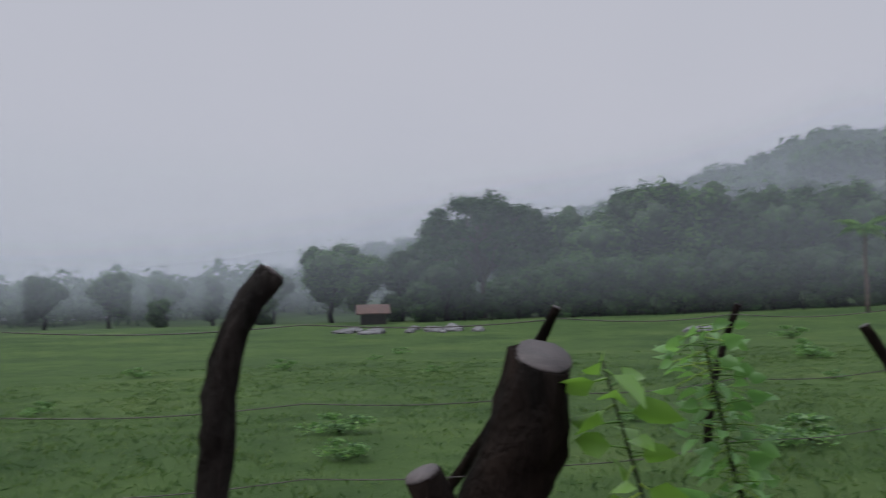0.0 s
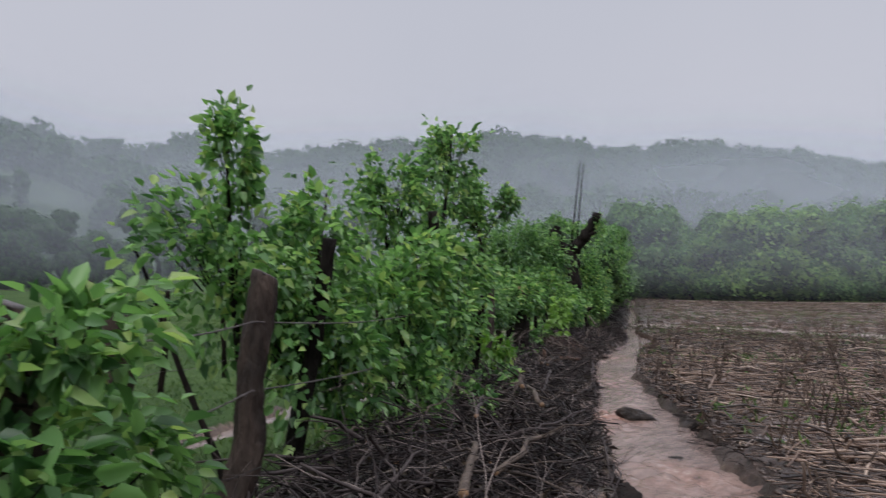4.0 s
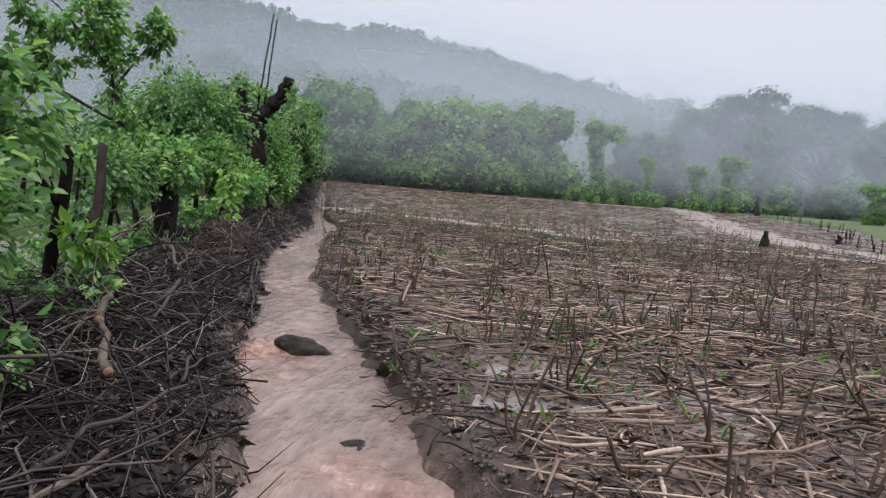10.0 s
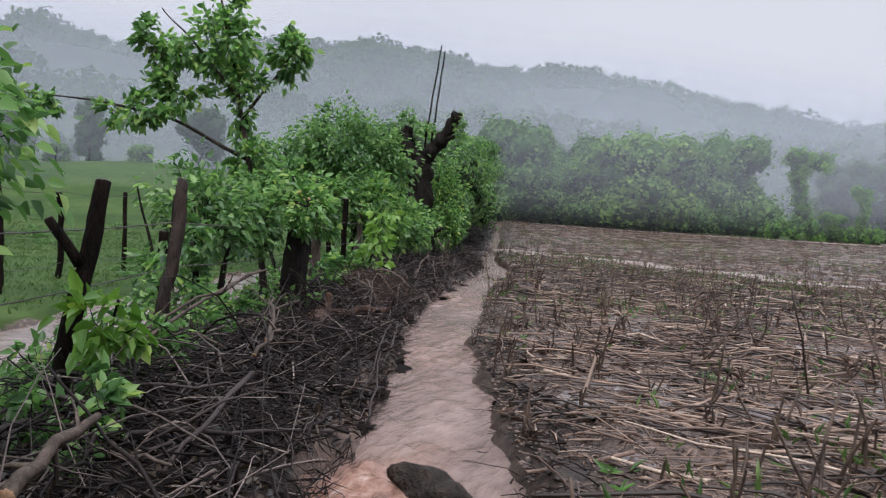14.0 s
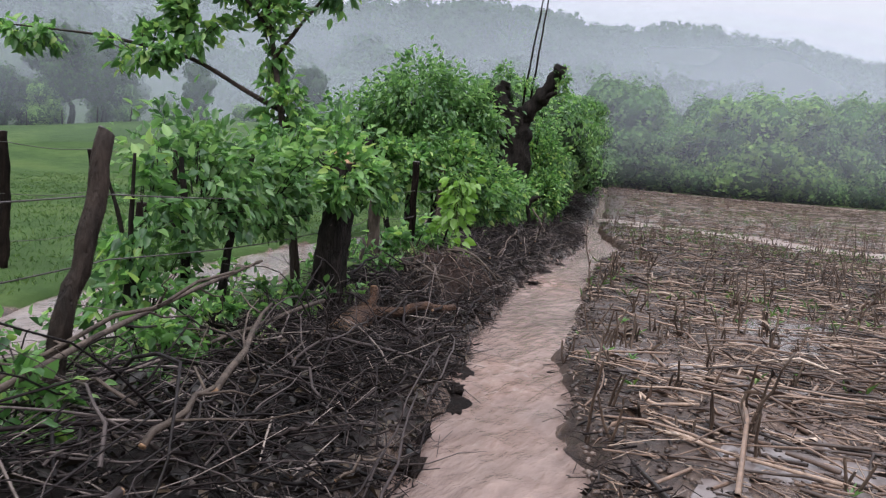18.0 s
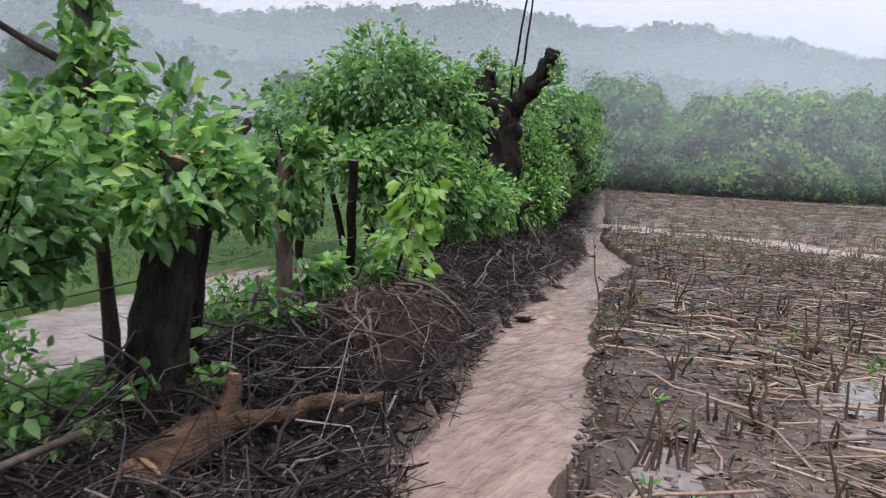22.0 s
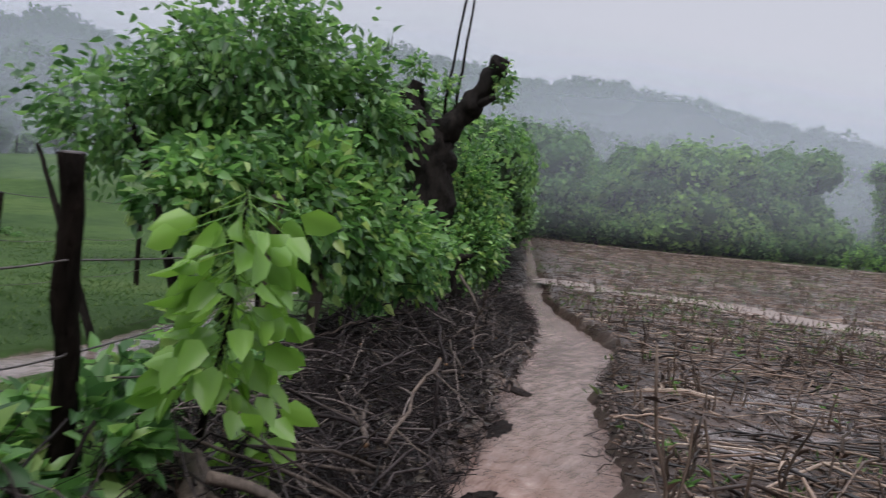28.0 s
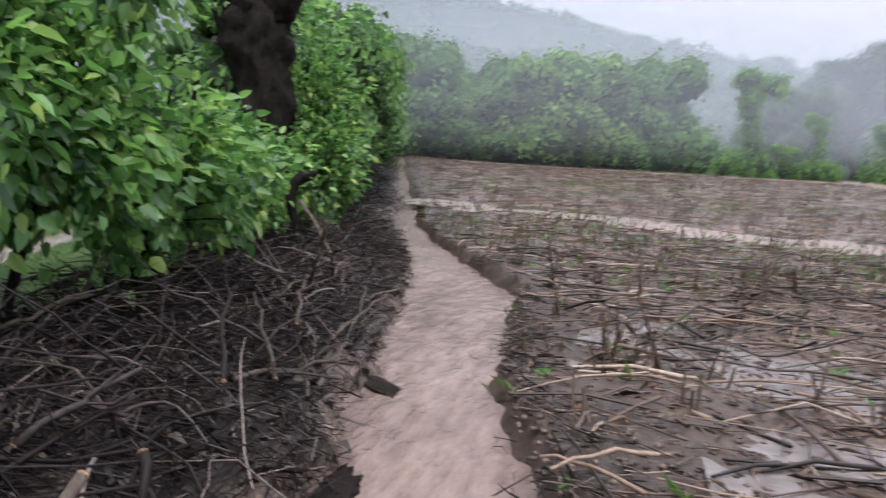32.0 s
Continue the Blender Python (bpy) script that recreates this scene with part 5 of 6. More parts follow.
shrub("leafy_shrub", 8.0, 4.75, [([(8.0, 4.8, 0), (7.9, 4.7, .8), (7.8, 4.6, 1.7)], .05, .015), ([(8.2, 4.8, 0), (8.4, 4.8, .9), (8.5, 4.9, 2.0)], .045, .015)],
      [((7.8, 4.65, 1.3), (.7, .5, .7), .4), ((8.4, 4.8, 1.8), (.65, .55, .6), .35), ((7.6, 4.3, .65), (.6, .4, .45), .25)], 2300, .12, M_LEAF, "bright green leafy shrub over dark brushwood")
shrub("leafy_shrub", 13.9, 7.2, [([(13.9, 7.3, 0), (13.85, 7.2, .8), (13.8, 7.1, 1.6)], .035, .012)], [((13.95, 7.15, 1.25), (.3, .3, .5), .6), ((13.8, 7.0, .5), (.35, .3, .35), .4)], 420, .11, M_LEAF, "tangled green creeper and leaves over thin stems")

# low weeds among the brushwood and along the channel
for x, y, w, n, lf in ((14.4, 6.75, .35, 260, .1), (13.4, 6.35, .35, 240, .1), (12.2, 5.95, .3, 200, .1), (15.6, 7.25, .4, 300, .1), (10.6, 5.0, .35, 240, .11), (8.9, 4.5, .4, 280, .11), (18.2, 8.0, .35, 240, .11), (22.3, 9.4, .4, 300, .11), (23.0, 9.9, .4, 280, .11), (16.3, 8.6, .35, 180, .09), (14.9, 8.2, .4, 200, .09), (13.0, 7.2, .4, 180, .09), (11.9, 6.6, .35, 160, .09), (20.9, 9.9, .4, 220, .1), (19.3, 9.6, .4, 220, .1)):
    z0_ = gz(x, y)
    shrub("weed_clump", x, y, [([(x, y, z0_), (x + .04, y, z0_ + .2), (x + .08, y - .04, z0_ + .42)], .008, .004), ([(x, y, z0_), (x - .06, y + .04, z0_ + .2), (x - .12, y + .06, z0_ + .36)], .008, .004)], [((x, y, z0_ + .28), (w, w, .24), 1.0)], n, lf, M_LEAF, "low green weeds growing through the brushwood", "weed", group="low weeds")

# first leafy wands seen over the pasture
shoot("leafy_shoot", [(0.42, 1.7, 0.3), (0.33, 1.77, 1.0), (0.2, 1.79, 1.52)], .008, 20, .12, M_LEAF_LIME, "yellow-green leafy shoot beside a cut stump", .07, .6)
shoot("leafy_shoot", [(1.2, 3.1, 0.1), (0.95, 3.28, .9), (0.84, 3.3, 1.58)], .014, 150, .1, M_LEAF, "green leafy shoot over the wire fence", .16, .3)
shoot("leafy_shoot", [(0.7, 2.1, 0.0), (0.7, 2.15, .6), (0.72, 2.2, 1.05)], .012, 18, .12, M_LEAF, "low yellow-green leaves at the fence foot", .16, .3)
shoot("broad_leaf_shoot", [(20.85, 8.5, .5), (20.62, 8.2, 1.1), (20.4, 7.98, 1.7)], .02, 110, .175, M_LEAF_LIME, "young shoot with large drooping lime-green leaves", .27, .3, droop=.7)
shoot("broad_leaf_shoot", [(20.95, 8.5, .2), (21.1, 8.4, .45), (21.2, 8.35, .62)], .014, 20, .2, M_LEAF_LIME, "short shoot with large pale green leaves on a cut log", .13, .2, droop=.6)

# old pollard with two poles
def gnarled(pts, radii, rows=30, k=26, amp=.55):
    """A knobbly limb: smooth run of points, swollen and pitted all over."""
    p, u = np.array(pts, float), np.linspace(0, 1, len(pts))
    t = np.linspace(0, 1, rows)
    q = np.stack([np.interp(t, u, p[:, a]) for a in range(3)], -1)
    q[1:-1] = (q[:-2] + 2 * q[1:-1] + q[2:]) / 4
    g = tube(Geo(), q, np.interp(t, u, radii), k)
    v = g.v[-1].reshape(rows, k, 3)
    d = v - q[:, None, :]
    s = RNG.uniform(0, 60)
    v += d * (amp * vnoise(v[..., 0] * 3.3 + v[..., 2] * 2.1 + s, v[..., 1] * 3.3 - v[..., 2] * 2.7, 4) + .4 * amp * vnoise(v[..., 0] * 13 + v[..., 2] * 5 + s, v[..., 1] * 13 - v[..., 2] * 7, 2))[..., None]
    return g


pol = thing("pollard_tree", 32.8, 12.75, gz(32.8, 12.75), "old pollard tree with knobbly black forked trunk and sprouts", "tree")
po = np.array(pol.location)
part("trunk", gnarled(np.array([(32.9, 12.85, -.3), (32.8, 12.75, .6), (32.75, 12.7, 1.3), (32.75, 12.7, 2.0), (32.75, 12.75, 2.6), (32.8, 12.85, 3.1), (32.8, 12.95, 3.5), (32.8, 13.02, 3.8), (32.8, 13.05, 3.95)]) - po, [.58, .52, .47, .44, .45, .52, .54, .42, .2], 40), M_BARK, pol)
part("limb", gnarled(np.array([(32.8, 12.95, 3.1), (32.8, 12.65, 3.6), (32.8, 12.3, 4.0), (32.8, 11.95, 4.35), (32.8, 11.7, 4.75), (32.8, 11.5, 5.1), (32.8, 11.42, 5.3)]) - po, [.36, .33, .28, .24, .22, .21, .16]), M_BARK, pol)
part("limb", gnarled(np.array([(32.8, 12.9, 3.2), (32.8, 13.2, 3.7), (32.8, 13.38, 4.1), (32.8, 13.4, 4.5), (32.8, 13.3, 4.8)]) - po, [.36, .38, .36, .28, .16]), M_BARK, pol)
part("limb", tube(Geo(), np.array([(32.8, 12.1, 4.2), (32.7, 11.7, 4.35), (32.7, 11.4, 4.5)]) - po, [.14, .1, .07], 7, lump=.1), M_BARK, pol)
sp = Geo()
for c, r, m in (((32.8, 13.35, 5.15), (.35, .3, .3), 220), ((32.8, 12.6, 4.75), (.4, .3, .25), 180), ((32.8, 11.4, 5.0), (.35, .3, .35), 220), ((32.5, 13.4, 4.0), (.35, .35, .5), 200), ((32.8, 11.35, 4.5), (.25, .2, .2), 120)):
    p, w = clumps(m, c, r, 14, .25, .5)
    leaves(sp, p - po, w, .13 * RNG.uniform(.6, 1.2, m), .5)
part("regrowth", sp, M_LEAF, pol, kind="stuff")
for tipx, dy in ((0.05, 0.0), (0.3, 0.14)):
    post("leaning_pole", (32.75 + tipx, 12.62 - dy, 4.3), (32.95 + tipx, 12.27 - dy * .3, 7.75 - tipx * .6), .035, .022, "thin dark pole standing in the old pollard", "poles", wob=.02)

# ---------- brushwood along the fence foot ----------
def yl(x):
    return np.interp(x, ST_X, ST_L)


def heap(x, y):
    """Height of the brushwood heap above the ground."""
    yf = FENCE_A[0] + FENCE_A[1] * x
    k = (y - yl(x)) / np.maximum(yf - yl(x), 0.3)
    u = np.clip((x - 15.65) / 1.1, 0, 1)
    hollow = 1 - 0.9 * np.exp(-(np.hypot(x - 15.65 - 1.1 * u, y - 6.5 - 0.3 * u) / 0.45) ** 2)
    return hollow * 0.27 * smooth(-0.02, 0.7, k) * (1 - smooth(1.0, 1.5, k)) * (1 + 0.45 * vnoise(x * 0.8, y * 0.8 + 9, 2))


def brush_at(n, lo, hi, seed_pow=1.0):
    x = lo + (hi - lo) * RNG.random(n) ** seed_pow
    yf = FENCE_A[0] + FENCE_A[1] * x
    k = RNG.beta(1.5, 1.5, n) * 1.32 - 0.08
    y = yl(x) + k * (yf - yl(x))
    return x, y


brush = Geo()
n = 13000
bx, by = brush_at(n, 1.5, 37, 1.1)
bx[::7], by[::7] = brush_at(len(bx[::7]), -12, 1.8)
bz = ground_z(bx, by) + RNG.random(n) ** 0.8 * (heap(bx, by) + 0.02)
ln = RNG.gamma(2.6, 0.16, n).clip(0.12, 1.6)
a = RNG.uniform(0, 2 * np.pi, n)
dz = RNG.normal(0.05, 0.3, n)
d = np.stack([np.cos(a), np.sin(a), dz], -1) * ln[:, None] / 2
p = np.stack([bx, by, bz], -1)
p0, p1 = p - d, p + d
for q in (p0, p1):
    q[:, 1] = np.maximum(q[:, 1], yl(q[:, 0]) - .12 * RNG.random(n) ** 3)
    q[:, 2] = np.maximum(q[:, 2], np.where(q[:, 1] < yl(q[:, 0]), -0.1, -1) + 0.0)
sticks(brush, p0, p1, 0.0038 + 0.010 * RNG.random(n) ** 3, 0.0028, 0.09)
tagged(part("brushwood", brush, M_TWIG), "tangled heap of dark wet cut twigs along the stream", "brushwood", kind="stuff")
fine = Geo()
n = 9000
bx, by = brush_at(n, 14, 36)
bz = ground_z(bx, by) + RNG.random(n) * (heap(bx, by) * 1.15 + 0.03)
a = RNG.uniform(0, 2 * np.pi, n)
ln = RNG.uniform(.15, .5, n)
d = np.stack([np.cos(a), np.sin(a), RNG.normal(.25, .5, n)], -1) * ln[:, None] / 2
p = np.stack([bx, by, bz], -1)
sticks(fine, p - d * .5, p + d, 0.0028, 0.0018, 0.1, 3)
tagged(part("fine_brush", fine, M_TWIG), "fine dark dead twigs bristling over the brushwood", "brushwood", kind="stuff")
far_brush = Geo()
n = 4200
bx, by = brush_at(n, 34, 78)
bz = np.maximum(ground_z(bx, by), -.1) + RNG.random(n) * (heap(bx, by) * 1.2 + .05)
a = RNG.uniform(0, 2 * np.pi, n)
d = np.stack([np.cos(a), np.sin(a), RNG.normal(.15, .4, n)], -1) * RNG.uniform(.2, .7, n)[:, None] / 2
p = np.stack([bx, by, bz], -1)
sticks(far_brush, p - d * .6, p + d, .011, .005, .1, 3)
tagged(part("far_brushwood", far_brush, M_TWIG), "dark brushwood along the far bank under the hedge", "brushwood", kind="stuff")
wand = Geo()
n = 1500
bx, by = brush_at(n, 2, 36, 1.05)
ln = RNG.uniform(.5, 2.2, n) * RNG.random(n) ** .3
a = RNG.normal(.5, 1.1, n) + np.where(RNG.random(n) < .5, np.pi, 0)
ex = bx + np.cos(a) * ln
ey = np.maximum(by + np.sin(a) * ln * .8, yl(ex) + .02)
hz = heap(bx, by)
p0 = np.stack([bx, by, ground_z(bx, by) + hz * RNG.uniform(.3, 1.0, n) + .02], -1)
p1 = np.stack([ex, ey, np.maximum(ground_z(ex, ey), -.15) + heap(ex, ey) * RNG.uniform(.4, 1.3, n) + RNG.random(n) ** 3 * .55 + .02], -1)
bow = RNG.normal(0, .09, (n, 3)) * ln[:, None] + [0, 0, .05]
r = .0035 + .009 * RNG.random(n) ** 2.5
wands(wand, p0, p1, r, r * .4, bow)
tagged(part("brushwood_wands", wand, M_WAND), "long bowed grey twigs sticking out of the brushwood", "brushwood", kind="stuff")
dead = Geo()
n = 17000
bx, by = brush_at(n, 2, 36)
p = np.stack([bx, by, ground_z(bx, by) + RNG.random(n) ** 1.6 * heap(bx, by) * 0.75 + 0.01], -1)
leaves(dead, p, RNG.normal(0, 1, (n, 3)) * [1, 1, .4], RNG.uniform(.05, .13, n), .5, .15, False)
tagged(part("leaf_litter", dead, M_DEADLEAF), "dark sodden dead leaves among the brushwood", "leaf litter", kind="stuff")

# larger cut branches lying on the heap
G_BR = "cut branches"


def branch(p0, p1, r, label, mat=M_TWIG, twigs=3, cut=True, sag=0.03, wob=.016):
    p0, p1 = np.array(p0, float), np.array(p1, float)
    e = thing("cut_branch", *p0, label, "branch", G_BR)
    q = bent((0, 0, 0), p1 - p0, 7, wob, sag)
    wood = part("wood", tube(Geo(), q, np.linspace(r, r * .55, 7), 7, lump=.08), mat, e)
    for i in range(twigs):
        k = RNG.integers(2, 6)
        w = unit(RNG.normal(0, 1, 3) * [1, 1, .5] + unit(p1 - p0) * 1.0)
        part("side_twig", tube(Geo(), bent(q[k], q[k] + w * RNG.uniform(.25, .6), 4, .03), np.linspace(r * .4, r * .15, 4), 5), mat, wood)
    if cut:
        d = unit(q[0] - q[1])
        part("cut_face", tube(Geo(), [q[0] - d * .003, q[0] + d * .006], [r * .95, r * .9], 8), M_CUT, wood)
    return e


for x0, y0, z0, x1, y1, z1, r, m in ((11.9, 4.72, .42, 10.6, 4.3, .2, .022, M_WAND), (12.1, 4.85, .5, 12.55, 4.95, .62, .018, M_BARK_PALE), (12.9, 5.3, .45, 14.3, 6.2, .6, .022, M_BARK_PALE), (11.7, 5.6, .5, 14.6, 6.6, .85, .02, M_BARK_PALE), (12.2, 6.2, .4, 13.3, 5.6, 1.0, .016, M_BARK_PALE),
                                     (22.68, 8.02, .72, 21.9, 8.0, .3, .016, M_BARK_PALE), (22.0, 8.18, .25, 22.5, 8.5, .3, .022, M_BARK_PALE), (23.3, 8.3, .5, 23.1, 8.2, .1, .02, M_TWIG), (7.0, 3.3, .5, 9.0, 4.3, .4, .022, M_WAND), (6.0, 2.6, .3, 7.8, 2.9, .3, .025, M_BARK_PALE), (8.6, 3.4, .4, 9.3, 3.9, .5, .03, M_BARK_PALE),
                                     (9.6, 4.1, .45, 10.4, 4.5, .5, .035, M_BARK_PALE), (5.2, 2.4, .35, 6.6, 3.1, .35, .035, M_BARK_PALE), (24.5, 8.7, .35, 25.6, 9.3, .6, .016, M_TWIG), (26.0, 9.0, .3, 26.6, 9.2, .55, .014, M_BARK_PALE), (17.0, 6.4, .2, 18.3, 6.65, .12, .018, M_TWIG), (15.4, 6.6, .45, 13.4, 6.3, .3, .02, M_BARK_PALE), (27.6, 9.6, .3, 27.2, 9.3, .9, .02, M_BARK_PALE), (28.4, 9.7, .25, 27.9, 9.5, .6, .015, M_TWIG)):
    g0, g1 = gz(x0, y0), gz(x1, y1)
    branch((x0, y0, max(z0, g0 + .03)), (x1, y1, max(z1, g1 + .03)), r, "pale cut branch lying on dark brushwood", m)
for q in range(210):
    x, y = brush_at(1, 3, 34)
    x, y = float(x[0]), float(y[0])
    a_, l_ = RNG.uniform(0, 6.28), RNG.uniform(.5, 1.9)
    x1, y1 = x + math.cos(a_) * l_, y + math.sin(a_) * l_ * .7
    y1 = max(y1, float(yl(x1)) + .05)
    h = float(heap(np.array([x]), np.array([y]))[0])
    branch((x, y, gz(x, y) + h * RNG.uniform(.5, 1.0) + .02), (x1, y1, max(gz(x1, y1), -.08) + float(heap(np.array([x1]), np.array([y1]))[0]) * RNG.uniform(.6, 1.3) + RNG.uniform(.03, .3)), RNG.uniform(.008, .02), "thin crooked cut branch in the brushwood heap", (M_TWIG, M_BARK_PALE, M_WAND, M_TWIG, M_WAND)[q % 5], 2, q % 3 == 0)

# sawn log, uprooted stumps with roots
log = thing("sawn_log", 15.72, 6.62, .12, "fallen reddish log with a fresh orange sawn end", "log")
part("wood", tube(Geo(), bent((0, 0, .0), (.85, .3, .06), 9, .02), np.linspace(.13, .11, 9) * RNG.uniform(.9, 1.1, 9), 16, lump=.14), M_LOG, log)
part("cut_face", tube(Geo(), [(-.014, -.005, .0), (.0, 0, .0)], [.118, .124], 14), M_CUT, log)
stub = part("side_stub", tube(Geo(), bent((.72, .22, .06), (.86, .25, .3), 4, .01), np.linspace(.06, .045, 4), 9, lump=.1), M_LOG, log)
part("stub_face", tube(Geo(), [(.857, .249, .297), (.862, .251, .306)], [.042, .04], 9), M_CUT, stub)
part("thin_end", tube(Geo(), bent((.7, .2, .05), (1.75, -.22, .07), 9, .02), np.linspace(.065, .035, 9), 9, lump=.1), M_LOG, log)
for (fx0, fy0), top, r, lab in (((20.05, 7.75), (20.72, 8.42, .42), .085, "leaning cut stump with torn roots"), ((19.1, 8.45), (19.4, 8.8, .66), .05, "leaning barked stake beside the mossy post"), ((17.9, 8.0), (18.1, 8.12, .75), .032, "pale barked stake standing in brushwood")):
    e = thing("uprooted_stump", fx0, fy0, .05, lab, "stump")
    o = np.array([fx0, fy0, .05])
    part("wood", tube(Geo(), bent((0, 0, 0), np.array(top) - o, 9, .025), np.linspace(r * 1.1, r * .6, 9) * RNG.uniform(.82, 1.15, 9), 11, lump=.16), M_BARK_PALE, e)
sx, sy = np.meshgrid(np.linspace(-1, 1, 70), np.linspace(-1, 1, 50), indexing="ij")
hum_ = np.clip(1 - sx ** 2, 0, 1) ** .8 * smooth(-1, -.35, sy) * (1 - smooth(.3, 1, sy))
gx_, gy_ = 19.4 + sx * 1.35, np.interp(19.4 + sx * 1.35, ST_X, ST_L) + .78 + sy * .62
rough_ = .5 * vnoise(gx_ * 4.1, gy_ * 4.1, 4) + .3 * vnoise(gx_ * 13, gy_ * 13, 3)
sv = np.stack([gx_, gy_, np.maximum(ground_z(gx_, gy_), -.15) - .04 + hum_ * (.42 + .34 * rough_)], -1)
ii, jj = np.meshgrid(np.arange(69), np.arange(49), indexing="ij")
sf = np.stack([ii * 50 + jj, (ii + 1) * 50 + jj, (ii + 1) * 50 + jj + 1, ii * 50 + jj + 1], -1).reshape(-1, 4)
tagged(part("root_soil", Geo().add(sv.reshape(-1, 3), sf), M_SOIL), "lump of torn brown earth held by bared roots", "earth")
roots = Geo()
n = 330
rx = RNG.normal(19.3, .62, n).clip(17.9, 20.6)
ry = yl(rx) + .95 + RNG.normal(0, .22, n)
rz = .12 + .42 * np.exp(-((rx - 19.4) / .85) ** 2) * RNG.uniform(.5, 1, n)
a = RNG.normal(-2.0, 1.2, n)
l_ = RNG.uniform(.2, .85, n)
p0 = np.stack([rx, ry, ground_z(rx, ry) + rz], -1)
ex, ey = rx + np.cos(a) * l_, np.maximum(ry + np.sin(a) * l_, yl(rx) + .08)
p1 = np.stack([ex, ey, np.maximum(ground_z(ex, ey), -.15) + .01 + .12 * RNG.random(n) ** 2], -1)
r = .002 + .006 * RNG.random(n) ** 3
wands(roots, p0, p1, r, r * .45, RNG.normal(0, .1, (n, 3)) + [-.02, -.03, .04])
tagged(part("root_tangle", roots, M_ROOT), "reddish tangle of washed-out fine roots", "roots", kind="stuff")
for q in range(26):
    x = RNG.uniform(18.2, 20.5)
    y = float(yl(x)) + RNG.uniform(.75, 1.1)
    a_, l_ = RNG.normal(-2.1, .6), RNG.uniform(.5, 1.15)
    x1, y1 = x + math.cos(a_) * l_, max(y + math.sin(a_) * l_, float(yl(x)) + .1)
    o = np.array([x, y, gz(x, y) + RNG.uniform(.2, .48)])
    d = np.array([x1, y1, max(gz(x1, y1), -.12) + .03]) - o
    k = np.linspace(0, 1, 11)[:, None]
    side_ = unit(np.cross(d, [0, 0, 1.0]))
    run = d * k + np.array([0, 0, 1]) * (.16 * np.sin(k * np.pi)) + side_ * (RNG.normal(0, .09) * np.sin(k * 2 * np.pi) + RNG.normal(0, .03) * np.sin(k * 5))
    r0_ = .01 + .02 * RNG.random() ** 2
    e = thing("bared_root", *o, "pale curling root washed out of the bank", "root", "bared roots")
    root = part("root", tube(Geo(), run, np.linspace(r0_, r0_ * .35, 11), 7, lump=.12), M_BARK_PALE, e)
    for w in range(2):
        b_ = run[4 + 3 * w]
        part("rootlet", tube(Geo(), bent(b_, b_ + unit(RNG.normal(0, 1, 3) * [1, 1, .3] + unit(d)) * .3 - [0, 0, .04], 5, .03), np.linspace(r0_ * .4, r0_ * .12, 5), 5), M_BARK_PALE, root)
hook = thing("burnt_snag", 30.6, 11.1, .25, "black hooked snag standing over the brushwood", "snag")
part("wood", tube(Geo(), [(.05, 0, -.3), (-.02, .05, .1), (.01, .03, .3), (-.04, .07, .5), (-.03, .09, .66), (0, .03, .8), (.02, -.06, .9), (.03, -.14, .92), (.04, -.24, .97)], [.06, .06, .05, .06, .06, .075, .08, .065, .03], 9, lump=.3), M_BARK, hook)
branch((30.35, 10.95, .85), (29.9, 10.25, .12), .03, "pale stripped pole leaning beside a black snag", M_BARK_PALE, 0)
# clods at the water's edge
for q in range(16):
    x = RNG.uniform(5, 31)
    y = float(yl(x)) + RNG.normal(.02, .1) if q % 5 else float(np.interp(x, ST_X, ST_R)) - RNG.uniform(-.05, .15)
    e = Geo()
    v, f = BALL
    v = v * (1 + 1.0 * vnoise(v[:, 0] * 2.6 + q, v[:, 1] * 2.6 + v[:, 2] * 2, 4)[:, None])
    v = v * RNG.uniform(.5, 1.2, 3) * [.16, .1, .045]
    e.add(v, f)
    ob = part("mud_clod", e, M_CLOD)
    ob.location = (x, y, -.17)
    tagged(ob, "dark clod of mud at the stream edge", "clod", "mud clods")

# rafts of twigs stranded along both banks
raft = Geo()
n = 3600
rx = RNG.uniform(4, 34, n)
side = RNG.random(n) < .6
ry = np.where(side, yl(rx) + RNG.normal(.06, .09, n), np.interp(rx, ST_X, ST_R) - RNG.normal(.2, .15, n))
keep = vnoise(rx * 1.7, ry * 1.7 + 60, 3) > -.05
rx, ry = rx[keep], ry[keep]
n = len(rx)
a = RNG.normal(.35, .7, n)
d = np.stack([np.cos(a), np.sin(a), RNG.normal(0, .12, n)], -1) * RNG.gamma(2.5, .05, n).clip(.04, .3)[:, None]
p = np.stack([rx, ry, np.maximum(ground_z(rx, ry), -.2) + .015 + .05 * RNG.random(n)], -1)
sticks(raft, p - d, p + d, .003 + .007 * RNG.random(n) ** 3, .0025, .1)
tagged(part("stranded_twigs", raft, M_TWIG), "dark twigs and trash stranded along the stream banks", "brushwood", kind="stuff")

# rock in the stream
bm = bmesh.new()
bmesh.ops.create_icosphere(bm, subdivisions=4, radius=1)
v = np.array([w.co[:] for w in bm.verts])
f = [[w.index for w in fc.verts] for fc in bm.faces]
bm.free()
v *= (1 + .3 * vnoise(v[:, 0] * 1.6 + 3, v[:, 1] * 1.6 + v[:, 2] * 1.3, 4))[:, None]
v[:, 2] += .3 * v[:, 1]
rock = part("stream_rock", Geo().add(v * [.18, .3, .15], f), M_ROCK)
rock.location = (12.1, 3.47, -.22)
rock.rotation_euler = (0, 0, radians(-8))
tagged(rock, "dark wet boulder parting the muddy stream", "rock")
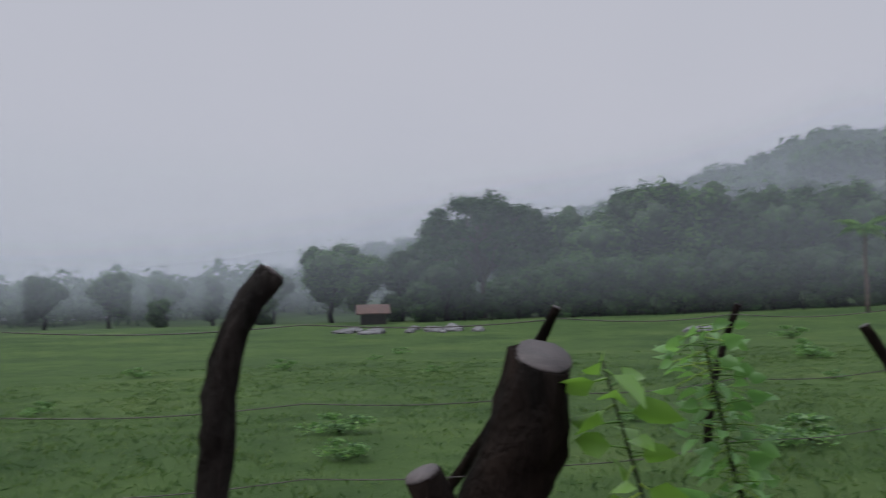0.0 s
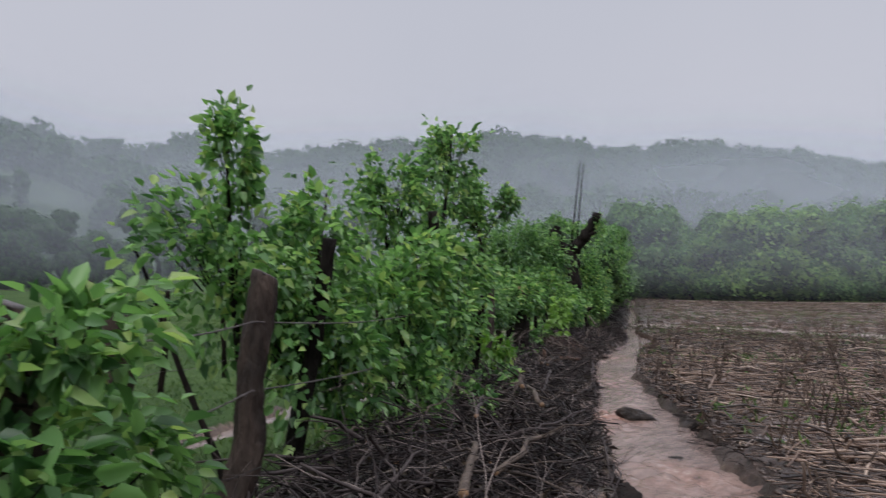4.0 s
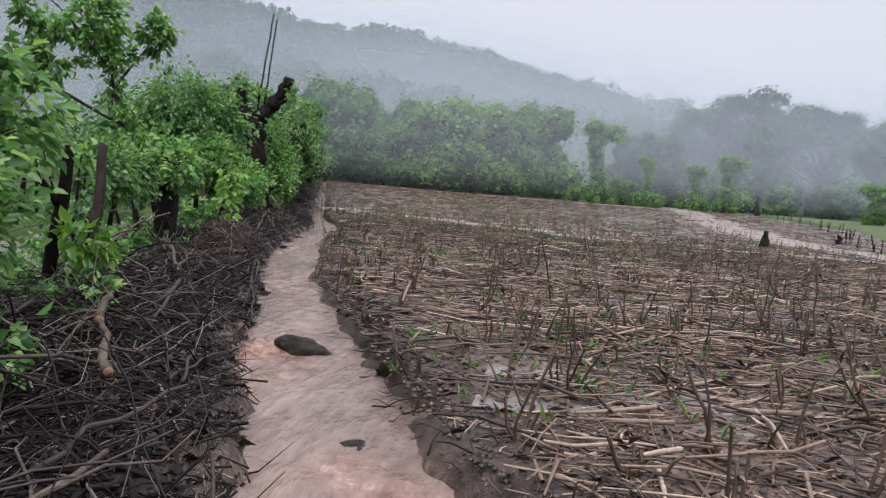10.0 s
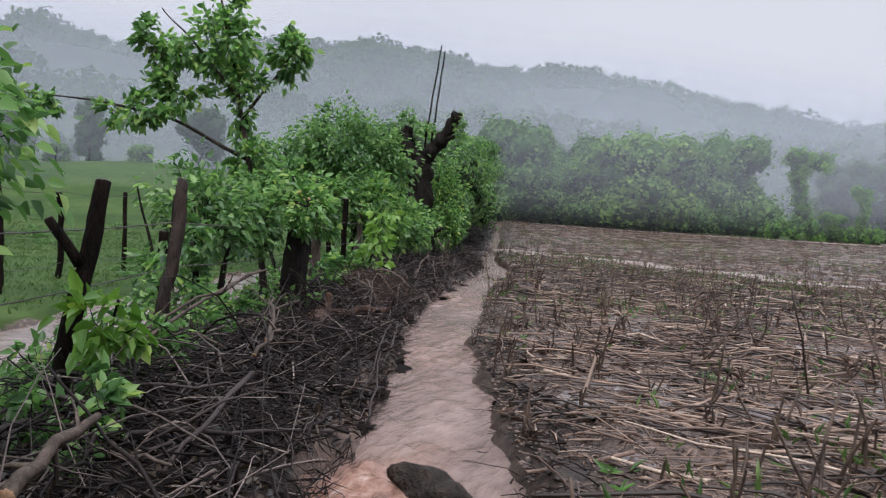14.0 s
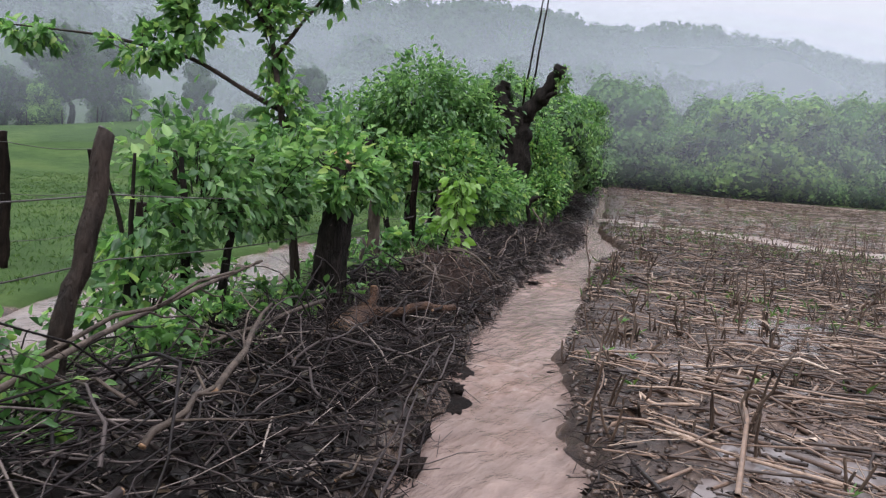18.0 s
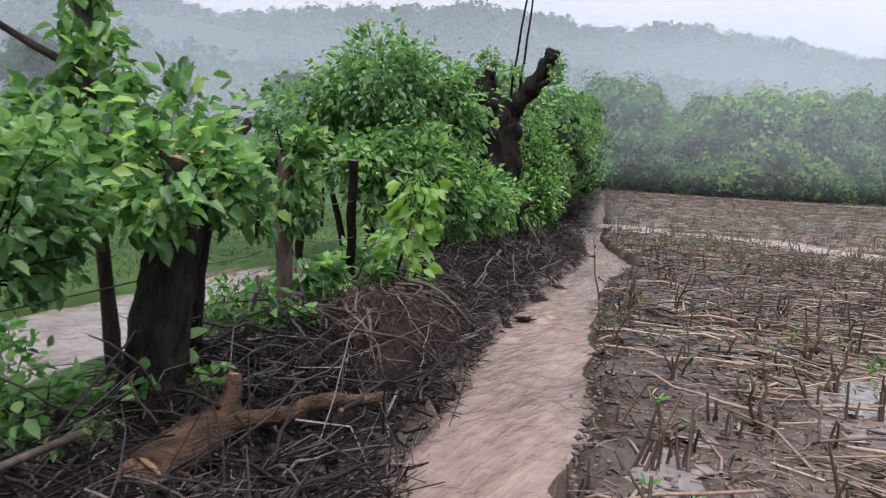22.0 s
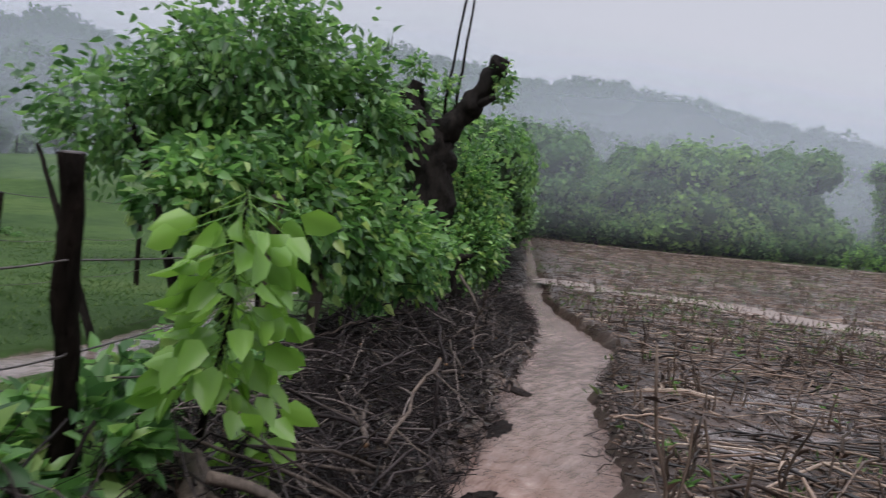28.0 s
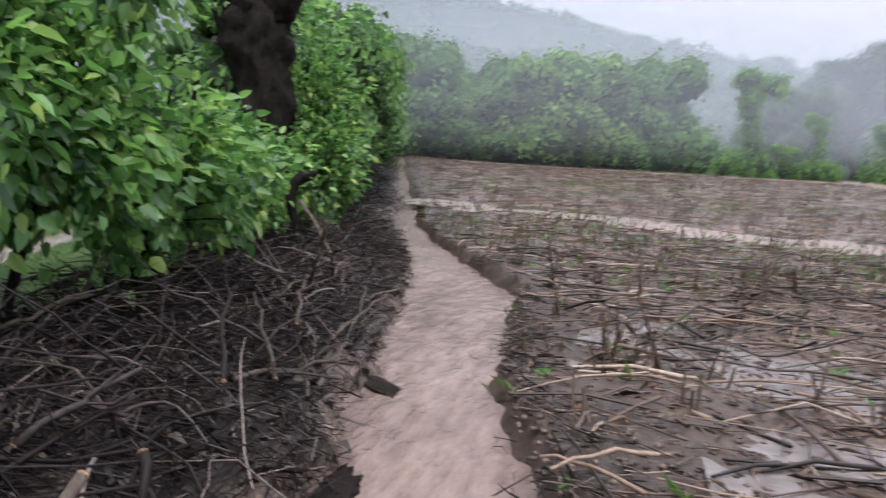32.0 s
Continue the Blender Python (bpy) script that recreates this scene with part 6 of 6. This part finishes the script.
# half-drowned stones of the rapid
for x, y, sx_, sy_, sz_ in ((9.66, 2.28, .13, .1, .035), (7.95, 1.08, .14, .17, .12)):
    ob = part("stream_stone", Geo().add(v * RNG.uniform(.85, 1.15, 3) * [sx_, sy_, sz_], f), M_ROCK)
    ob.location = (x, y, -.225)
    ob.rotation_euler = (0, 0, RNG.uniform(-.5, .5))
    tagged(ob, "half-drowned brown stone in the muddy rapid", "rock", "stream stones")
# tongues of black mud and trash that the bank pushes into the water
for x, y, ln_, wd_, a_ in ((9.3, 2.98, .38, .14, .2), (8.3, 2.55, .5, .16, .3), (7.85, 2.22, .45, .15, .1), (7.2, 2.0, .4, .2, .2), (14.75, 5.12, .4, .14, .5), (15.5, 5.25, .42, .16, .2), (12.95, 4.5, .3, .12, .3), (16.4, 5.65, .4, .14, .3), (24.6, 8.1, .45, .15, .2), (22.3, 7.7, .5, .16, .3), (26.4, 8.45, .4, .13, .3), (10.4, 3.5, .36, .14, .3)):
    k = v * (1 + .3 * vnoise(v[:, 0] * 5.1 + x, v[:, 1] * 6.1 + v[:, 2] * 3.3, 4) + .35 * vnoise(v[:, 0] * 2.1 + x, v[:, 1] * 2.1, 2))[:, None]
    ob = part("mud_spit", Geo().add(k * [ln_ * .75, wd_ * .8, .028], f), M_CLOD)
    ob.location = (x, y + .06, -.2)
    ob.rotation_euler = (0, 0, a_ + RNG.normal(0, .15))
    tagged(ob, "tongue of black mud reaching into the stream", "mud", "mud spits")
# rubble in the pasture
for q in range(26):
    if q < 22:
        x, y = polar(RNG.uniform(101.5, 111.5), RNG.uniform(58, 66))
        s = RNG.uniform(.35, .9)
    else:
        x, y = polar(RNG.uniform(84.5, 86), 52)
        s = RNG.uniform(.6, 1.1)
    ob = part("fieldstone", Geo().add(v * RNG.uniform(.6, 1.3, 3) * [s, s, s * .45], f), M_STONE)
    ob.location = (x, y, gz(x, y) + .05)
    tagged(ob, "pale grey boulder lying in the pasture", "boulder", "pasture boulders")
bag = part("plastic_bag", Geo().add(v * [.09, .11, .07] * (1 + .2 * vnoise(v[:, 0] * 5, v[:, 1] * 5, 2))[:, None], f), M_PLASTIC)
bag.location = (5.55, 2.15, .12)
tagged(bag, "crumpled soiled white plastic bag on the brushwood", "bag")

# ---------- stubble field ----------


def field_pts(n, lo, hi, power=1.0):
    x = lo + (hi - lo) * RNG.random(n) ** power
    top = np.interp(x, ST_X, ST_R)
    low_ = np.interp(x, [-14, 40, 46, 52, 60, 70, 80, 92], [-15, -15.3, -16.5, -18, -19.5, -20.5, -18, -12])
    y = low_ + (top - low_) * RNG.random(n) ** .8
    return x, y


def top_z(x, y):
    return np.maximum(ground_z(x, y), far_rise(x, y) - 0.012)


def litter(n, lo, hi, power, lmean, rad, lift):
    g = Geo()
    x, y = field_pts(n, lo, hi, power)
    bare = vnoise(x * .4 + 30, y * .4, 3) + .3 * RNG.normal(0, 1, n)
    pile = 1.5 * smooth(-.1, .7, vnoise(x * .9 + 11, y * .9, 3))
    dry = (bare + .3 * pile > -.02) & (flood_at(x, y) < RNG.uniform(.2, 1.1, n)) & (np.interp(x, ST_X, ST_R) - y > RNG.random(n) ** 1.3 * 2.6)
    dry &= (ground_z(x, y) > far_rise(x, y) - .025) | (RNG.random(n) < .35)
    x, y, pile = x[dry], y[dry], pile[dry]
    n = len(x)
    ln = RNG.gamma(1.7, lmean / 1.7, n).clip(.1, 2.1)
    a = np.where(RNG.random(n) < .45, 1.75 + 1.1 * vnoise(x * .5 + 8, y * .5, 2) + RNG.normal(0, .3, n), RNG.uniform(0, np.pi, n))
    d = np.stack([np.cos(a), np.sin(a)], -1) * ln[:, None] / 2
    ends = []
    for s in (-1, 1):
        ex, ey = x + s * d[:, 0], y + s * d[:, 1]
        ey = np.minimum(ey, np.interp(ex, ST_X, ST_R) + .02)
        ends.append(np.stack([ex, ey, top_z(ex, ey) + rad * .6 + RNG.random(n) ** 2.2 * lift * (.4 + pile)], -1))
    r = rad * (.4 + 1.3 * RNG.random(n) ** 2.2)
    sticks(g, ends[0], ends[1], r, r * .7, .05, 5)
    return g


tagged(part("stalk_litter", litter(30000, 4, 23.5, 1.1, .5, .0118, .11), M_STALK), "flattened pale and dark maize stalks strewn over mud", "stubble", kind="stuff")
tagged(part("sodden_stalk_litter", litter(14500, 23, 36, 1.15, .5, .0118, .11), M_STALK_WET), "sodden dark maize stalks matted over wet mud", "stubble", kind="stuff")
tagged(part("stalk_litter", litter(5200, -14, 4.3, 1, .5, .0105, .09), M_STALK), "flattened pale and dark maize stalks strewn over mud", "stubble", kind="stuff")
tagged(part("stalk_litter_far", litter(16000, 30, 92, 1.1, .5, .013, .07), M_STALK), "flattened maize stalks covering the far field", "stubble", kind="stuff")
long_ = Geo()
n = 760
x, y = field_pts(n, 4, 34, 1.2)
ln = RNG.uniform(.8, 2.1, n)
a = np.where(RNG.random(n) < .6, RNG.normal(1.75, .45, n), RNG.uniform(0, np.pi, n))
ends = []
for s in (-1, 1):
    ex = x + s * np.cos(a) * ln / 2
    ey = np.minimum(y + s * np.sin(a) * ln / 2, np.interp(ex, ST_X, ST_R) - .05)
    ends.append(np.stack([ex, ey, top_z(ex, ey) + .03 + .1 * RNG.random(n) ** 2], -1))
r = RNG.uniform(.007, .014, n)
wands(long_, ends[0], ends[1], r, r * .7, np.stack([RNG.normal(0, .06, n), RNG.normal(0, .06, n), RNG.uniform(0, .03, n)], -1), 6)
tagged(part("long_stalks", long_, M_STALK), "long fallen maize stalks lying across the field", "stubble", kind="stuff")
crumb = Geo()
n = 15000
x, y = field_pts(n, 4, 30, 1.15)
y = np.where(RNG.random(n) < .35, np.interp(x, ST_X, ST_R) - RNG.random(n) ** 1.5 * 3, y)
o = np.stack([x, y, top_z(x, y)], -1)
s = RNG.uniform(.008, .034, n)[:, None, None] * RNG.uniform(.6, 1.3, (n, 6, 1)) * np.array([1.2, 1.2, .6])
six = np.array([(1, 0, 0), (0, 1, 0), (-1, 0, 0), (0, -1, 0), (0, 0, 1), (0, 0, -1.0)])
tri = np.array([(0, 1, 4), (1, 2, 4), (2, 3, 4), (3, 0, 4), (1, 0, 5), (2, 1, 5), (3, 2, 5), (0, 3, 5)])
turn = RNG.uniform(0, 6.28, n)
ca, sa = np.cos(turn)[:, None], np.sin(turn)[:, None]
v6 = six[None] * s
v6 = np.stack([v6[..., 0] * ca - v6[..., 1] * sa, v6[..., 0] * sa + v6[..., 1] * ca, v6[..., 2]], -1) + o[:, None]
crumb.add(v6, (np.arange(n)[:, None, None] * 6 + tri[None]).reshape(-1, 3))
tagged(part("mud_crumbs", crumb, M_CRUMB), "crumbled wet mud lying between the stalks", "mud", kind="stuff")
trash = Geo()
n = 42000
x, y = field_pts(n, 4, 40, 1.3)
keep = (ground_z(x, y) > far_rise(x, y) - .014) | (RNG.random(n) < .15)
x, y = x[keep], y[keep]
n = len(x)
ln = RNG.uniform(.06, .32, n)
a = RNG.uniform(0, 2 * np.pi, n)
z = top_z(x, y)
d = np.stack([np.cos(a), np.sin(a), RNG.normal(.04, .12, n)], -1) * ln[:, None] / 2
p = np.stack([x, y, z + .012], -1)
sticks(trash, p - d * [1, 1, 0], p + d, RNG.uniform(.003, .008, n), .003, .06, 3)
tagged(part("fine_litter", trash, M_STALK), "fine broken stems and trash pressed into wet mud", "stubble", kind="stuff")
husk = Geo()
n = 20000
x, y = field_pts(n, 4, 42, 1.25)
keep = (ground_z(x, y) > far_rise(x, y) - .014) | (RNG.random(n) < .15)
x, y = x[keep], y[keep]
n = len(x)
p = np.stack([x, y, top_z(x, y) + .006 + .03 * RNG.random(n)], -1)
leaves(husk, p, RNG.normal(0, 1, (n, 3)) * [1, 1, .18], RNG.uniform(.08, .24, n), .09, .03, False)
tagged(part("husk_litter", husk, M_STALK), "shredded dry maize husks pressed into the mud", "stubble", kind="stuff")

# standing stalks: clumps of broken stems from one root, a few models copied
models = []
for q in range(9):
    hgt = (.16, .2, .26, .3, .36, .42, .5, .7, 1.15)[q]
    e = thing("standing_stalk", 0, 0, 0, "broken brown maize stalk standing in the mud", "stalk", "standing stalks")
    for w in range(1 + (q * 7) % 4):
        o_, h_ = RNG.normal(0, .035, 2) * (w > 0), hgt * (1 if w == 0 else RNG.uniform(.3, .9))
        part("stem", tube(Geo(), bent((o_[0], o_[1], -.06), (o_[0] + RNG.normal(0, .06), o_[1] + RNG.normal(0, .06), h_), 6, .014), np.linspace(.015, .009, 6) * (1.1 if q < 7 else .9), 7, lump=.14), M_STAND, e)
    g = Geo()
    for w in range(18):
        a_ = RNG.uniform(0, 6.28)
        leaves(g, [(RNG.normal(0, .02), RNG.normal(0, .02), 0 if w < 12 else RNG.uniform(.1, .9) * hgt)], [(math.cos(a_), math.sin(a_), RNG.uniform(-.2, 1.6))], RNG.uniform(.05, .16), .2, .1, False)
    part("husk_fringe", g, M_STALK, e, kind="stuff")
    models.append(e)
n = 276
x, y = field_pts(n, 5.5, 34, 1.35)
for i, e in enumerate(models):
    e.location = (9 + 2 * i, -1.5 - .3 * i, gz(9 + 2 * i, -1.5 - .3 * i))
for i in range(n):
    m_ = Euler((RNG.normal(0, .2), RNG.normal(0, .2), RNG.uniform(0, 6.28)))
    copy_thing(models[int(RNG.choice(9, p=[.13, .14, .15, .14, .13, .12, .09, .06, .04]))], Matrix.LocRotScale((x[i], y[i], gz(x[i], y[i])), m_, None))
stand = Geo()
n = 2600
x, y = field_pts(n, 8, 92, 1.05)
x, y = np.repeat(x, 3) + RNG.normal(0, .045, 3 * n), np.repeat(y, 3) + RNG.normal(0, .045, 3 * n)
n = len(x)
z = ground_z(x, y)
hg = RNG.gamma(2.6, .085, n).clip(.06, .6)
sticks(stand, np.stack([x, y, z - .05], -1), np.stack([x + RNG.normal(0, .16, n) * hg * 2, y + RNG.normal(0, .16, n) * hg * 2, z + hg], -1), .013, .008, .03)
tagged(part("standing_stubble", stand, M_STAND), "countless broken stalks standing across the field", "stubble", kind="stuff")
for x, y, h in ((30.6, 2.75, 1.4), (30.9, 2.5, 1.1), (15.1, -1.6, 1.2), (15.3, -1.75, 1.05), (22.8, 4.1, .9), (21.7, 1.6, .95), (18.9, 2.2, .8)):
    e = thing("tall_stalk", x, y, gz(x, y), "tall dead weed stalk upright in the stubble", "stalk", "tall stalks")
    part("stem", tube(Geo(), bent((0, 0, -.05), (RNG.normal(0, .08), RNG.normal(0, .08), h), 7, .02), np.linspace(.014, .006, 7), 6, lump=.15), M_STAND, e)
    g = Geo()
    n = 30
    c = np.stack([RNG.normal(0, .015, n), RNG.normal(0, .015, n), RNG.uniform(.1, h, n)], -1)
    sticks(g, c, c + RNG.normal(0, .035, (n, 3)), .004, .002, .1)
    part("husk_fringe", g, M_STAND, e, kind="stuff")
# seedlings
for i, (x, y) in enumerate(zip(*field_pts(190, 6, 34, 1.0))):
    e = thing("seedling", x, y, gz(x, y), "small bright green seedling sprouting in mud", "seedling", "seedlings")
    m = 5
    a = np.arange(m) * 1.3 + i
    w_ = np.stack([np.cos(a), np.sin(a), RNG.uniform(.7, 1.6, m)], -1)
    for q in range(m):
        part("leaf", leaves(Geo(), np.zeros((1, 3)), w_[q:q + 1], RNG.uniform(.05, .14), .22, .08), M_LEAF, e)
sprout = Geo()
n = 9000
x, y = field_pts(n, 8, 70, 1.0)
fresh = vnoise(x * .22 + 4, y * .22 + 17, 3) + .25 * RNG.normal(0, 1, n) > .18
x, y = np.repeat(x[fresh], 3), np.repeat(y[fresh], 3)
n = len(x)
x, y = x + RNG.normal(0, .05, n), y + RNG.normal(0, .05, n)
leaves(sprout, np.stack([x, y, top_z(x, y) + .01], -1), RNG.normal(0, .7, (n, 3)) * [1, 1, 0] + [0, 0, 1], RNG.uniform(.07, .2, n), .16, .05, False)
tagged(part("weed_sprouts", sprout, M_GRASS), "sparse green weed sprouts coming up through the stubble", "weeds", kind="stuff")
# burnt stumps on the far side
for x, y, h in ((41.8, -8.7, .75), (52, -15.5, .5), (88.2, -19.9, 1.9)):
    e = thing("charred_stump", x, y, farz(x, y), "short charred tree stump in the stubble", "stump")
    g = Geo()
    tube(g, bent((0, 0, -.1), (.04 * h, .05, h), 6, .04), np.linspace(.22, .09, 6) * (.9 + h * .25), 9, lump=.25)
    part("wood", g, M_BARK, e)

# clipped live-fence trees on the field's far side: heads of regrowth on a leafy stem, brush round the foot
for x, y, h, w, foot in ((91.6, -2.95, 9.3, 2.2, 2.4), (92.8, -9.1, 5.6, .85, 1.7), (91.5, -13.9, 4.9, 1.0, 1.5), (90.2, -16.9, 6.2, 1.35, 1.2), (93.5, -6.5, 2.8, 1.1, 1.4), (82, -29, 3.6, 1.3, 1.0), (80, -31.5, 3.4, 1.3, 1.0)):
    z0 = farz(x, y)
    e = thing("pollard_tree", x, y, z0, "narrow lopped tree with leafy regrowth at the field edge", "tree", "lopped trees")
    lean_ = RNG.normal(0, .25, 2)
    part("trunk", tube(Geo(), bent((0, 0, -.3), (lean_[0], lean_[1], h * .85), 6, .1), np.linspace(.24, .1, 6), 7, lump=.1), M_BARK, e)
    g, core = Geo(), Geo()
    lobes = [((lean_[0], lean_[1] + w * .45, h * .9), (w * .6, w * .62, h * .11), 420), ((lean_[0], lean_[1] - w * .5, h * .84), (w * .6, w * .6, h * .12), 420), ((lean_[0], 0, h * .74), (w * .5, w * .5, h * .1), 300)]
    lobes += [((RNG.normal(0, .1), RNG.normal(0, .25), h * k_), (w * .42, w * .42, h * .12), 260) for k_ in (.28, .44, .6)]
    lobes += [((RNG.normal(0, .4), foot * k_, h * .12), (foot * .4, foot * .42, h * .15), 300) for k_ in (-.65, .05, .7)]
    for c, r, m in lobes:
        c, r = np.array(c), np.array(r)
        p, wv = clumps(m * 2, c, r, 16, .24, .6)
        leaves(g, p, wv, .27 * RNG.uniform(.6, 1.3, m * 2), .7, .12, False, (p - c) / r)
        # added dark lump, its colour standing for shade within the lobe
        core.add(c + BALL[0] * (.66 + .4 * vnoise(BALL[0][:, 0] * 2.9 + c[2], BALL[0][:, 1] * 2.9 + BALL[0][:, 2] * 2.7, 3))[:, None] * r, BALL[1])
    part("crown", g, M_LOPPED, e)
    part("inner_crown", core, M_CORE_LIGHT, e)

# ---------- pasture ----------
blades = Geo()
n = 60000
x = RNG.uniform(-14, 40, n)
y = FENCE_A[0] + FENCE_A[1] * x + .6 + 24 * RNG.random(n) ** 1.5
i_d = np.abs(y - np.interp(x, IN_X, IN_Y)) / np.interp(x, IN_X, IN_W)
ok = ((x < 7) | (i_d > 1.5)) & ((x < 7) | (y > np.interp(x, IN_X, IN_Y)) | (RNG.random(n) < .8))
x, y = x[ok], y[ok]
n = len(x)
p = np.stack([x, y, ground_z(x, y)], -1)
leaves(blades, p, RNG.normal(0, .45, (n, 3)) + [0, 0, 1], RNG.uniform(.03, .11, n) * (1 + .6 * vnoise(x * .5, y * .5, 2)), .16, .05, False)
n = 9000
tx_ = RNG.uniform(-14, 34, n)
ty_ = FENCE_A[0] + FENCE_A[1] * tx_ + .5 + 30 * RNG.random(n) ** 1.3
ok = ((tx_ < 7) | (np.abs(ty_ - np.interp(tx_, IN_X, IN_Y)) > np.interp(tx_, IN_X, IN_W) * 1.6)) & (vnoise(tx_ * .4, ty_ * .4, 3) > -.2)
tx_, ty_ = np.repeat(tx_[ok], 8), np.repeat(ty_[ok], 8)
n = len(tx_)
x, y = tx_ + RNG.normal(0, .07, n), ty_ + RNG.normal(0, .07, n)
leaves(blades, np.stack([x, y, ground_z(x, y)], -1), RNG.normal(0, .5, (n, 3)) + [0, 0, .8], RNG.uniform(.04, .11, n), .15, .05, False)
tagged(part("pasture_grass", blades, M_GRASS), "short wet green pasture grass", "grass", kind="stuff")
for x, y, s in ((-2.5, 11.0, 1.0), (-2.0, 9.0, .7), (-7.8, 26.4, .9), (10.6, 27.2, 1.5), (11.2, 29, 1.3), (16.5, 45, 1.8), (-4.9, 36.5, 1.0), (-2.2, 23.5, .6), (-5.4, 31.7, .6), (3.8, 9.9, 1.1), (5.0, 9.6, .9), (3.2, 9.4, .7), (6.1, 9.4, .9), (2.0, 12, .5), (-12, 24, .8), (20, 34, 1.0), (25, 22, .7), (14.5, 13.2, .6), (19.5, 13.2, .7), (28, 26, .9), (36, 30, 1.0), (-9, 14, .6), (1.0, 17, .5), (8, 19, .6)):
    plant(T_BUSH, x, y, s * .68, RNG.uniform(.5, .9))

# palm among the far trees
px, py = 32.2, 69.2
palm = thing("palm_tree", px, py, farz(px, py), "coconut palm with drooping fronds before the wood", "palm")
part("trunk", tube(Geo(), bent((0, 0, -.3), (.3, .2, 7.6), 7, .05), np.linspace(.2, .13, 7), 8), M_BARK_PALE, palm)
for q in range(13):
    g = Geo()
    a_ = q * 2.4
    L_ = RNG.uniform(2.2, 3.0)
    k = np.linspace(0, 1, 15)
    el = RNG.uniform(.1, 1.1)
    r_ = L_ * k
    rib = np.stack([np.cos(a_) * r_ * np.cos(el * .6), np.sin(a_) * r_ * np.cos(el * .6), r_ * math.sin(el) - 1.5 * k ** 2], -1) + [.3, .2, 7.6]
    side = np.array([-math.sin(a_), math.cos(a_), 0])
    for s in (-1, 1):
        leaves(g, rib[2:], side * s + [0, 0, -.6] + np.array([math.cos(a_), math.sin(a_), 0]) * .5, .75 * np.sin(k[2:] * 2.6 + .3).clip(.2), .16, .05, False)
    tube(g, rib, np.linspace(.04, .01, 15), 4)
    part("frond", g, M_WOODS_LIGHT, palm)


def house(x, y, az_, w, d_, h, rise, label, roof_mat, wall_mat=M_WALL):
    """A small farm building with pitched roof, door and window."""
    z0 = farz(x, y)
    e = thing("farm_house", x, y, z0, label, "house")
    e.rotation_euler = (0, 0, radians(az_))

    def block(nm, lo, hi, mat, par):
        vv = np.array([(a, b, c) for a in (lo[0], hi[0]) for b in (lo[1], hi[1]) for c in (lo[2], hi[2])])
        return part(nm, Geo().add(vv, [[0, 1, 3, 2], [4, 6, 7, 5], [0, 4, 5, 1], [2, 3, 7, 6], [0, 2, 6, 4], [1, 5, 7, 3]]), mat, par, shade=False)

    wall = block("wall", (-w / 2, -d_ / 2, -.4), (w / 2, d_ / 2, h), wall_mat, e)
    block("door", (-w * .1, -d_ / 2 - .05, 0), (w * .1, -d_ / 2 - .003, h * .85), M_DARKOPEN, wall)
    block("window", (w * .22, -d_ / 2 - .05, h * .4), (w * .38, -d_ / 2 - .003, h * .75), M_DARKOPEN, wall)
    o = .45
    for s in (-1, 1):
        vv = np.array([(-w / 2 - o, s * (d_ / 2 + o), h - .15), (w / 2 + o, s * (d_ / 2 + o), h - .15), (w / 2 + o, 0, h + rise), (-w / 2 - o, 0, h + rise)], float)
        vv = np.concatenate([vv, vv + [0, 0, .12]])
        part("roof_slope", Geo().add(vv, [[0, 1, 2, 3], [7, 6, 5, 4], [0, 4, 5, 1], [1, 5, 6, 2], [2, 6, 7, 3], [3, 7, 4, 0]]), roof_mat, e, shade=False)
    vv = np.array([(-w / 2, -d_ / 2, h), (-w / 2, d_ / 2, h), (-w / 2, 0, h + rise), (w / 2, -d_ / 2, h), (w / 2, d_ / 2, h), (w / 2, 0, h + rise)])
    part("gable", Geo().add(vv, [[0, 2, 1], [3, 4, 5]]), wall_mat, e, shade=False)


hx0, hy0 = polar(107.2, 79)
house(hx0, hy0, 12, 2.6, 2.4, 1.15, .8, "small dark hut with red clay tile roof at the wood edge", M_ROOF, M_DARKOPEN)
hx0, hy0 = polar(67.7, 86)
house(hx0, hy0, -20, 2.6, 2.2, 1.3, .4, "small pale-roofed shed at the wood edge", M_WALL)
